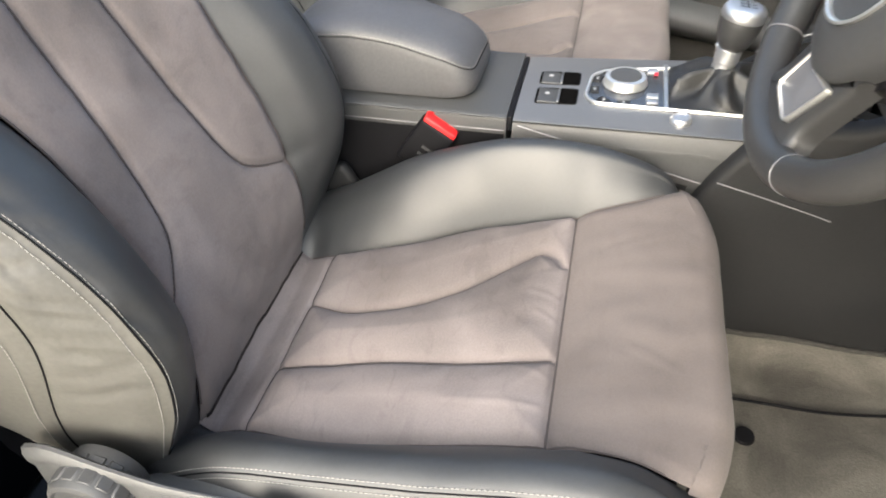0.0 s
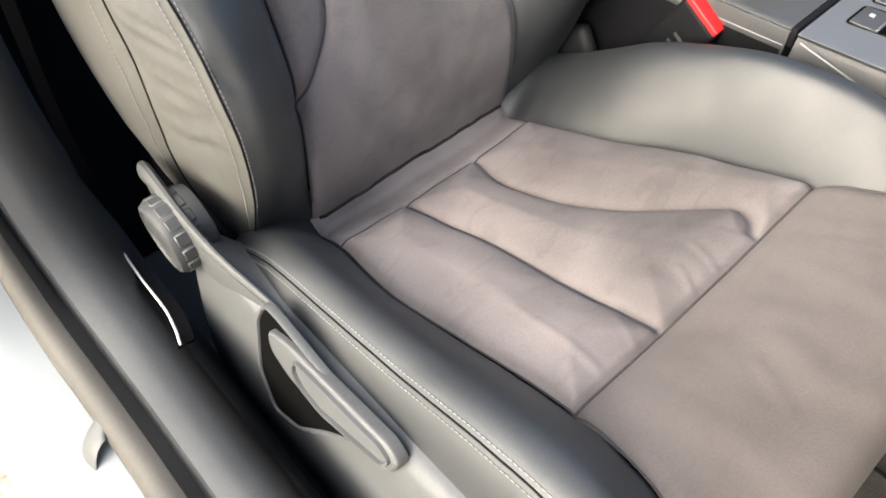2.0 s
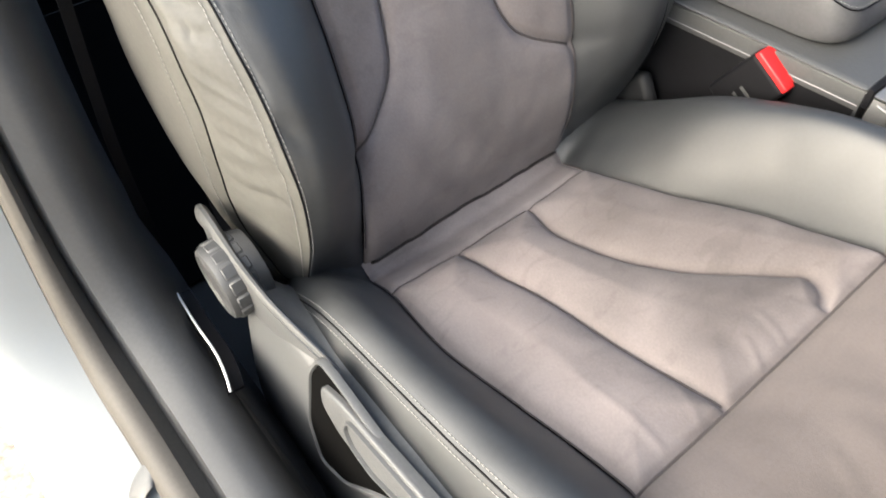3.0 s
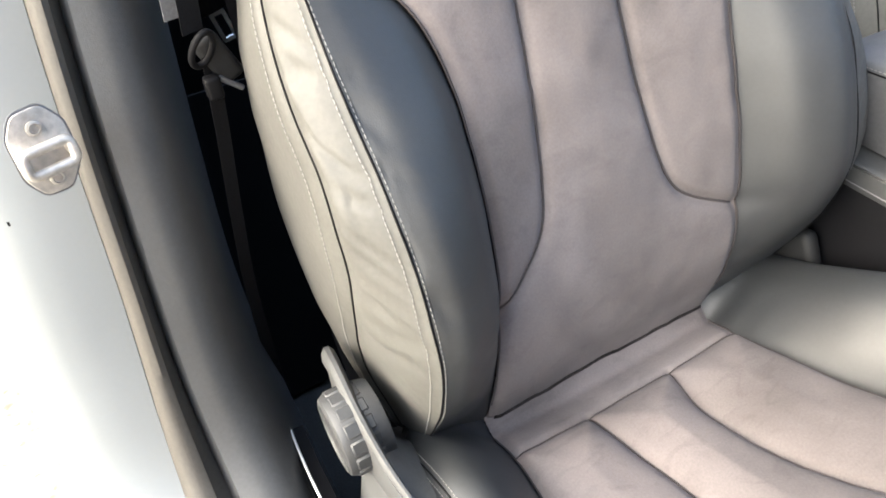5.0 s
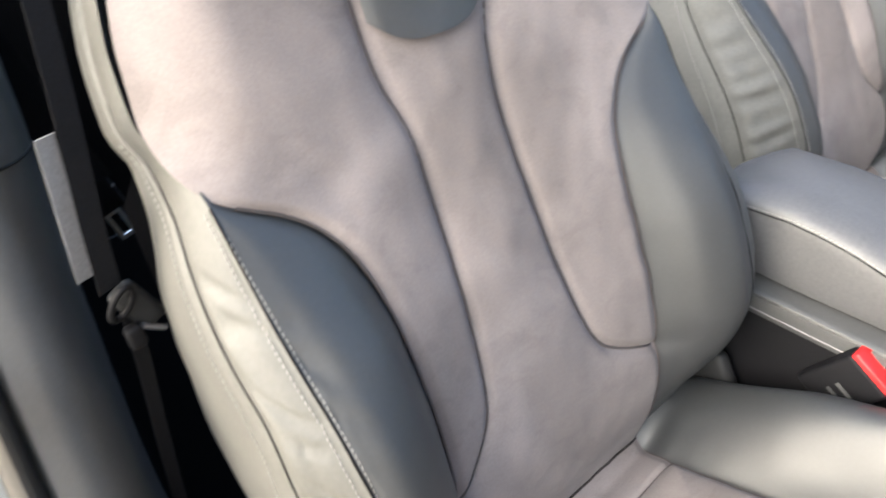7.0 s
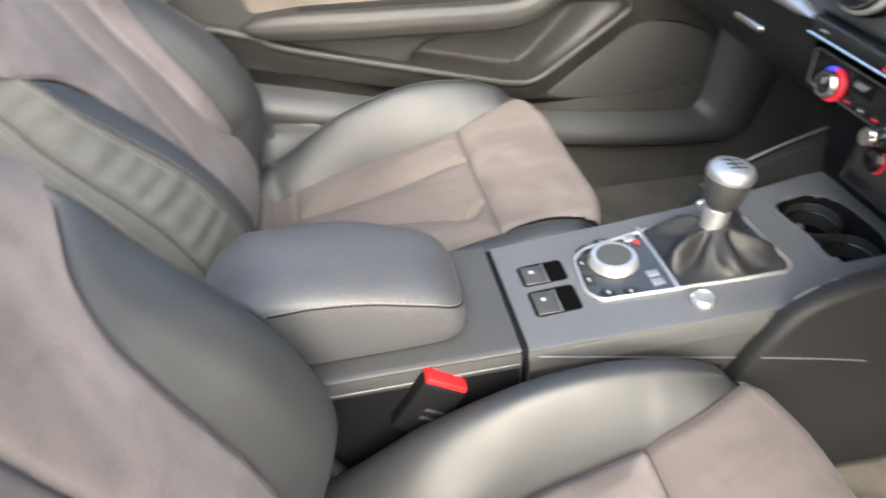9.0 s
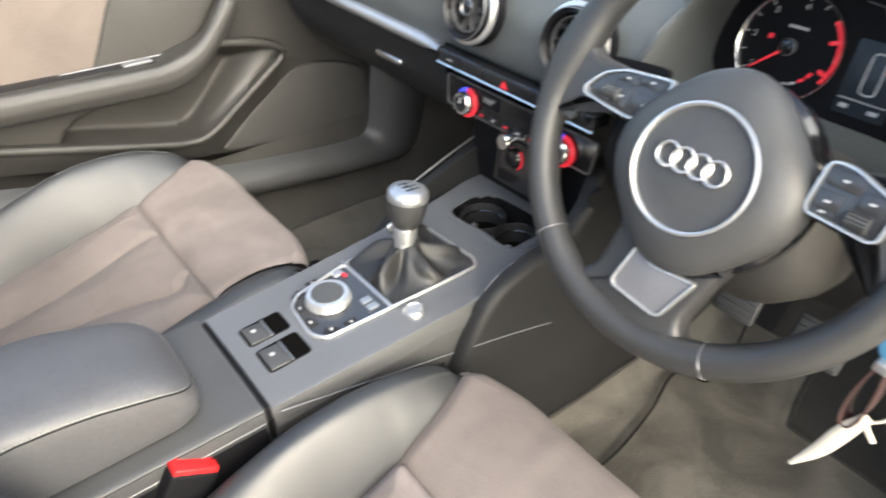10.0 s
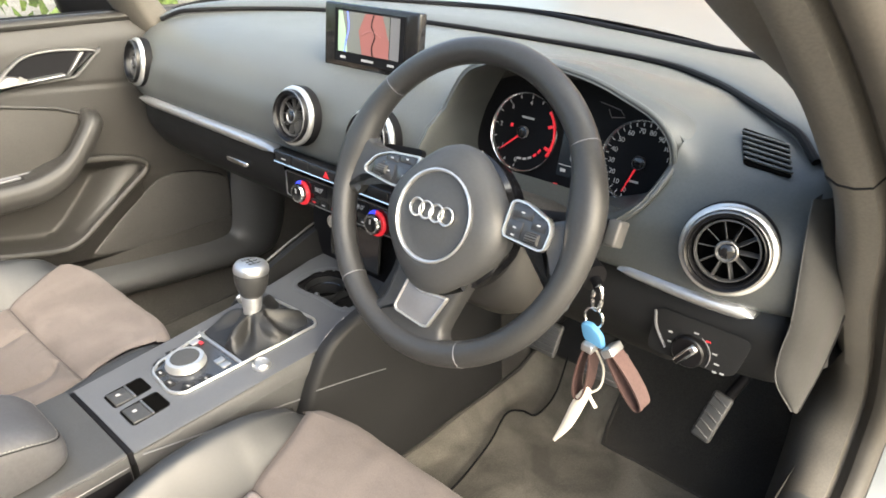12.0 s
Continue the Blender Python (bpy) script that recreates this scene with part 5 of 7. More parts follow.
def dashboard():
    root = thing("dashboard", (0.0, 0.9, 0.8), "dark grey soft-touch dashboard under the windscreen", "dashboard")
    # upper pad, with the opening for the instruments cut along the hood's lip
    bm = bmesh.new()
    nu, nv = 260, 96
    vs, inside = [], []
    for i in range(nu + 1):
        x = -0.675 + 1.383 * i / nu
        for j in range(nv + 1):
            a = spline_at(PROFILE_S, j / nv)
            rho = in_hood(x, a.y)
            hole = rho < 1 and a.x < 0.715
            if hole and rho > 0.75 and a.y < 0.965:
                hole = 0.5
                ax, az = HOOD_X + (x - HOOD_X) / rho, HOOD_Z + (a.y - HOOD_Z) / rho
                vs.append(bm.verts.new((ax, min(face_y(az), 0.713), az)))
            else:
                vs.append(bm.verts.new(dash_point(x, j / nv)))
            inside.append(hole)
    for i in range(nu):
        for j in range(nv):
            q = (i * (nv + 1) + j, (i + 1) * (nv + 1) + j, (i + 1) * (nv + 1) + j + 1, i * (nv + 1) + j + 1)
            if not all(inside[k] for k in q) and not any(inside[k] is True for k in q):
                bm.faces.new([vs[k] for k in q])
    bmesh.ops.delete(bm, geom=[v for v in bm.verts if not v.link_faces], context="VERTS")
    part("upper_pad", bm, SOFT, root, "soft-touch grained upper dashboard", 60)
    # hood over the instruments
    loop, cx, cz = HOOD_LOOP, HOOD_X, HOOD_Z

    def ring(scale, y, lift=0.0, tilt=0.0):
        def shrink(p):
            return scale if y > 0.74 else scale * (1 - 0.004 * (1 - ease(0.945, 0.99, p.y)))
        return [Vector((cx + (p.x - cx) * shrink(p), y + (min(face_y(p.y), 0.709) - 0.711) * (1 - ease(0.945, 0.99, p.y)) * (0.7 < y < 0.74), cz + (p.y - cz) * shrink(p) + lift)) for p in loop]
    rings = [ring(1.2, 0.79, -0.03), ring(1.12, 0.757, -0.012), ring(1.07, 0.731, -0.003), ring(1.045, 0.722), ring(1.02, 0.713), ring(1.0, 0.7045), ring(0.978, 0.703), ring(0.962, 0.709), ring(0.95, 0.73), ring(0.93, 0.79)]
    part("instrument_hood", loft(rings, True, False), SOFT, root, "hood over the instruments", 60)
    lip = [q - Vector((0, 0.003 * math.exp(-((p.y - 0.962) / 0.03) ** 2) * ease(0.38, 0.48, p.x), 0)) for p, q in zip(loop, ring(1.006, 0.7075))]
    part("hood_edge", tube(lip + lip[:2], 0.0034, 12), SOFT, root, "rounded edge of the instrument hood", 60)
    # lower dashboard and glovebox
    LOW = [(0.685, 0.822), (0.675, 0.8), (0.674, 0.77), (0.685, 0.74), (0.715, 0.7), (0.77, 0.665), (0.85, 0.65), (1.0, 0.65)]
    low_s = spline([(a, b, 0) for a, b in LOW], 40)

    def lower(x0, x1):
        def f(u, v):
            p = spline_at(low_s, v)
            x = x0 + (x1 - x0) * u
            end = max(0.0, abs(x) - 0.58)
            z = p.y
            if x > 0.5:
                # the lower edge steps up beside the pedals
                z = z + (max(z, 0.734 + 0.25 * (z - 0.734) * (z < 0.734)) - z) * ease(0.545, 0.575, x)
            return Vector((x, p.x + 1.6 * end * end + 45 * max(0.0, abs(x) - 0.672) ** 2, z))
        return f
    part("glovebox", grid(lower(-0.65, -0.15), 40, 40), PLASTIC, root, "dark glovebox lid below the silver strip", 60)
    part("driver_panel", grid(lower(0.15, 0.708), 40, 40), PLASTIC, root, "dark lower panel beside the steering column", 60)
    # tall rounded cap that closes the dashboard beside the door opening
    seam_s = spline([(0.671, 0.683, 0.955), (0.675, 0.672, 0.93), (0.68, 0.666, 0.885), (0.684, 0.663, 0.835), (0.681, 0.664, 0.795), (0.684, 0.667, 0.762), (0.702, 0.682, 0.725)], 40)
    rear_s = spline([(0.69, 0.79, 0.955), (0.698, 0.765, 0.905), (0.709, 0.752, 0.86), (0.711, 0.748, 0.815), (0.709, 0.742, 0.775), (0.706, 0.73, 0.745), (0.703, 0.70, 0.716)], 40)
    rows = []
    for p, q in zip(seam_s, rear_s):
        wide = (q - p).length
        bulge = Vector((0.75, -0.65, 0.0)) * min(0.016, wide * 0.22)
        rows.append([p + Vector((0.002, 0.02, 0)), p] + [p.lerp(q, t) + bulge * math.sin(math.pi * t) ** 0.7 for t in (0.06, 0.14, 0.25, 0.38, 0.52, 0.66, 0.8, 0.92)] + [q, q + Vector((-0.02, 0.02, 0))])
    part("end_cap", loft(rows, False, False), CAP_PLASTIC, root, "tall rounded grey end cap of the dashboard", 70)
    part("cap_edge", tube([p + Vector((-0.0005, -0.001, 0)) for p in seam_s], 0.0007, 8), SEAT_PLASTIC, root, "thin edge of the end cap")
    part("cap_gap", tube(rear_s, 0.003, 8), BLACK, root)
    part("glovebox_latch", rbox(0.07, 0.01, 0.012, 0.004, Matrix.Translation((-0.3, 0.677, 0.757)) @ Matrix.Rotation(0.2, 4, "X")), CHROME, root, "small bright glovebox latch")

    # silver strips
    def strip(x0, x1, z0, z1, h0, h1, y):
        rows = []
        for i in range(41):
            t = i / 40
            x = x0 + (x1 - x0) * t
            h = h0 + (h1 - h0) * t
            h *= min(1.0, 0.25 + t * 8) * min(1.0, 0.25 + (1 - t) * 8)
            z = z0 + (z1 - z0) * t
            end = max(0.0, abs(x) - 0.56)
            yy = y + 1.6 * end * end
            rows.append([Vector((x, yy + a, z + b * h)) for a, b in ((0.012, -0.5), (0.0, -0.5), (-0.006, -0.28), (-0.008, 0.0), (-0.006, 0.28), (0.0, 0.5), (0.012, 0.5))])
        return loft(rows)
    part("silver_strip", strip(-0.615, -0.135, 0.826, 0.82, 0.02, 0.02, 0.657), SILVER, root, "long brushed silver dashboard strip", 60)
    part("silver_strip", strip(0.5, 0.648, 0.831, 0.823, 0.014, 0.019, 0.662), SILVER, root, "short brushed silver dashboard strip", 60)
    # switch bar and climate controls in the middle
    part("switch_bar", rbox(0.285, 0.03, 0.019, 0.003, Matrix.Translation((0.005, 0.662, 0.817))), GLOSS, root, "gloss black switch bar")
    for k in range(6):
        part("bar_switch", rbox(0.042, 0.006, 0.014, 0.0015, Matrix.Translation((-0.108 + 0.045 * k, 0.6475, 0.817))), PLASTIC, root, "dark bar switch")
    M = frame_at((0.003, 0.6443, 0.817), (1, 0, 0), (0, 0, 1))
    part("hazard_mark", slab([(-0.007, -0.005), (0.007, -0.005), (0.0, 0.006)], 0.0006, M), RED_GLOW, root, "red warning triangle")
    part("bar_mark", rbox(0.012, 0.0006, 0.002, 0, Matrix.Translation((-0.105, 0.6442, 0.817))), WHITE_MARK, root)
    part("bar_edge", tube([(-0.137, 0.648, 0.806), (0.148, 0.648, 0.806)], 0.0016, 6), CHROME, root, "thin chrome edge")
    # hood slats on the pad's end: the side window demister
    MV = frame_at((0.603, 0.747, 0.9655), (1, -0.02, -0.09), (0.07, 0.87, 0.46))
    out = rounded([(-0.038, 0.024), (0.013, 0.021), (0.036, -0.021), (-0.012, -0.024)], 0.005)
    vent = part("demister_vent", slab(out, 0.0025, MV, 0.0008), VOID, root, "black slatted demister vent")
    for k in range(6):
        v = -0.0165 + 0.0066 * k
        part("slat", rbox(0.05, 0.0026, 0.004, 0.001, MV @ Matrix.Translation((-0.58 * v, v, 0.0036)) @ Matrix.Rotation(0.25, 4, "X")), SOFT, vent, "soft grey slat")
    # ledge along the windscreen, behind a dark groove
    half = [(0.0, 1.004, 0.987), (0.147, 1.0, 0.987), (0.28, 0.99, 0.987), (0.389, 0.967, 0.987), (0.479, 0.911, 0.987), (0.548, 0.845, 0.987), (0.593, 0.803, 0.985), (0.622, 0.78, 0.981), (0.65, 0.752, 0.966)]
    rim = [(0.0, 1.15, 1.0), (0.1, 1.134, 1.0), (0.278, 1.085, 1.0), (0.4, 1.049, 1.0), (0.509, 1.02, 1.0), (0.59, 0.96, 0.997), (0.65, 0.89, 0.99), (0.69, 0.83, 0.98), (0.715, 0.77, 0.96)]

    def both(rows):
        return spline([(-a, b, c) for a, b, c in rows[:0:-1]] + rows, 121)
    near, far = both(half), both(rim)
    ledge_rows = []
    for p, q in zip(near, far):
        up = Vector((0, 0, 1))
        ledge_rows.append([p - up * 0.012, p + up * 0.001, p.lerp(q, 0.08) + up * 0.006, p.lerp(q, 0.3) + up * 0.008, p.lerp(q, 0.65) + up * 0.005, q, q - up * 0.02])
    part("windscreen_ledge", loft(ledge_rows, False, False), SOFT, root, "padded ledge along the windscreen", 60)
    part("ledge_gap", tube([p + Vector((0, -0.001, 0.001)) for p in near], 0.0045, 8), BLACK, root)
    part("glass_seal", tube([q + Vector((0, 0.002, 0.002)) for q in far], 0.005, 8), BLACK, root, "black windscreen seal")
    return root


dashboard()


def climate_panel():
    root = thing("climate_panel", (0.0, 0.67, 0.76), "gloss black climate control panel with two red-ringed knobs", "climate panel")
    M = frame_at((0.002, 0.671, 0.764), (1, 0, 0), (0, 0.12, 1))
    out = rounded([(-0.136, -0.024), (0.136, -0.024), (0.142, 0.02), (-0.142, 0.02)], 0.006)
    part("panel", slab(out, 0.004, M), GLOSS, root, "gloss black panel")
    part("panel_frame", frame_ring(out, 0.002, 0.0055, M), DIM_SILVER, root, "thin silver frame")
    for x in (-0.091, 0.091):
        K = M @ Matrix.Translation((x, -0.008, 0.004))
        kn = part("temperature_knob", lathe([(0.0001, 0), (0.0165, 0), (0.0165, 0.013), (0.0145, 0.016), (0.0001, 0.016)], 36, K), CHROME, root, "chrome temperature knob", 30)
        part("knob_face", lathe([(0.0001, 0.0162), (0.0115, 0.0164), (0.0001, 0.0168)], 30, K), GLOSS, kn)
        part("knob_mark", rbox(0.003, 0.008, 0.0006, 0, K @ Matrix.Translation((0.0, 0.005, 0.017))), WHITE_MARK, kn)
        for a0, a1, mat, nm in ((-0.4, 1.6, RED_GLOW, "red_arc"), (1.65, 2.6, BLUE_GLOW, "blue_arc"), (-1.9, -0.5, RED_GLOW, "red_arc")):
            pts = [K @ Vector((0.0185 * math.cos(a), 0.0185 * math.sin(a), 0.0035)) for a in [a0 + (a1 - a0) * k / 16 for k in range(17)]]
            part(nm, tube(pts, 0.0024, 8), mat, kn, "lit coloured arc round the knob")
    for x, txt in ((-0.05, "18.0°"), (0.05, "18.0°")):
        part("display_window", rbox(0.04, 0.018, 0.0006, 0, M @ Matrix.Translation((x, 0.006, 0.0046))), BLACK, root)
        writing(txt, 0.011, M @ Matrix.Translation((x, 0.006, 0.0052)), WHITE_MARK, root)
    for k in range(6):
        part("climate_button", rbox(0.016, 0.009, 0.003, 0.001, M @ Matrix.Translation((-0.06 + 0.024 * k, -0.016, 0.005))), PLASTIC, root, "small dark climate button")
        part("button_mark", rbox(0.007, 0.0022, 0.0004, 0, M @ Matrix.Translation((-0.06 + 0.024 * k, -0.016, 0.0067))), WHITE_MARK if k % 2 else RED_GLOW, root)
    F = M @ Matrix.Translation((0.0, -0.03, 0.004))
    part("fan_knob", lathe([(0.0001, 0), (0.011, 0), (0.011, 0.014), (0.0095, 0.0165), (0.0001, 0.0165)], 30, F), CHROME, root, "small chrome fan knob", 30)
    return root


climate_panel()


def air_vent_model():
    """A round vent about its own middle, facing -y when laid."""
    root = thing("air_vent", (0, 0, 0), "round gloss black turbine air vent in a silver ring", "air vent", "dashboard air vents")
    I = Matrix()
    part("collar", lathe([(0.044, -0.012), (0.0496, -0.012), (0.0502, 0.0), (0.0494, 0.003), (0.044, 0.003)], 56, I, caps=False), BLACK, root, "black vent collar", 40)
    part("outer_ring", lathe([(0.0425, 0.002), (0.0488, 0.0025), (0.0494, 0.0055), (0.0486, 0.0085), (0.0466, 0.0105), (0.044, 0.011), (0.0425, 0.009)], 64, I, caps=False), VENT_SILVER, root, "bright satin silver vent ring", 40)
    part("barrel", lathe([(0.0432, 0.008), (0.0432, 0.0165), (0.0424, 0.0185), (0.0408, 0.0192), (0.0396, 0.018), (0.0385, 0.0165), (0.0372, 0.0172), (0.036, 0.016), (0.035, 0.008), (0.0335, -0.0092)], 56, I, caps=False), BARREL, root, "stepped black vent barrel", 40)
    part("barrel_edge", lathe([(0.0426, 0.0183), (0.042, 0.0191), (0.0412, 0.0193)], 56, I, caps=False), DIM_SILVER, root, "thin bright edge of the barrel", 40)
    # shallow disc; the shade of the vent's depth is in its colour
    part("barrel_back", lathe([(0.0345, -0.0085), (0.02, -0.009), (0.0001, -0.009)], 40, I, caps=False), VOID, root, "near-black disc painting the shaded depth of the vent", 40)
    part("inner_ring", lathe([(0.0318, 0.0045), (0.0333, 0.0085), (0.033, 0.0105), (0.0318, 0.0108), (0.031, 0.009), (0.0306, 0.0045)], 48, I, caps=False), DARK_VANE, root, "thin grey turbine ring")
    hub = part("hub", lathe([(0.0001, -0.008), (0.009, -0.008), (0.0118, 0.009), (0.0116, 0.013), (0.0104, 0.0138), (0.009, 0.0118), (0.0001, 0.0112)], 32, I), DIM_SILVER, root, "grey metal vent hub", 30)
    part("hub_cap", lathe([(0.0001, 0.0112), (0.0088, 0.0116), (0.007, 0.013), (0.0001, 0.0134)], 24, I), GLOSS, hub)
    for k in range(10):
        a = 2 * math.pi * k / 10
        part("vane", rbox(0.0215, 0.0012, 0.010, 0.0004, Matrix.Rotation(a, 4, "Z") @ Matrix.Translation((0.021, 0, 0.002)) @ Matrix.Rotation(0.25, 4, "X"), 1), DARK_VANE, root)
    return root



VENT = air_vent_model()
vent_places = [((-0.609, 0.668, 0.898), (0.985, -0.17, 0)), ((-0.067, 0.652, 0.895), (1, 0, 0)), ((0.108, 0.652, 0.895), (1, 0, 0)), ((0.614, 0.656, 0.894), (0.98, 0.2, 0))]
for k, (at, ex) in enumerate(vent_places):
    m = frame_at(at, ex, Vector((0, 0.22, 1)) - Vector(ex).normalized() * Vector(ex).normalized().dot(Vector((0, 0.22, 1))))
    if k == 0:
        VENT.matrix_basis = m @ Matrix.Scale(0.97, 4)
    else:
        copy_thing(VENT, m @ Matrix.Scale(0.97, 4))


def instrument_cluster():
    root = thing("instrument_cluster", (0.36, 0.79, 0.9), "black instrument cluster with two round dials lit", "instrument cluster")
    M = frame_at((0.36, 0.782, 0.908), (1, 0, 0), (0, 0.26, 1))
    back = [(-0.17, 0.0), (-0.155, 0.052), (-0.11, 0.076), (0, 0.084), (0.11, 0.074), (0.15, 0.05), (0.165, 0.0), (0.14, -0.05), (0.08, -0.066), (0, -0.07), (-0.08, -0.066), (-0.145, -0.05)]
    part("cluster_face", slab([(p.x, p.y) for p in spline([(a, b, 0) for a, b in back], 60, True)], 0.002, M), BLACK, root, "dark instrument face")

    def dial(cx, cy, r, marks, needle_deg, name, red=None, ticks=None):
        D = M @ Matrix.Translation((cx, cy, 0.004))
        d = part(name, lathe([(0.0001, 0), (r, 0), (r, 0.001), (0.0001, 0.0014)], 56, D), BLACK, root, "round black dial with white numerals")
        part("dial_ring", lathe([(r - 0.001, 0.0), (r + 0.0005, 0.005), (r + 0.002, 0.006), (r + 0.003, 0.003), (r + 0.003, 0.0)], 64, D, caps=False), CHROME, d, "thin chrome dial ring")
        for deg, text in marks:
            a = radians(deg)
            writing(text, 0.0088 if len(text) < 3 else 0.0075, D @ Matrix.Translation(((r - 0.0115) * math.cos(a), (r - 0.0115) * math.sin(a), 0.002)), WHITE_MARK, d, "numeral")
        for deg in ticks:
            a = radians(deg)
            part("tick", rbox(0.0045, 0.0011, 0.0004, 0, D @ Matrix.Rotation(a, 4, "Z") @ Matrix.Translation((r - 0.0035, 0, 0.002))), WHITE_MARK, d)
        if red:
            pts = [D @ Vector(((r - 0.003) * math.cos(a), (r - 0.003) * math.sin(a), 0.0025)) for a in [radians(red[0] + (red[1] - red[0]) * k / 20) for k in range(21)]]
            part("red_zone", tube(pts, 0.0016, 5), RED_GLOW, d, "lit red zone")
            for deg in (20, -20):
                a = radians(deg)
                part("red_block", rbox(0.007, 0.004, 0.0006, 0, D @ Matrix.Rotation(a, 4, "Z") @ Matrix.Translation((r - 0.009, 0, 0.0022))), RED_GLOW, d)
        a = radians(needle_deg)
        nd = slab([(0.006, -0.0013), (r - 0.008, -0.0005), (r - 0.008, 0.0005), (0.006, 0.0013)], 0.001, D @ Matrix.Rotation(a, 4, "Z") @ Matrix.Translation((0, 0, 0.004)))
        part("needle", nd, RED_GLOW, d, "lit red needle")
        part("needle_hub", lathe([(0.0001, 0.002), (0.008, 0.002), (0.0078, 0.007), (0.006, 0.0078), (0.0001, 0.0075)], 28, D), GLOSS, d)
        part("hub_ring", lathe([(0.0078, 0.002), (0.0086, 0.0065), (0.0078, 0.0075)], 28, D, caps=False), GREY_INLAY, d)
        return D, d
    rpm = [(262 - 44 * k, str(k)) for k in range(7)]
    D, d = dial(-0.083, 0.003, 0.0515, rpm[:5], 222, "rev_counter", (44, -30), [262 - 22 * k for k in range(13)])
    part("caption_bar", rbox(0.02, 0.0028, 0.0004, 0, D @ Matrix.Translation((0.002, 0.02, 0.002))), WHITE_MARK, d)
    part("warning_light", rbox(0.004, 0.005, 0.0005, 0, D @ Matrix.Translation((-0.022, 0.006, 0.002))), RED_GLOW, d, "small lit red warning light")
    for k in range(5):
        a = radians(-90 + 14 * k)
        part("fuel_mark", rbox(0.003, 0.006, 0.0005, 0, D @ Matrix.Rotation(a, 4, "Z") @ Matrix.Translation((0.036, 0, 0.002))), WHITE_MARK if k < 3 else RED_GLOW, d)
    mph = [(252, "0"), (228, "10"), (208, "20"), (187, "30"), (166, "40"), (144, "50"), (122, "60"), (100, "70"), (79, "80"), (58, "90"), (37, "100"), (17, "120"), (-3, "140"), (-23, "160")]
    D, d = dial(0.092, 0.001, 0.05, mph, 250, "speedometer", None, [252 - 11 * k for k in range(26)])
    part("caption_bar", rbox(0.012, 0.0026, 0.0004, 0, D @ Matrix.Translation((-0.002, -0.024, 0.002))), WHITE_MARK, d)
    for k in range(3):
        part("fuel_mark", rbox(0.004, 0.004, 0.0005, 0, D @ Matrix.Translation((0.026 + 0.006 * k, -0.032 + 0.004 * k, 0.002))), WHITE_MARK, d)
    SCREEN = material("dim_cluster_display", (0.012, 0.014, 0.018), 0.25, spec=0.3, emit=((0.2, 0.26, 0.33), 0.015))
    disp = part("trip_display", rbox(0.05, 0.07, 0.001, 0.0004, M @ Matrix.Translation((0.003, -0.006, 0.004))), SCREEN, root, "small grey trip display")
    car = rounded([(-0.008, -0.02), (0.008, -0.02), (0.008, 0.02), (-0.008, 0.02)], 0.006)
    part("car_outline", frame_ring(car, 0.0015, 0.0006, M @ Matrix.Translation((0.003, 0.0, 0.0046))), WHITE_MARK, disp)
    part("display_rule", rbox(0.046, 0.001, 0.0004, 0, M @ Matrix.Translation((0.003, -0.026, 0.0048))), WHITE_MARK, disp)
    part("display_mark", rbox(0.008, 0.004, 0.0004, 0, M @ Matrix.Translation((-0.012, -0.033, 0.0048))), WHITE_MARK, disp)
    part("display_mark", rbox(0.009, 0.004, 0.0004, 0, M @ Matrix.Translation((0.016, -0.033, 0.0048))), WHITE_MARK, disp)
    part("display_alert", slab([(0.012, 0.004), (0.022, 0.0), (0.014, 0.012)], 0.0004, M @ Matrix.Translation((0, 0, 0.0046))), RED_GLOW, disp)
    part("warning_light", rbox(0.006, 0.005, 0.0006, 0, M @ Matrix.Translation((-0.02, -0.055, 0.0032))), RED_GLOW, root, "small lit red warning light")
    arrow = [(-0.03, 0.06), (-0.012, 0.058), (-0.006, 0.048), (0.0, 0.052)]
    part("indicator_outline", tube([M @ Vector((a, b, 0.004)) for a, b in arrow], 0.0006, 5), GREY_INLAY, root)
    arrow = [(0.02, 0.063), (0.05, 0.058), (0.058, 0.05), (0.04, 0.047), (0.034, 0.056)]
    part("indicator_outline", tube([M @ Vector((a, b, 0.004)) for a, b in arrow], 0.0006, 5), GREY_INLAY, root)
    return root


instrument_cluster()


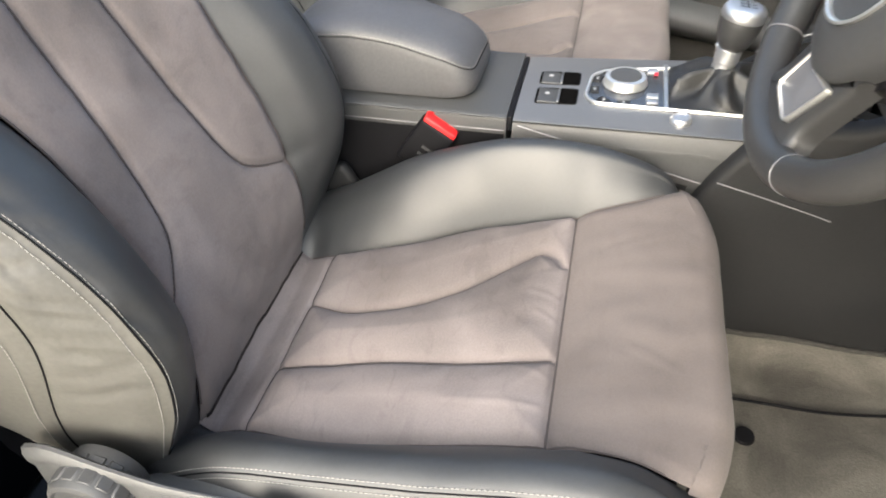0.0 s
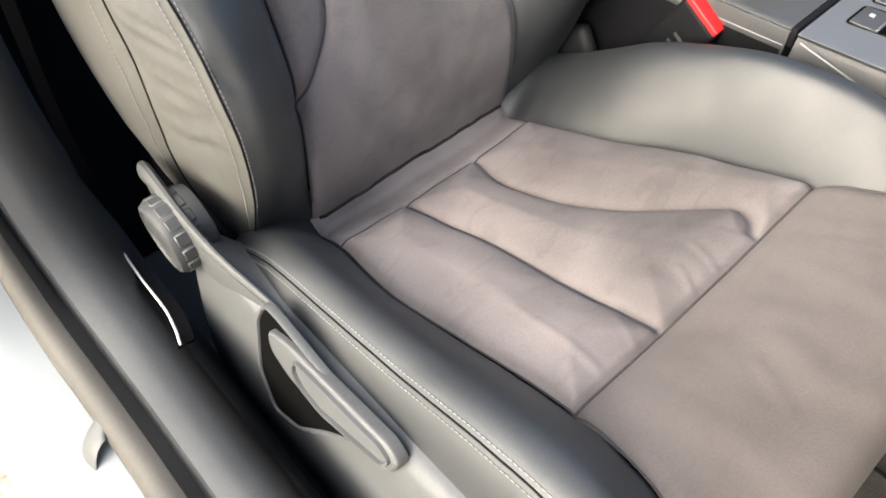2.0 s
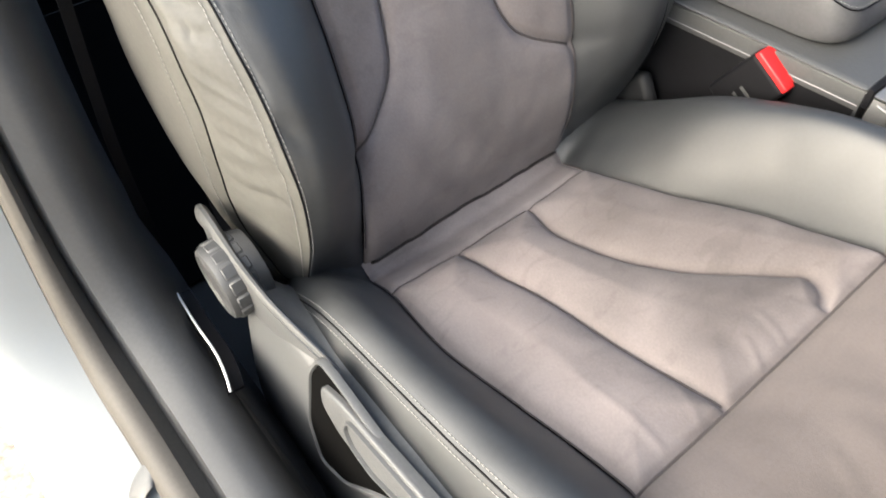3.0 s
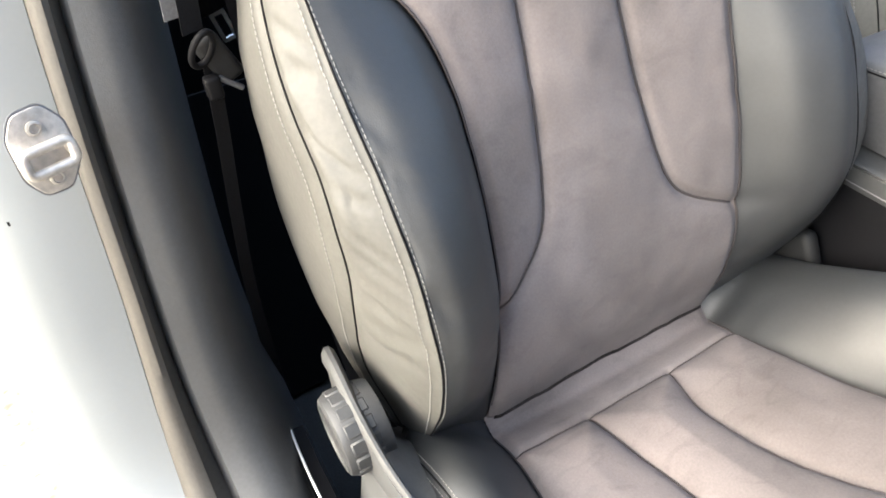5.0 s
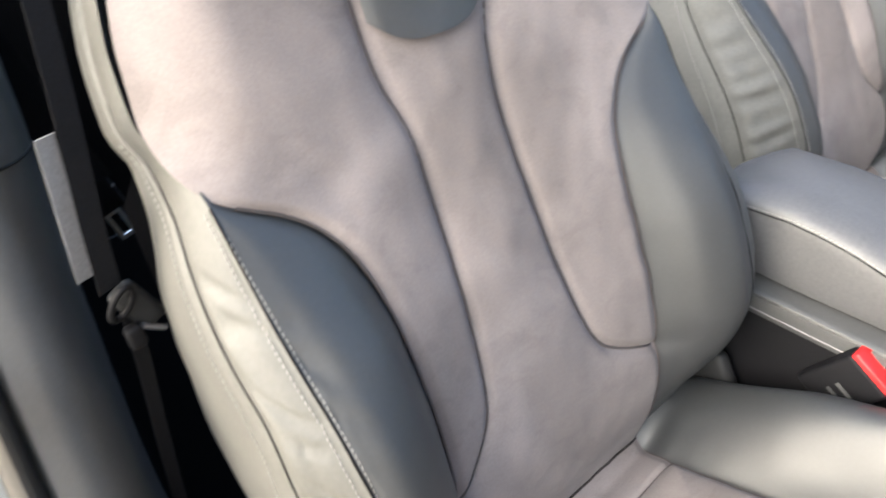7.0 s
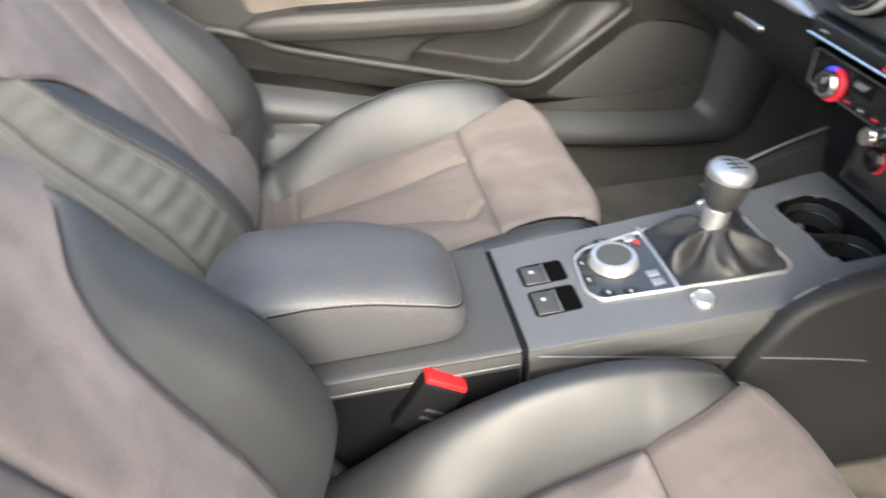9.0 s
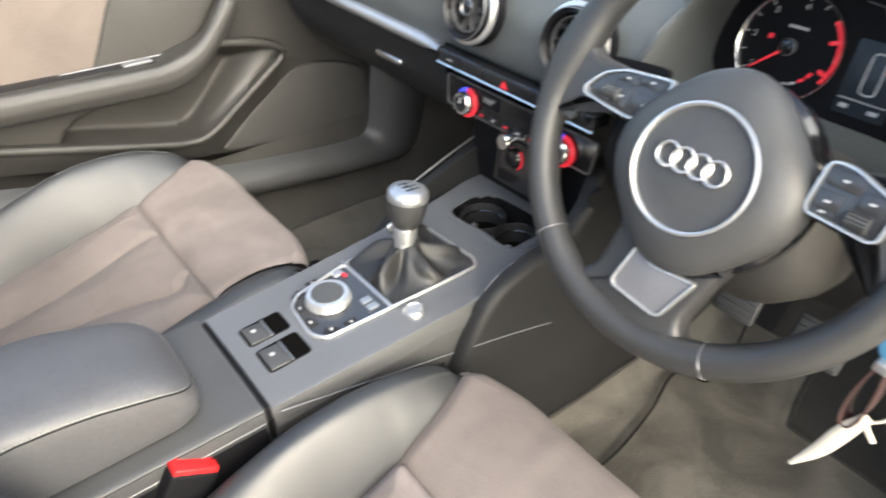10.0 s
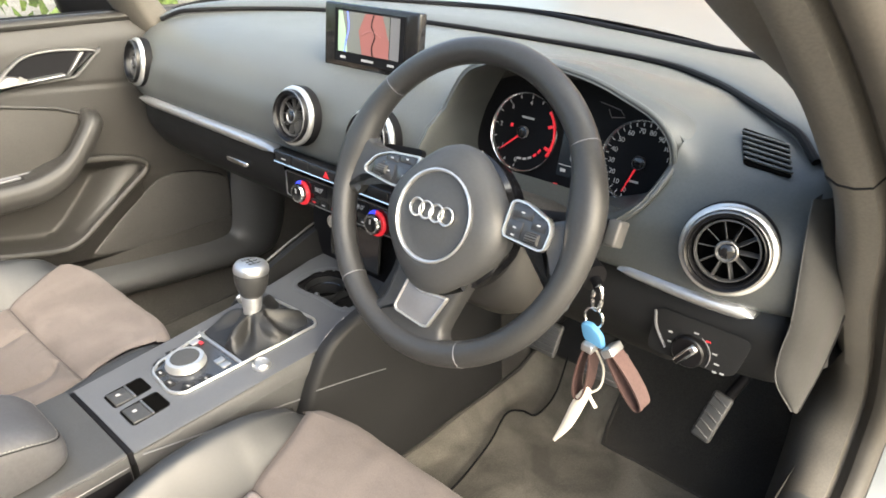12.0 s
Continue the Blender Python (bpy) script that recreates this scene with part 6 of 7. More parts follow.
def infotainment_screen():
    root = thing("infotainment_screen", (0.012, 0.745, 0.965), "slim black infotainment screen showing a road map", "screen")
    M = frame_at((0.007, 0.742, 1.006), (1, 0.02, 0), (0, 0.12, 1))
    part("case", rbox(0.204, 0.098, 0.016, 0.004, M @ Matrix.Translation((0, 0, -0.009)), 4), GLOSS, root, "gloss black screen case")
    part("stand", rbox(0.15, 0.03, 0.03, 0.006, M @ Matrix.Translation((0, -0.052, -0.02))), BLACK, root)
    MAP = material("map_picture", (0.1, 0.105, 0.1), 0.4, emit=((0.55, 0.6, 0.52), 0.07))
    MAPR = material("map_red_area", (0.17, 0.06, 0.055), 0.4, emit=((0.75, 0.34, 0.32), 0.1))
    MAPB = material("map_blue_line", (0.1, 0.15, 0.7), 0.3, emit=((0.1, 0.2, 0.9), 0.2))
    MAPG = material("map_green_area", (0.3, 0.45, 0.3), 0.3, emit=((0.45, 0.6, 0.42), 0.08))
    d = part("display", rbox(0.15, 0.078, 0.001, 0, M @ Matrix.Translation((0.0, 0.002, 0.0002))), BLACK, root, "lit map display")
    part("map_field", slab([(-0.066, -0.024), (0.045, -0.024), (0.045, 0.036), (-0.066, 0.036)], 0.0004, M @ Matrix.Translation((0, 0.002, 0.0008))), MAP, d)
    part("map_area", slab([(-0.012, -0.024), (0.045, -0.024), (0.045, 0.0), (0.03, 0.036), (-0.006, 0.036), (-0.02, 0.01)], 0.0003, M @ Matrix.Translation((0, 0.002, 0.0013))), MAPR, d)
    part("map_area", slab([(-0.066, -0.024), (-0.045, -0.024), (-0.05, 0.01), (-0.058, 0.036), (-0.066, 0.036)], 0.0003, M @ Matrix.Translation((0, 0.002, 0.0013))), MAPG, d)
    part("side_menu", slab([(0.047, -0.024), (0.066, -0.024), (0.066, 0.036), (0.047, 0.036)], 0.0003, M @ Matrix.Translation((0, 0.002, 0.0013))), GREY_INLAY, d)
    for pts, mat in ((((-0.05, -0.024), (-0.047, -0.005), (-0.042, 0.01), (-0.045, 0.036)), MAPB), (((0.012, -0.024), (0.01, -0.01), (0.016, 0.006), (0.008, 0.02), (0.013, 0.036)), BLACK), (((-0.012, 0.005), (0.008, 0.012), (0.03, 0.006)), MAPR)):
        part("map_road", tube([M @ Vector((p.x, p.y + 0.002, 0.0022)) for p in spline([(a, b, 0) for a, b in pts], 16)], 0.0009, 5), mat, d)
    for x, w in ((-0.055, 0.012), (0.0, 0.026), (0.05, 0.014)):
        part("caption_bar", rbox(w, 0.0035, 0.0004, 0, M @ Matrix.Translation((x, -0.0305, 0.001))), WHITE_MARK, d)
    return root


infotainment_screen()


def headlamp_switch():
    root = thing("headlamp_switch", (0.59, 0.67, 0.76), "rotary headlamp switch with a chrome grip on the lower dashboard", "light switch")
    M = frame_at((0.592, 0.6695, 0.768), (1, 0, 0), (0, 0.06, 1))
    part("plate", slab(rounded([(-0.05, -0.03), (0.05, -0.024), (0.062, 0.026), (-0.046, 0.027)], 0.012), 0.0008, M, 0.0003), PLASTIC, root, "dark flush switch plate")
    K = M @ Matrix.Translation((-0.001, -0.012, 0.0008))
    kn = part("rotary_knob", lathe([(0.0001, 0), (0.019, 0), (0.0185, 0.005), (0.0165, 0.007), (0.0001, 0.0072)], 40, K), BARREL, root, "dark rotary knob", 30)
    part("knob_grip", rbox(0.034, 0.0105, 0.011, 0.0035, K @ Matrix.Rotation(0.95, 4, "Z") @ Matrix.Translation((0, 0, 0.009))), CHROME, kn, "chrome knob grip")
    part("grip_inlay", rbox(0.024, 0.004, 0.0006, 0.0002, K @ Matrix.Rotation(0.95, 4, "Z") @ Matrix.Translation((-0.002, 0, 0.0146))), BARREL, kn)
    arc = [K @ Vector((0.0235 * math.cos(a), 0.0235 * math.sin(a), 0.0006)) for a in [-0.5 + 1.6 * k / 12 for k in range(13)]]
    part("knob_arc", tube(arc, 0.0007, 5), GREY_INLAY, kn)
    for k, (x, y) in enumerate(((0.004, 0.024), (0.013, 0.0195), (0.0225, 0.008), (0.0265, -0.003))):
        part("switch_mark", rbox(0.0055, 0.0018, 0.0004, 0, K @ Matrix.Translation((x + 0.005 * (k > 0), y, 0.0003))), RED_GLOW if k == 1 else WHITE_MARK, root)
    for x, y in ((-0.0245, 0.014), (-0.0235, 0.002), (0.031, -0.013), (0.039, -0.0115)):
        part("switch_mark", rbox(0.0045, 0.0022, 0.0004, 0, K @ Matrix.Translation((x, y, 0.0003))), WHITE_MARK, root)
    part("plate_edge", tube(spline([M @ Vector((-0.046, 0.022, 0.002)), M @ Vector((-0.0415, 0.002, 0.0025)), M @ Vector((-0.028, -0.019, 0.002))], 14), 0.0017, 6), GREY_INLAY, root, "curved pale edge of the recess")
    return root


headlamp_switch()


# ---- steering wheel and column ----
WT = radians(25)
WHEEL = frame_at((0.36, 0.536, 0.903), (1, 0, 0), (0, math.sin(WT), math.cos(WT)))


def steering_wheel():
    root = thing("steering_wheel", (0.36, 0.536, 0.903), "three-spoke black leather steering wheel with silver-framed buttons", "steering wheel")
    # rim with thumb rests and stitched joints
    R = 0.164
    rows = []
    rim_at = WHEEL @ Matrix.Translation((-0.005, 0.006, 0.0))
    n = 120
    for k in range(n):
        a = 2 * math.pi * k / n
        deg = math.degrees(a) % 360
        bump = sum(math.exp(-(((deg - c + 180) % 360 - 180) / 14) ** 2) for c in (12, 168))
        joint = sum(math.exp(-(((deg - c + 180) % 360 - 180) / 0.9) ** 2) for c in (139.5, 34.5, 295.5, 228.5))
        r1, r2 = 0.0145 + 0.003 * bump - 0.0009 * joint, 0.0155 + 0.002 * bump - 0.0009 * joint
        row = []
        for j in range(22):
            b = 2 * math.pi * j / 22
            rr = R + r1 * math.cos(b) - 0.004 * bump * (math.cos(b) < 0)
            row.append(rim_at @ Vector((rr * math.cos(a), rr * math.sin(a), r2 * math.sin(b))))
        rows.append(row)
    rows.append(rows[0])
    rim = part("rim", loft(rows, True, False), WHEEL_LEATHER, root, "grained black leather rim worn shiny", 60)
    for deg in (139.5, 34.5, 295.5, 228.5):
        a = radians(deg)
        c = Vector((R * math.cos(a), R * math.sin(a), 0))
        pts = [rim_at @ (c + Vector((math.cos(a), math.sin(a), 0)) * (0.0143 * math.cos(b)) + Vector((0, 0, 1)) * (0.0153 * math.sin(b))) for b in [2 * math.pi * j / 24 for j in range(24)]]
        part("joint", tube(pts, 0.0007, 5, True), GREY_INLAY, rim, "stitched joint in the rim leather")
    # hub
    H = WHEEL @ Matrix.Translation((0.0, -0.012, 0.0))
    hubs = []
    prof = [(0.066, -0.03), (0.0755, -0.012), (0.077, 0.004), (0.075, 0.014), (0.068, 0.022), (0.054, 0.0285), (0.05, 0.0293), (0.047, 0.0283), (0.03, 0.031), (0.0001, 0.0325)]
    for r, h in prof:
        row = []
        for k in range(64):
            a = 2 * math.pi * k / 64
            sq = 1 + 0.05 * math.cos(4 * a) * (r / 0.077) + 0.05 * max(0, -math.sin(a)) * (r / 0.077) ** 2
            row.append(H @ Vector((r * sq * math.cos(a), r * sq * math.sin(a), h)))
        hubs.append(row)
    hub = part("airbag_hub", loft(hubs), TRIM_PLASTIC, root, "domed dark grey airbag cover", 60)
    part("hub_ring", lathe([(0.0495, 0.0285), (0.0505, 0.0318), (0.0487, 0.0325), (0.0472, 0.0312), (0.0468, 0.0285)], 64, H, caps=False), VENT_SILVER, hub, "thin silver ring on the hub")
    for k in range(4):
        part("emblem_ring", lathe([(0.0094, 0.033), (0.0102, 0.0352), (0.0093, 0.0362), (0.0082, 0.0355), (0.0079, 0.033)], 36, H @ Matrix.Translation((-0.0205 + 0.0138 * k, 0.004, -0.0008 + 0.0006 * (k % 2))), caps=False), VENT_SILVER, hub, "plain silver emblem ring")
    part("hub_collar", lathe([(0.07, -0.034), (0.0775, -0.03), (0.0795, -0.016), (0.079, -0.006), (0.074, -0.002)], 64, H, caps=False), GLOSS, root, "gloss black collar behind the airbag cover")
    # side spokes with their button pods
    spokes = {
        -1: ([(-0.055, 0.04), (-0.1, 0.039), (-0.137, 0.041), (-0.154, 0.058), (-0.168, 0.035), (-0.166, -0.03), (-0.147, -0.02), (-0.137, -0.004), (-0.085, 0.001), (-0.06, 0.004)],
             [(-0.05, 0.043), (-0.097, 0.039), (-0.118, 0.031), (-0.133, 0.0135), (-0.129, 0.0065), (-0.082, 0.001), (-0.058, 0.004)],
             [(-0.112, 0.017, 0.015, 0.018), (-0.094, 0.0165, 0.017, 0.018), (-0.093, 0.032, 0.02, 0.008), (-0.07, 0.035, 0.022, 0.01), (-0.07, 0.016, 0.022, 0.018)], (-0.1035, 0.0165)),
        1: ([(0.078, 0.024), (0.118, 0.018), (0.136, 0.026), (0.152, 0.034), (0.162, 0.03), (0.16, -0.06), (0.146, -0.06), (0.131, -0.036), (0.124, -0.012), (0.078, -0.002)],
            [(0.079, 0.031), (0.096, 0.032), (0.127, 0.021), (0.132, 0.0115), (0.13, -0.008), (0.124, -0.0115), (0.08, -0.0085), (0.077, -0.002)],
            [(0.095, 0.0205, 0.024, 0.012), (0.116, 0.013, 0.016, 0.012), (0.09, 0.004, 0.017, 0.014), (0.09, -0.0035, 0.017, 0.006)], (0.113, -0.001))}
    for sx, (sp, pod, keys, roll) in spokes.items():
        out = rounded(sp, 0.006)
        spoke = part("spoke", slab(out, 0.02, WHEEL @ Matrix.Translation((0, 0, -0.012)), 0.008), WHEEL_LEATHER, root, "side spoke with buttons")
        pod = rounded(pod, 0.007)
        m = WHEEL @ Matrix.Translation((0, 0, 0.006))
        part("pod_body", slab([(x * 1.01, y - 0.003) for x, y in pod], 0.014, WHEEL @ Matrix.Translation((0, 0, -0.0085)), 0.002), GLOSS, spoke, "gloss black pod body")
        part("button_pod", slab(pod, 0.006, m, 0.002), PIANO, spoke, "gloss grey-black button pod")
        part("pod_frame", frame_ring(pod, 0.0026, 0.009, m), VENT_SILVER, spoke, "thin silver frame round the buttons")
        for bx, by, w, h in keys:
            part("wheel_button", rbox(w, h, 0.0018, 0.0007, m @ Matrix.Translation((bx, by, 0.0063)), 2), PIANO, spoke, "small dark wheel button")
            part("button_mark", rbox(0.004, 0.0016, 0.0004, 0, m @ Matrix.Translation((bx, by, 0.0073))), WHITE_MARK, spoke)
        rx, ry = roll
        part("roller", tube([m @ Vector((rx - 0.007, ry, 0.006)), m @ Vector((rx + 0.007, ry, 0.006))], 0.0056, 18), SEAT_PLASTIC, spoke, "ribbed grey thumb roller")
        for k in range(5):
            a = 0.5 + 0.5 * k
            part("roller_rib", rbox(0.013, 0.0009, 0.0009, 0, m @ Matrix.Translation((rx, ry + 0.0056 * math.cos(a), 0.006 + 0.0056 * math.sin(a)))), BLACK, spoke)
        paddle = rounded([(sx * 0.08, 0.05), (sx * 0.14, 0.045), (sx * 0.15, 0.0), (sx * 0.09, -0.005)], 0.008)
        if sx < 0:
            part("spoke_back", slab(paddle, 0.008, WHEEL @ Matrix.Translation((0, 0, -0.028))), BLACK, root)
    low = [(-0.05, -0.07), (-0.054, -0.098), (-0.06, -0.122), (-0.084, -0.152), (-0.02, -0.168), (0.058, -0.156), (0.036, -0.133), (0.04, -0.105), (0.05, -0.07)]
    out = [(p.x, p.y) for p in spline([(a, b, 0) for a, b in low], 44)]
    ls = part("lower_spoke", slab(out, 0.02, WHEEL @ Matrix.Translation((0, 0, -0.014)), 0.008), WHEEL_LEATHER, root, "lower spoke with a grey plate")
    pad = rounded([(-0.025, -0.0865), (-0.004, -0.0945), (0.036, -0.0905), (0.019, -0.1305), (0.012, -0.1325), (-0.03, -0.1285), (-0.034, -0.123)], 0.005)
    m = WHEEL @ Matrix.Translation((0, 0, 0.005))
    part("spoke_plate", slab(pad, 0.004, m, 0.001), GREY_INLAY, ls, "grey metallic spoke plate")
    part("plate_frame", frame_ring(pad, 0.0028, 0.006, m), VENT_SILVER, ls, "thin silver plate frame")
    return root


steering_wheel()


STALK_GREY = material("grey_stalk_plastic", (0.075, 0.074, 0.072), 0.5, grain=0.05, patch=0.08)


def steering_column():
    root = thing("steering_column", (0.36, 0.65, 0.84), "dark plastic steering column shroud with two stalks", "steering column")
    rings = []
    for t, w, h, dz in ((-0.035, 0.058, 0.055, -0.02), (-0.05, 0.074, 0.068, -0.03), (-0.09, 0.084, 0.074, -0.036), (-0.15, 0.084, 0.072, -0.036), (-0.22, 0.078, 0.064, -0.03)):
        rings.append([WHEEL @ Vector((w * math.copysign(abs(math.cos(a)) ** 0.7, math.cos(a)), dz + h * math.copysign(abs(math.sin(a)) ** 0.7, math.sin(a)), t)) for a in [2 * math.pi * k / 40 for k in range(40)]])
    part("shroud", loft(rings), DOOR_PLASTIC, root, "dark column shroud", 60)
    for sx, z in ((1, 0.017), (-1, 0.006)):
        a = WHEEL @ Vector((sx * 0.06, z, -0.07))
        b = WHEEL @ Vector((sx * 0.12, z + 0.006, -0.065))
        c = WHEEL @ Vector((sx * 0.155, z + 0.008, -0.06))
        st = part("stalk", tube([a, a.lerp(b, 0.5), b, b.lerp(c, 0.5), c], [0.009, 0.011, 0.014, 0.016, 0.0155], 14, flat=0.8), BLACK, root, "black control stalk")
        e = frame_at(c, (c - b).normalized(), WHEEL.to_3x3() @ Vector((0, 1, 0)))
        part("stalk_end", rbox(0.015, 0.028, 0.018, 0.003, e @ Matrix.Translation((0.006, 0, 0)), 3), STALK_GREY, st, "grey squared stalk end")
        part("stalk_mark", rbox(0.006, 0.0006, 0.006, 0, Matrix.Translation(b.lerp(c, 0.5) + Vector((0, -0.0125, 0)))), WHITE_MARK, st)
    lock = tube([(0.43, 0.64, 0.84), (0.47, 0.625, 0.838), (0.497, 0.612, 0.836)], [0.022, 0.019, 0.015], 18)
    part("ignition_lock", lock, BLACK, root, "black ignition lock")
    return root


steering_column()


def key_bunch():
    root = thing("key_bunch", (0.509, 0.6, 0.8), "ignition keys with brown straps, blue tag and cream label", "keys")
    part("key_blade", tube([(0.498, 0.612, 0.836), (0.506, 0.604, 0.834), (0.512, 0.598, 0.832)], 0.006, 10, flat=0.6), BLACK, root, "black key head")
    part("clasp", tube(spline([(0.511, 0.598, 0.838), (0.516, 0.597, 0.825), (0.513, 0.597, 0.81), (0.506, 0.598, 0.81), (0.505, 0.598, 0.826)], 20, True), 0.0022, 8, True), CHROME, root, "bright metal clasp")
    a = [Vector((0.509 + 0.011 * math.cos(t), 0.597, 0.798 + 0.012 * math.sin(t))) for t in [2 * math.pi * k / 28 for k in range(28)]]
    part("split_ring", tube(a, 0.0014, 8, True), CHROME, root, "bright split ring")
    tag = rounded([(-0.014, 0.004), (-0.002, 0.006), (0.012, -0.004), (0.016, -0.02), (0.004, -0.018), (-0.008, -0.016), (-0.012, -0.006)], 0.005)
    part("blue_tag", slab(tag, 0.007, frame_at((0.512, 0.596, 0.787), (1, 0, 0), (0, 0, 1)), 0.002), BLUE, root, "light blue plastic tag")

    def strap(p, d, length, w, name):
        p, d = Vector(p), Vector(d).normalized()
        side = d.cross(Vector((0, 1, 0))).normalized()
        loop = []
        for k in range(30):
            t = 2 * math.pi * k / 30
            loop.append((length / 2 * (1 - math.cos(t)), 0.0065 * math.sin(t) * (1 - 0.3 * math.cos(t))))
        rings = []
        for l, h in loop:
            c = p + d * l + side * h
            rings.append([c + Vector((0, -w / 2, 0)), c + Vector((0, w / 2, 0)), c + Vector((0, w / 2, 0)) + side * 0.002 * (1 if h > 0 else -1), c + Vector((0, -w / 2, 0)) + side * 0.002 * (1 if h > 0 else -1)])
        rings.append(rings[0])
        st = part(name, loft(rings, True, False), STRAP, root, "folded brown leather key strap", 60)
        part("strap_clamp", rbox(0.014, w + 0.003, 0.01, 0.002, frame_at(p + d * 0.002, side, Vector((0, 1, 0)))), SILVER, st, "bright strap clamp")
        return st
    strap((0.512, 0.594, 0.768), (-0.1, 0.0, -1), 0.076, 0.021, "leather_strap")
    strap((0.535, 0.594, 0.772), (0.6, 0.0, -0.75), 0.072, 0.021, "leather_strap")
    cord = spline([(0.513, 0.596, 0.765), (0.53, 0.592, 0.745), (0.53, 0.59, 0.72), (0.518, 0.589, 0.705), (0.512, 0.589, 0.695)], 20)
    part("cord", tube(cord, 0.0014, 6), CREAM, root, "pale cord")
    lab = spline([(0.518, 0.588, 0.712), (0.507, 0.587, 0.685), (0.495, 0.587, 0.648), (0.479, 0.588, 0.613)], 20)
    part("paper_label", tube(lab, [0.002 + 0.0055 * math.sin(math.pi * min(1, 0.15 + k / 22)) for k in range(20)], 10, flat=0.35, up=(0, 1, 0)), CREAM, root, "cream paper label")
    part("label_tail", tube([(0.513, 0.588, 0.712), (0.522, 0.587, 0.7), (0.529, 0.587, 0.692)], 0.0022, 6), CREAM, root)
    return root


key_bunch()


def pedal(name, at, w, h, lean, label):
    root = thing(name, at, label, "pedal", "foot pedals")
    M = Matrix.Translation(at) @ Matrix.Rotation(lean, 4, "X") @ Matrix.Rotation(0.16 if "accel" in name else 0.0, 4, "Y")
    p = part("pad", rbox(w, 0.012, h, 0.005, M, 3), TRIM_PLASTIC, root, "ribbed rubber pedal pad")
    for k in range(5):
        part("rib", rbox(w * 0.86, 0.0025, 0.003, 0.001, M @ Matrix.Translation((0, -0.0065, -h * 0.36 + h * 0.18 * k)) @ Matrix.Rotation(0.3 if "accel" in name else 0.0, 4, "Y"), 1), DARK_VANE, p)
    part("arm", tube([M @ Vector((0, 0.01, h * 0.2)), M @ Vector((0, 0.06, h * 0.8)), M @ Vector((0, 0.09, h * 0.5 + 0.15))], 0.009, 10), BLACK, root, "black pedal arm")
    return root


pedal("accelerator_pedal", (0.557, 0.92, 0.482), 0.032, 0.08, radians(-30), "long ribbed accelerator pedal in the footwell")
pedal("brake_pedal", (0.375, 0.9, 0.505), 0.075, 0.06, radians(-25), "ribbed rubber brake pedal in the footwell")
pedal("clutch_pedal", (0.255, 0.9, 0.505), 0.065, 0.06, radians(-25), "ribbed rubber clutch pedal in the footwell")


# ---- floor coverings ----
def floor_mat(name, x0, x1, y0, y1, label, pile=None):
    def f(u, v):
        x = x0 + (x1 - x0) * u
        far = y1 + 0.14 * (1 - ease(0.325, 0.365, abs(x)))
        y = y0 + (far - y0) * v
        curl = 0.03 * (1 - ease(0.136, 0.17, abs(x)))
        return Vector((x, y, 0.285 + 0.004 * noise.noise(Vector((x * 9, y * 9, 0))) + 0.0015 * noise.noise(Vector((x * 40, y * 40, 5))) + 0.35 * max(0.0, y - 1.0) + curl))
    root = thing(name, ((x0 + x1) / 2, (y0 + y1) / 2, 0.275), label, "floor mat", "floor mats")
    part("carpet_sheet", grid(f, 40, 50), pile or MAT_CARPET, root, "dusty grey carpet pile")
    edge = [f(k / 30, 0) for k in range(31)] + [f(1, k / 30) for k in range(1, 31)] + [f(1 - k / 30, 1) for k in range(1, 31)] + [f(0, 1 - k / 30) for k in range(1, 30)]
    part("bound_edge", tube(edge, 0.004, 8, True), CARPET, root, "dark bound edge")
    for x in (x0 + 0.153, x1 - 0.153):
        part("fixing", lathe([(0.0001, 0), (0.014, 0), (0.012, 0.005), (0.005, 0.006), (0.0001, 0.004)], 20, Matrix.Translation((x, y0 + 0.178, 0.287))), BLACK, root, "black round mat fixing")
    return root


floor_mat("floor_mat", 0.136, 0.63, 0.4, 0.955, "dusty dark grey carpet mat in the driver footwell")
floor_mat("floor_mat", -0.62, -0.15, 0.4, 0.985, "dark grey carpet mat in the passenger footwell", DARK_MAT)
cable = thing("cable", (0.22, 0.9, 0.29), "thin black cable lying across the driver floor mat", "cable")
part("lead", tube(spline([(0.236, 0.5, 0.292), (0.236, 0.6, 0.293), (0.234, 0.693, 0.293), (0.214, 0.804, 0.293), (0.187, 0.892, 0.294), (0.205, 0.92, 0.294), (0.233, 0.93, 0.294), (0.228, 1.0, 0.3), (0.206, 1.075, 0.34)], 50), 0.0021, 8), BLACK, cable, "thin black lead")
foot = grid(lambda u, v: Vector((0.16 + 0.09 * u, 1.08 + 0.08 * v, 0.33 + 0.16 * v)), 6, 10)
structure("footrest", foot, PLASTIC, "dark ribbed footrest beside the clutch", "footrest")


# ---- passenger door ----
DOOR_LIP = [(-0.3, 0.752), (-0.12, 0.7), (-0.045, 0.676), (0.01, 0.649), (0.2, 0.594), (0.397, 0.54), (0.44, 0.531), (0.468, 0.5295), (0.5, 0.541), (0.544, 0.571), (0.61, 0.616), (0.655, 0.646)]
DOOR_POCKET = [(0.228, 0.583), (0.24, 0.603), (0.265, 0.622), (0.307, 0.633), (0.40, 0.636), (0.47, 0.648), (0.52, 0.69), (0.545, 0.71), (0.62, 0.694), (0.65, 0.682), (0.668, 0.662), (0.655, 0.646), (0.61, 0.616), (0.544, 0.571), (0.5, 0.541), (0.468, 0.5295), (0.44, 0.531), (0.397, 0.54), (0.31, 0.563)]
DOOR_BOTTOM = [(-0.3, 0.655), (-0.12, 0.617), (-0.007, 0.588), (0.25, 0.525), (0.5, 0.474), (0.7, 0.437), (0.83, 0.414), (0.9, 0.41), (1.1, 0.42)]
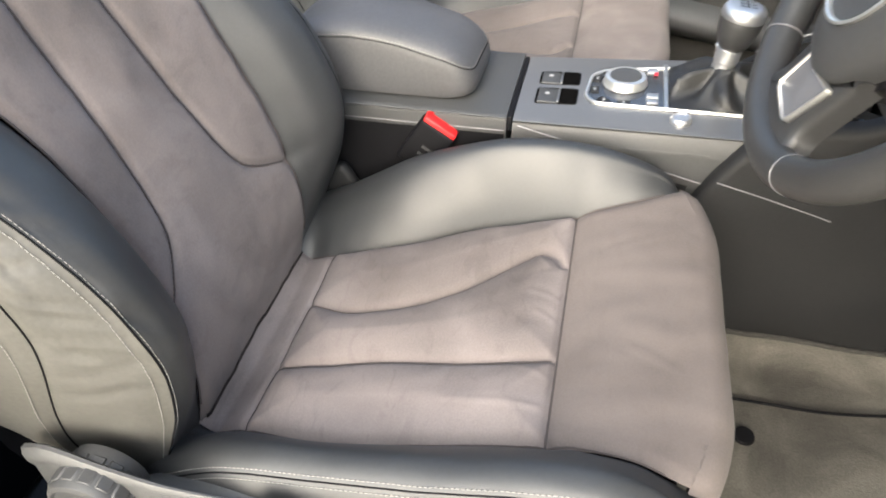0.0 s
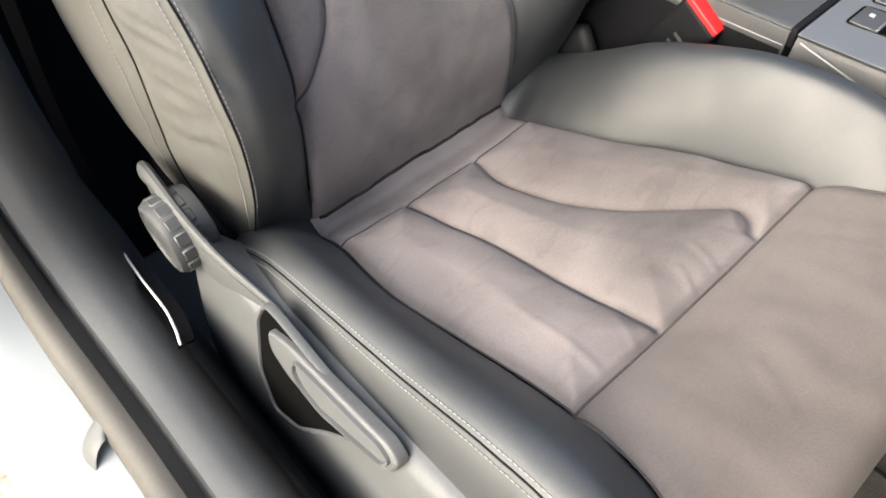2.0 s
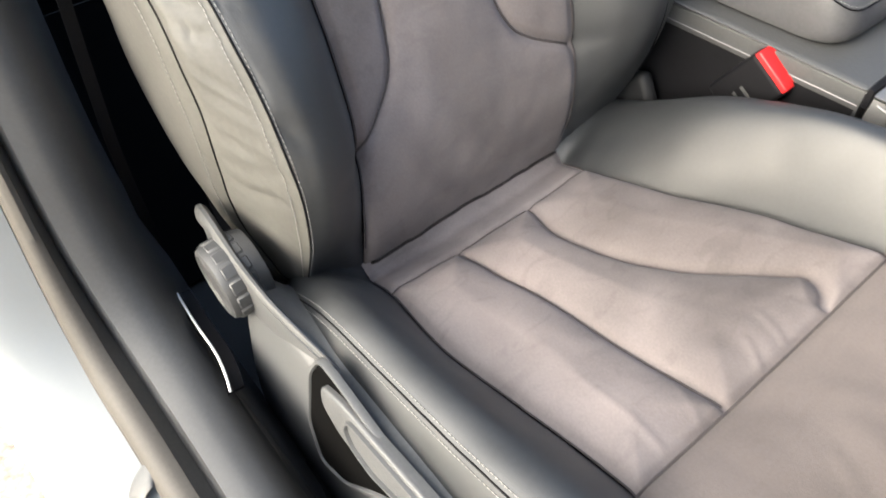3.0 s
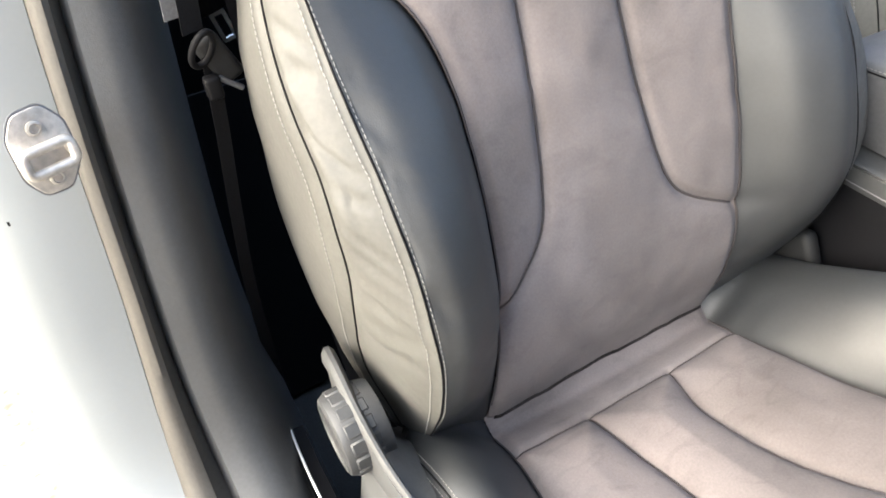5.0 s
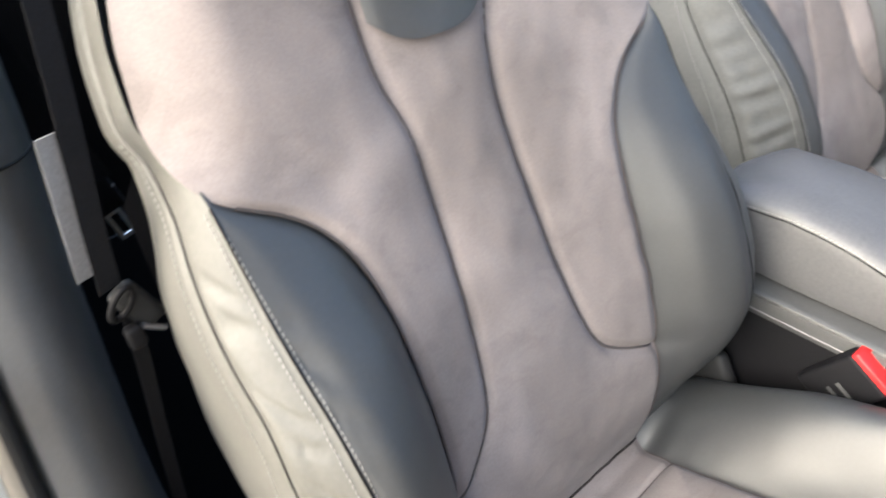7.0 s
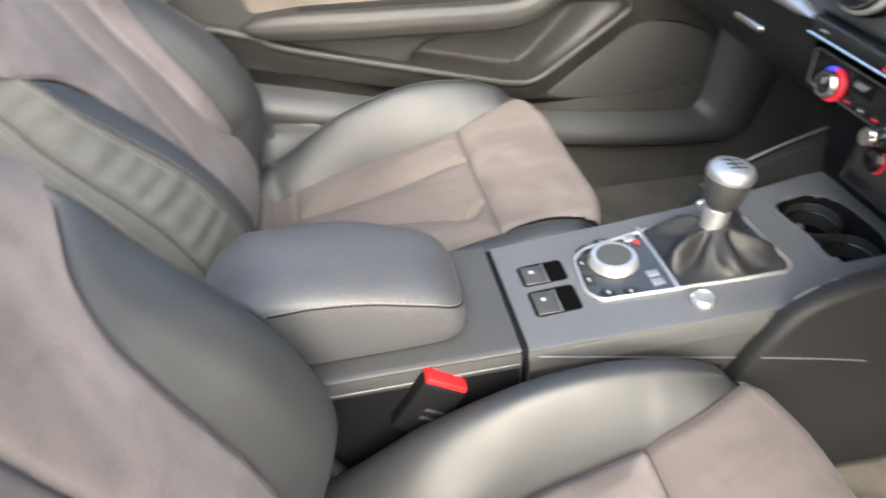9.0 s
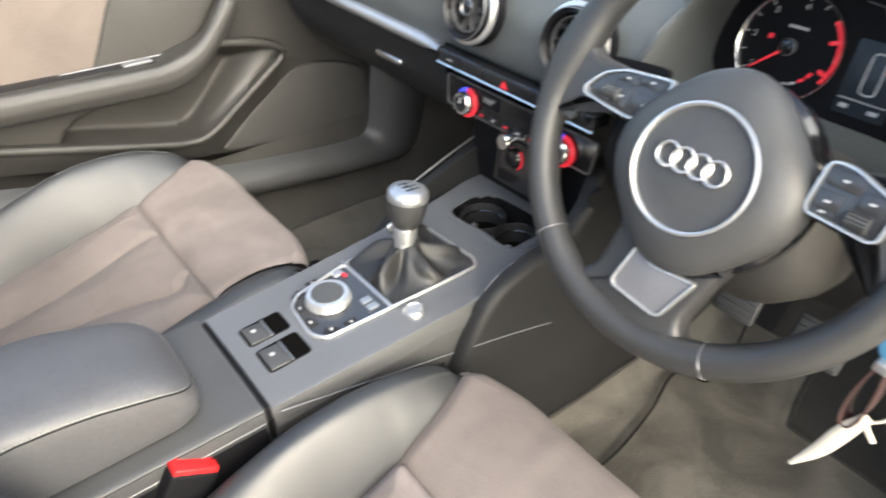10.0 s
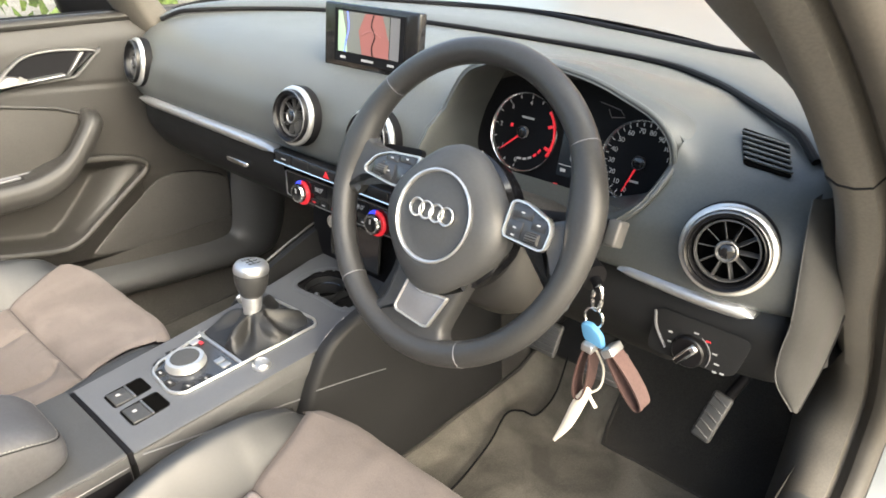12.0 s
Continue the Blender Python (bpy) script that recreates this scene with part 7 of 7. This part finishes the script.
SPEAKER = [(0.512, 0.487), (0.535, 0.478), (0.62, 0.465), (0.80, 0.436), (0.84, 0.434), (0.858, 0.452), (0.87, 0.5), (0.868, 0.555), (0.855, 0.58), (0.80, 0.604), (0.74, 0.617), (0.695, 0.616), (0.66, 0.596), (0.585, 0.546)]


def passenger_door():
    root = thing("passenger_door", (-0.72, 0.4, 0.35), "closed charcoal door panel with a long armrest and speaker", "car door")

    def base(u, v):
        y = -0.28 + 1.17 * u
        lip = table(y, DOOR_LIP) if y < 0.655 else 0.646 - 0.35 * (y - 0.655)
        z = 0.33 + (lip - 0.0005 - 0.33) * v * 2 if v < 0.4999 else lip + 0.0005 + (0.985 - lip) * (v - 0.5) * 2
        # upper panel, leaning out towards the window, with a crease under the handle
        x = -0.692 - 0.02 * ease(0.93, 1.0, z)
        split = 0.869 - 0.107 * (y - 0.427)
        x -= 0.004 * math.exp(-((z - split) / 0.004) ** 2)
        low = table(y, DOOR_BOTTOM)
        if z < lip:
            # raised lower moulding that carries the speaker
            depth = lip - z
            x = -0.668 - 0.022 * ease(0.0, 0.07, depth) if y < 0.655 else -0.69
            x -= 0.05 * (1 - ease(low - 0.012, low + 0.006, z))
        if in_outline(y, z, DOOR_POCKET):
            d = near_line(y, z, DOOR_POCKET + DOOR_POCKET[:1])
            deep = 0.05 * ease(0.0, 0.012, d) if y < 0.45 else 0.05 * ease(0.0, 0.012 + 0.35 * (y - 0.45), d)
            x = min(x, -0.69) - deep
        x -= 0.05 * ease(0.872, 0.888, y) * (z < 0.64)
        return Vector((x, y, z))
    part("panel", grid(base, 190, 151), DOOR_PLASTIC, root, "grained charcoal door panel with a sunken pocket", 60)
    M = frame_at((-0.694, 0, 0), (0, 1, 0), (0, 0, 1))
    ins = [(-0.045, 0.71), (0.1, 0.71), (0.318, 0.705), (0.345, 0.76), (0.385, 0.838), (0.1, 0.872), (-0.085, 0.888), (-0.065, 0.79)]
    part("suede_insert", slab(rounded(ins, 0.012), 0.006, M, 0.003), DOOR_SUEDE, root, "brown-grey suede door insert")
    front = rounded([(0.322, 0.705), (0.44, 0.705), (0.497, 0.716), (0.553, 0.782), (0.562, 0.794), (0.513, 0.816), (0.42, 0.838), (0.39, 0.838), (0.349, 0.76)], 0.008)
    part("front_insert", slab(front, 0.005, M, 0.002), DOOR_CLOTH, root, "smooth charcoal insert behind the pull")
    part("insert_edge", tube([Vector((-0.688, a, b)) for a, b in ((0.39, 0.843), (0.42, 0.842), (0.513, 0.82), (0.56, 0.799), (0.566, 0.79))], 0.003, 8), DOOR_PLASTIC, root, "raised edge over the insert")

    # armrest that sweeps up into the pull handle
    path = [(-0.675, -0.055, 0.694), (-0.66, -0.03, 0.693), (-0.642, 0.1, 0.69), (-0.638, 0.25, 0.685), (-0.636, 0.37, 0.680), (-0.636, 0.43, 0.681), (-0.637, 0.475, 0.695), (-0.64, 0.512, 0.722), (-0.645, 0.545, 0.757), (-0.652, 0.567, 0.783), (-0.672, 0.575, 0.793), (-0.692, 0.577, 0.796)]
    pts = spline(path, 70)
    rings = []
    for i, p in enumerate(pts):
        d = (pts[min(i + 1, 69)] - pts[max(i - 1, 0)]).normalized()
        inw = Vector((1, 0, 0)) - d * d.x
        inw.normalize()
        up = d.cross(inw) * -1
        t = i / 69
        start = ease(0.0, 0.16, t)
        back = 0.05 * (1 - ease(0.5, 0.68, t)) + 0.016
        hh = (0.026 - 0.0075 * ease(0.48, 0.66, t)) * (0.25 + 0.75 * start)
        ctrl = [(-back, hh * 0.96), (-0.004, hh), (0.003, hh * 0.93), (0.011, hh * 0.5), (0.013, -hh * 0.2), (0.008, -hh * 0.85), (0.0, -hh), (-back, -hh * 0.75)]
        ring = []
        for (a, b), (c, e) in zip(ctrl, ctrl[1:] + ctrl[:1]):
            ring += [(a + (c - a) * k / 3, b + (e - b) * k / 3) for k in range(3)]
        rings.append([p + inw * a + up * b for a, b in ring])
    rest = part("armrest", loft(rings), DOOR_PLASTIC, root, "long moulded armrest with a pull handle", 50)
    part("armrest_top", rbox(0.03, 0.4, 0.002, 0.0008, Matrix.Translation((-0.667, 0.24, 0.7105)) @ Matrix.Rotation(-0.035, 4, "X")), PLASTIC, rest, "dark armrest top")
    part("window_switch", rbox(0.018, 0.05, 0.005, 0.002, Matrix.Translation((-0.664, 0.385, 0.7085))), GREY_INLAY, rest, "small grey window switch")
    part("armrest_trim", tube([(-0.68, 0.26 + 0.2 * k / 10, 0.7105 - 0.004 * k / 10) for k in range(11)], 0.0013, 6), GREY_INLAY, rest, "thin bright armrest line")
    # bright lip that runs along the lower moulding and round the end of the pocket
    lip = [Vector((-0.667, a, b)) for a, b in fine_line(DOOR_LIP[1:], 60)] + [Vector((-0.669, a, b)) for a, b in ((0.664, 0.654), (0.668, 0.661), (0.664, 0.668), (0.652, 0.678), (0.625, 0.689), (0.585, 0.699), (0.545, 0.706), (0.52, 0.708))]
    part("pocket_lip", tube(lip, 0.007, 12, flat=1.15), DOOR_PLASTIC, root, "raised lip of the door pocket")
    # speaker
    GRILLE = material("fine_speaker_mesh", (0.045, 0.044, 0.042), 0.6, grain=0.5, grain_scale=900, patch=0.05, bump=0.8, bump_scale=900)
    part("speaker_grille", slab(rounded(SPEAKER, 0.02), 0.008, frame_at((-0.694, 0, 0), (0, 1, 0), (0, 0, 1)), 0.003), GRILLE, root, "dark fine-mesh speaker grille")
    part("speaker_gap", frame_ring(rounded(SPEAKER, 0.02), -0.0028, 0.0012, frame_at((-0.6925, 0, 0), (0, 1, 0), (0, 0, 1))), BLACK, root)
    # inner handle
    M = frame_at((-0.69, 0, 0), (0, 1, 0), (0, 0, 1))
    hs = [(p.x, p.y) for p in spline([(0.40, 0.872, 0), (0.435, 0.9, 0), (0.475, 0.927, 0), (0.53, 0.934, 0), (0.6, 0.9265, 0)], 16)] + rounded([(0.63, 0.921), (0.568, 0.872), (0.5, 0.868)], 0.006)[:10]
    part("handle_recess", slab(hs, 0.003, M), BLACK, root, "dark handle recess")
    part("handle_frame", frame_ring(hs, 0.0055, 0.008, M), DIM_SILVER, root, "silver handle surround")
    lev = rounded([(0.405, 0.874), (0.44, 0.897), (0.458, 0.893), (0.47, 0.884), (0.545, 0.886), (0.546, 0.879), (0.47, 0.874)], 0.004)
    part("release_lever", slab(lev, 0.018, M, 0.004), DIM_SILVER, root, "silver release lever")
    part("handle_bar", slab(rounded([(0.548, 0.877), (0.556, 0.878), (0.592, 0.92), (0.584, 0.921)], 0.002), 0.012, M, 0.002), DIM_SILVER, root, "slanting silver bar of the handle")
    part("lock_button", slab(rounded([(0.566, 0.884), (0.576, 0.886), (0.61, 0.914), (0.6, 0.916)], 0.003), 0.008, M, 0.002), PLASTIC, root, "dark lock button")
    # sill of the window
    sill = [Vector((-0.712, -0.3 + 1.15 * k / 30, 0.992 - 0.022 * (k / 30) ** 2)) for k in range(31)]
    part("window_sill", tube(sill, 0.018, 12, flat=0.6), DOOR_PLASTIC, root, "charcoal window sill")
    part("window_seal", tube([p + Vector((-0.012, 0, 0.009)) for p in sill], 0.004, 8), BLACK, root, "black window seal")
    pane = grid(lambda u, v: Vector((-0.73 + 0.14 * v * v, -0.3 + (1.1 - 0.62 * v) * u, 0.985 + 0.33 * v)), 8, 6)
    bmesh.ops.solidify(pane, geom=pane.faces[:], thickness=0.004)
    gl = part("window", pane, GLASS, root, "clear side window")
    gl.visible_shadow = False
    return root


def fine_line(line, n):
    return [(p.x, p.y) for p in spline([(a, b, 0) for a, b in line], n)]


passenger_door()
# smooth sill trim that sweeps up in front of the far door, and the carpeted wall of the footwell
SEAM_LINE = [(-0.3, 0.655), (-0.12, 0.612), (0.0, 0.58), (0.25, 0.518), (0.5, 0.466), (0.7, 0.438), (0.8, 0.43), (0.838, 0.44), (0.85, 0.48), (0.856, 0.54), (0.864, 0.6), (0.875, 0.75)]
LOWER_LINE = [(-0.3, 0.57), (-0.12, 0.53), (0.0, 0.5), (0.25, 0.44), (0.5, 0.39), (0.7, 0.362), (0.85, 0.348), (0.945, 0.352), (0.985, 0.4), (1.005, 0.48), (1.015, 0.56), (1.03, 0.75)]
sill_rows = []
for (ya, za), (yb, zb) in zip(fine_line(SEAM_LINE, 70), fine_line(LOWER_LINE, 70)):
    row = []
    for k in range(13):
        w = k / 12
        x = -0.66 + 0.038 * math.sin(math.pi * min(1.0, w * 1.05)) ** 0.6 + 0.012 * w
        row.append(Vector((x, ya + (yb - ya) * w, za + (zb - za) * w)))
    sill_rows.append(row)
structure("far_sill_trim", loft(sill_rows, False, False), TRIM_PLASTIC, "smooth grey sill trim sweeping up before the far door", "sill trim", 60)


def far_wall(u, v):
    y = -0.2 + 1.35 * u
    z = 0.27 + (0.1 + 0.4 * ease(0.93, 1.03, y) + 0.03 * (1 - ease(0.3, 0.7, y))) * v
    return Vector((-0.65 + 0.035 * (1 - v) ** 3, y, z))


structure("far_kick_panel", grid(far_wall, 60, 20), CARPET, "dark carpeted wall of the far footwell", "kick panel")


# ---- striker, belt and sill details ----
def door_striker():
    root = thing("door_striker", (0.757, -0.15, 0.782), "scratched steel door striker plate on the white pillar", "door striker")
    M = frame_at((0.7545, -0.146, 0.782), (-0.96, -0.24, 0.0), (0, -0.28, 0.96)) @ Matrix.Scale(0.82, 4)
    plate = [(-0.012, 0.034), (0.01, 0.035), (0.022, 0.018), (0.022, -0.014), (0.008, -0.032), (-0.012, -0.031), (-0.022, -0.014), (-0.022, 0.018)]
    STEEL = material("scratched_steel", (0.5, 0.47, 0.43), 0.5, metal=0.7, grain=0.2, grain_scale=150, patch=0.2, patch_scale=40, bump=0.2)
    part("plate", slab(rounded(plate, 0.006), 0.003, M, 0.001), STEEL, root, "rounded steel plate")
    part("gasket", slab(rounded([(a * 1.06, b * 1.05) for a, b in plate], 0.006), 0.0012, M), GREY_INLAY, root)
    ring = [(p[0], p[1]) for p in rounded([(-0.018, -0.012), (0.018, -0.012), (0.018, 0.006), (-0.018, 0.006)], 0.006, 6)]
    part("loop", tube([M @ Vector((x, y, 0.013)) for x, y in ring], 0.0034, 12, True), STEEL, root, "bright rounded striker loop")
    for x in (-0.018, 0.018):
        part("loop_foot", tube([M @ Vector((x, -0.003, 0.001)), M @ Vector((x, -0.003, 0.013))], 0.0036, 10), STEEL, root)
    for y in (0.02, -0.021):
        part("screw", lathe([(0.0001, 0.003), (0.0062, 0.003), (0.0058, 0.0055), (0.004, 0.006), (0.0035, 0.0045), (0.0001, 0.0045)], 20, M @ Matrix.Translation((0.0, y, 0))), STEEL, root, "recessed steel screw")
    return root


door_striker()
tagged(part("paint_chip", rbox(0.0014, 0.001, 0.003, 0, Matrix.Translation((0.797, -0.1585, 0.733))), BLACK, None), "tiny dark chip in the white paint", "paint chip")


def seat_belt():
    root = thing("seat_belt", (0.64, -0.17, 0.8), "black seat belt running through a guide beside the seat", "seat belt")

    def web(points, w, across, mat, name):
        a = Vector(across).normalized()
        rows = [[p - a * w / 2, p - a * w / 2 + Vector((0, 0.0012, 0)), p + a * w / 2 + Vector((0, 0.0012, 0)), p + a * w / 2] for p in points]
        return part(name, loft(rows), mat, root, "flat woven belt webbing", 60)
    # belt webbing again, its base lightened to paint the light it reflects
    LIT_WEBBING = material("lit_belt_webbing", (0.16, 0.16, 0.165), 0.6, grain=0.15, grain_scale=500, patch=0.1, bump=0.3)
    web(spline([(0.637, -0.182, 0.925), (0.644, -0.182, 0.87), (0.649, -0.182, 0.828)], 16), 0.012, (1, 0.2, 0), LIT_WEBBING, "lit_webbing_edge")
    web(spline([(0.605, -0.205, 1.02), (0.62, -0.185, 0.94), (0.633, -0.176, 0.87), (0.64, -0.172, 0.82)], 20), 0.016, (1, 0.3, 0), WEBBING, "webbing")
    web(spline([(0.634, -0.176, 0.8), (0.64, -0.178, 0.74), (0.65, -0.18, 0.66), (0.66, -0.18, 0.56), (0.665, -0.18, 0.4)], 20), 0.012, (1, 0.3, 0), WEBBING, "webbing")
    g = [Vector((0.638 + 0.009 * math.cos(t), -0.168 + 0.004 * math.sin(t), 0.808 + 0.011 * math.sin(t) - 0.006 * math.cos(t))) for t in [2 * math.pi * k / 30 for k in range(30)]]
    part("guide", tube(g, 0.0024, 10, True), BLACK, root, "black plastic belt guide")
    part("guide_sleeve", rbox(0.02, 0.012, 0.04, 0.005, Matrix.Translation((0.628, -0.178, 0.795)) @ Matrix.Rotation(0.4, 4, "Y")), PLASTIC, root, "grey webbing sleeve")
    part("guide_clip", rbox(0.012, 0.01, 0.018, 0.003, Matrix.Translation((0.638, -0.17, 0.778))), BLACK, root)
    part("sleeve_edge", tube([(0.632, -0.171, 0.783), (0.625, -0.173, 0.776), (0.617, -0.176, 0.768)], 0.0022, 8), GREY_INLAY, root)
    return root


seat_belt()


def belt_tongue():
    root = thing("belt_tongue", (0.57, -0.45, 0.7), "black belt tongue with a bright slot hanging behind the seat", "belt tongue")
    M = frame_at((0.568, -0.45, 0.703), (1, 0, -0.25), (0.25, 0.0, 1))
    part("tongue_body", rbox(0.036, 0.04, 0.012, 0.004, M @ Matrix.Translation((0.0, 0.035, 0.0))), BLACK, root, "black tongue grip")
    part("grip_line", rbox(0.036, 0.0025, 0.0125, 0.0005, M @ Matrix.Translation((0.0, 0.04, 0.0005))), GREY_INLAY, root)
    part("metal_slot", frame_ring(rounded([(-0.009, -0.022), (0.009, -0.022), (0.009, 0.014), (-0.009, 0.014)], 0.004), 0.0045, 0.004, M), VENT_SILVER, root, "bright metal slot")
    part("webbing", rbox(0.045, 0.3, 0.0015, 0, M @ Matrix.Translation((0.0, 0.2, -0.004))), WEBBING, root, "black belt webbing")
    return root


belt_tongue()
BRIGHT_EDGE = material("polished_pale_metal", (0.85, 0.85, 0.83), 0.45, metal=0.4, grain=0.03, patch=0.05)
kick = thing("sill_plate", (0.675, 0.0, 0.43), "bright-edged sill plate inside the door opening", "sill plate")
edge = spline([(0.676, -0.096, 0.464), (0.678, -0.048, 0.465), (0.6785, -0.004, 0.466), (0.6825, 0.024, 0.467), (0.6865, 0.038, 0.463)], 24)
part("bright_edge", tube([p + Vector((0.001, 0.001, 0.004)) for p in edge], 0.0012, 8), BRIGHT_EDGE, kick, "thin bright metal edge")
part("plate_body", loft([[p + Vector((0.004, -0.002, -0.001)), p + Vector((-0.012, -0.004, -0.006)), p + Vector((-0.012, -0.004, -0.009)), p + Vector((0.004, -0.002, -0.004))] for p in edge]), BLACK, kick)


strap = thing("sill_strap", (0.79, 0.0, 0.38), "grey plastic strap hanging over the white sill", "strap")
part("band", tube(spline([(0.765, 0.055, 0.446), (0.778, 0.05, 0.444), (0.796, 0.056, 0.43), (0.812, 0.071, 0.39), (0.826, 0.085, 0.33)], 24), [0.0115] * 24, 12, flat=0.14, up=(1, 0, 1)), SEAT_PLASTIC, strap, "grey plastic band")


# ---- what is seen outside ----
def mirror():
    root = thing("door_mirror", (-0.95, 0.76, 0.93), "dark door mirror outside the far window", "door mirror")
    prof = [(0.0001, -0.1), (0.04, -0.095), (0.062, -0.06), (0.068, 0.0), (0.062, 0.06), (0.04, 0.095), (0.0001, 0.1)]
    M = frame_at((-0.95, 0.76, 1.0), (0, 0, 1), (0, 1, 0)) @ Matrix.Rotation(math.pi / 2, 4, "X") @ Matrix.Diagonal((1, 0.6, 1, 1))
    part("housing", lathe(prof, 30, M), BLACK, root, "dark mirror housing", 60)
    part("arm", tube([(-0.76, 0.82, 0.95), (-0.86, 0.8, 0.96)], 0.02, 10), BLACK, root)
    return root


mirror()


def hedge():
    root = thing("hedge", (-7, 3, 0), "leafy green hedge beyond the drive", "hedge", "", "stuff")
    rng = random.Random(4)
    bm = bmesh.new()
    for k in range(9000):
        y = rng.uniform(-14, 22)
        z = rng.uniform(0.1, 2.6 + 0.3 * math.sin(y * 1.3))
        x = -7 + rng.gauss(0, 0.35)
        s = rng.uniform(0.07, 0.16)
        e = Euler((rng.uniform(0, 6), rng.uniform(0, 6), rng.uniform(0, 6)))
        m = Matrix.LocRotScale((x, y, z), e, None)
        vs = [bm.verts.new(m @ Vector(p)) for p in ((-s, 0, 0), (0, -s * 0.5, 0.02), (s, 0, 0), (0, s * 0.5, 0.02))]
        bm.faces.new(vs)
    part("leaves", bm, HEDGE, root, "small green leaves")
    return root


hedge()


def far_house():
    root = thing("house", (2, 12, 0), "tan brick house far beyond the bonnet", "house")
    part("wall", rbox(16, 4, 5.5, 0.02, Matrix.Translation((1, 14, 2.75))), BRICK_FAR, root, "tan brick wall")
    roof = loft([[Vector((x, 11.6, 5.4)), Vector((x, 14, 7.6)), Vector((x, 16.4, 5.4))] for x in (-7.3, 9.3)])
    part("roof", roof, BRICK_FAR, root, "tiled roof")
    return root


far_house()


# ---- outside of the car, closing the place ----
def flank_x(z):
    return 0.8 + 0.09 * math.sin(math.pi * min(1.0, max(0.0, (z - 0.22) / 0.86))) ** 0.6


def skin(sx, y0, y1, z0, z1, lean=0.0):
    def f(u, v):
        y, z = y0 + (y1 - y0) * u, z0 + (z1 - z0) * v
        nose = 0.16 * ease(1.5, 2.3, y) ** 2 + 0.14 * ease(-1.7, -2.35, y) ** 2 if y > 1.5 or y < -1.7 else 0.0
        return Vector((sx * (flank_x(z) - nose), y, z))
    return grid(f, 36, 14)


def arch_cut(bm, centres, r):
    gone = [f for f in bm.faces if any(math.hypot(f.calc_center_median().y - y, f.calc_center_median().z - z) < r for y, z in centres)]
    bmesh.ops.delete(bm, geom=gone, context="FACES")
    return bm


AXLES = [(1.5, 0.31), (-1.1, 0.31)]
structure("far_body_side", arch_cut(skin(-1, -2.35, 2.25, 0.24, 0.95), AXLES, 0.34), PAINT, "white painted far side of the car", "car body")
structure("rear_body_side", arch_cut(skin(1, -2.35, -0.5, 0.24, 0.95), AXLES, 0.34), PAINT, "white painted rear quarter of the car", "car body")
structure("front_body_side", arch_cut(skin(1, 1.2, 2.25, 0.24, 0.93), AXLES, 0.34), PAINT, "white painted front wing of the car", "car body")
deck = grid(lambda u, v: Vector(((-0.86 + 1.72 * u) * (1 - 0.06 * v), -1.4 - 0.98 * v, 0.985 + 0.03 * math.sin(math.pi * u) - 0.04 * v * v - 0.05 * (2 * u - 1) ** 8)), 24, 16)
structure("boot_lid", deck, PAINT, "white painted boot lid behind the open cabin", "boot lid")
tail = grid(lambda u, v: Vector(((-0.8 + 1.6 * u), -2.36 - 0.07 * math.sin(math.pi * v), 0.95 - 0.7 * v)), 16, 12)
structure("rear_bumper", tail, PAINT, "white painted tail of the car", "car body")
nose = grid(lambda u, v: Vector(((-0.78 + 1.56 * u), 2.18 + 0.09 * math.sin(math.pi * v) - 0.1 * (2 * u - 1) ** 4, 0.86 - 0.62 * v)), 16, 12)
structure("front_bumper", nose, PAINT, "white painted nose of the car", "car body")


def wheel_model():
    root = thing("wheel", (0, 0, 0), "black tyre on a plain silver wheel", "wheel", "road wheels")
    part("tyre", lathe([(0.2, -0.09), (0.28, -0.1), (0.305, -0.085), (0.31, 0.0), (0.305, 0.085), (0.28, 0.1), (0.2, 0.09)], 48), BLACK, root, "black rubber tyre")
    rim = part("rim", lathe([(0.205, 0.06), (0.212, 0.094), (0.2, 0.096), (0.185, 0.07), (0.06, 0.062), (0.03, 0.075), (0.0001, 0.076)], 40, caps=False), SILVER, root, "plain silver wheel")
    part("rim_back", lathe([(0.205, -0.06), (0.212, -0.094), (0.2, -0.096), (0.0001, -0.07)], 40, caps=False), BLACK, rim)
    return root


WHEEL_THING = wheel_model()
for k, (x, (y, z)) in enumerate([(a, b) for a in (0.76, -0.76) for b in AXLES]):
    m = Matrix.Translation((x, y, z)) @ Matrix.Rotation(math.copysign(math.pi / 2, x), 4, "Y")
    if k == 0:
        WHEEL_THING.matrix_basis = m
    else:
        copy_thing(WHEEL_THING, m)
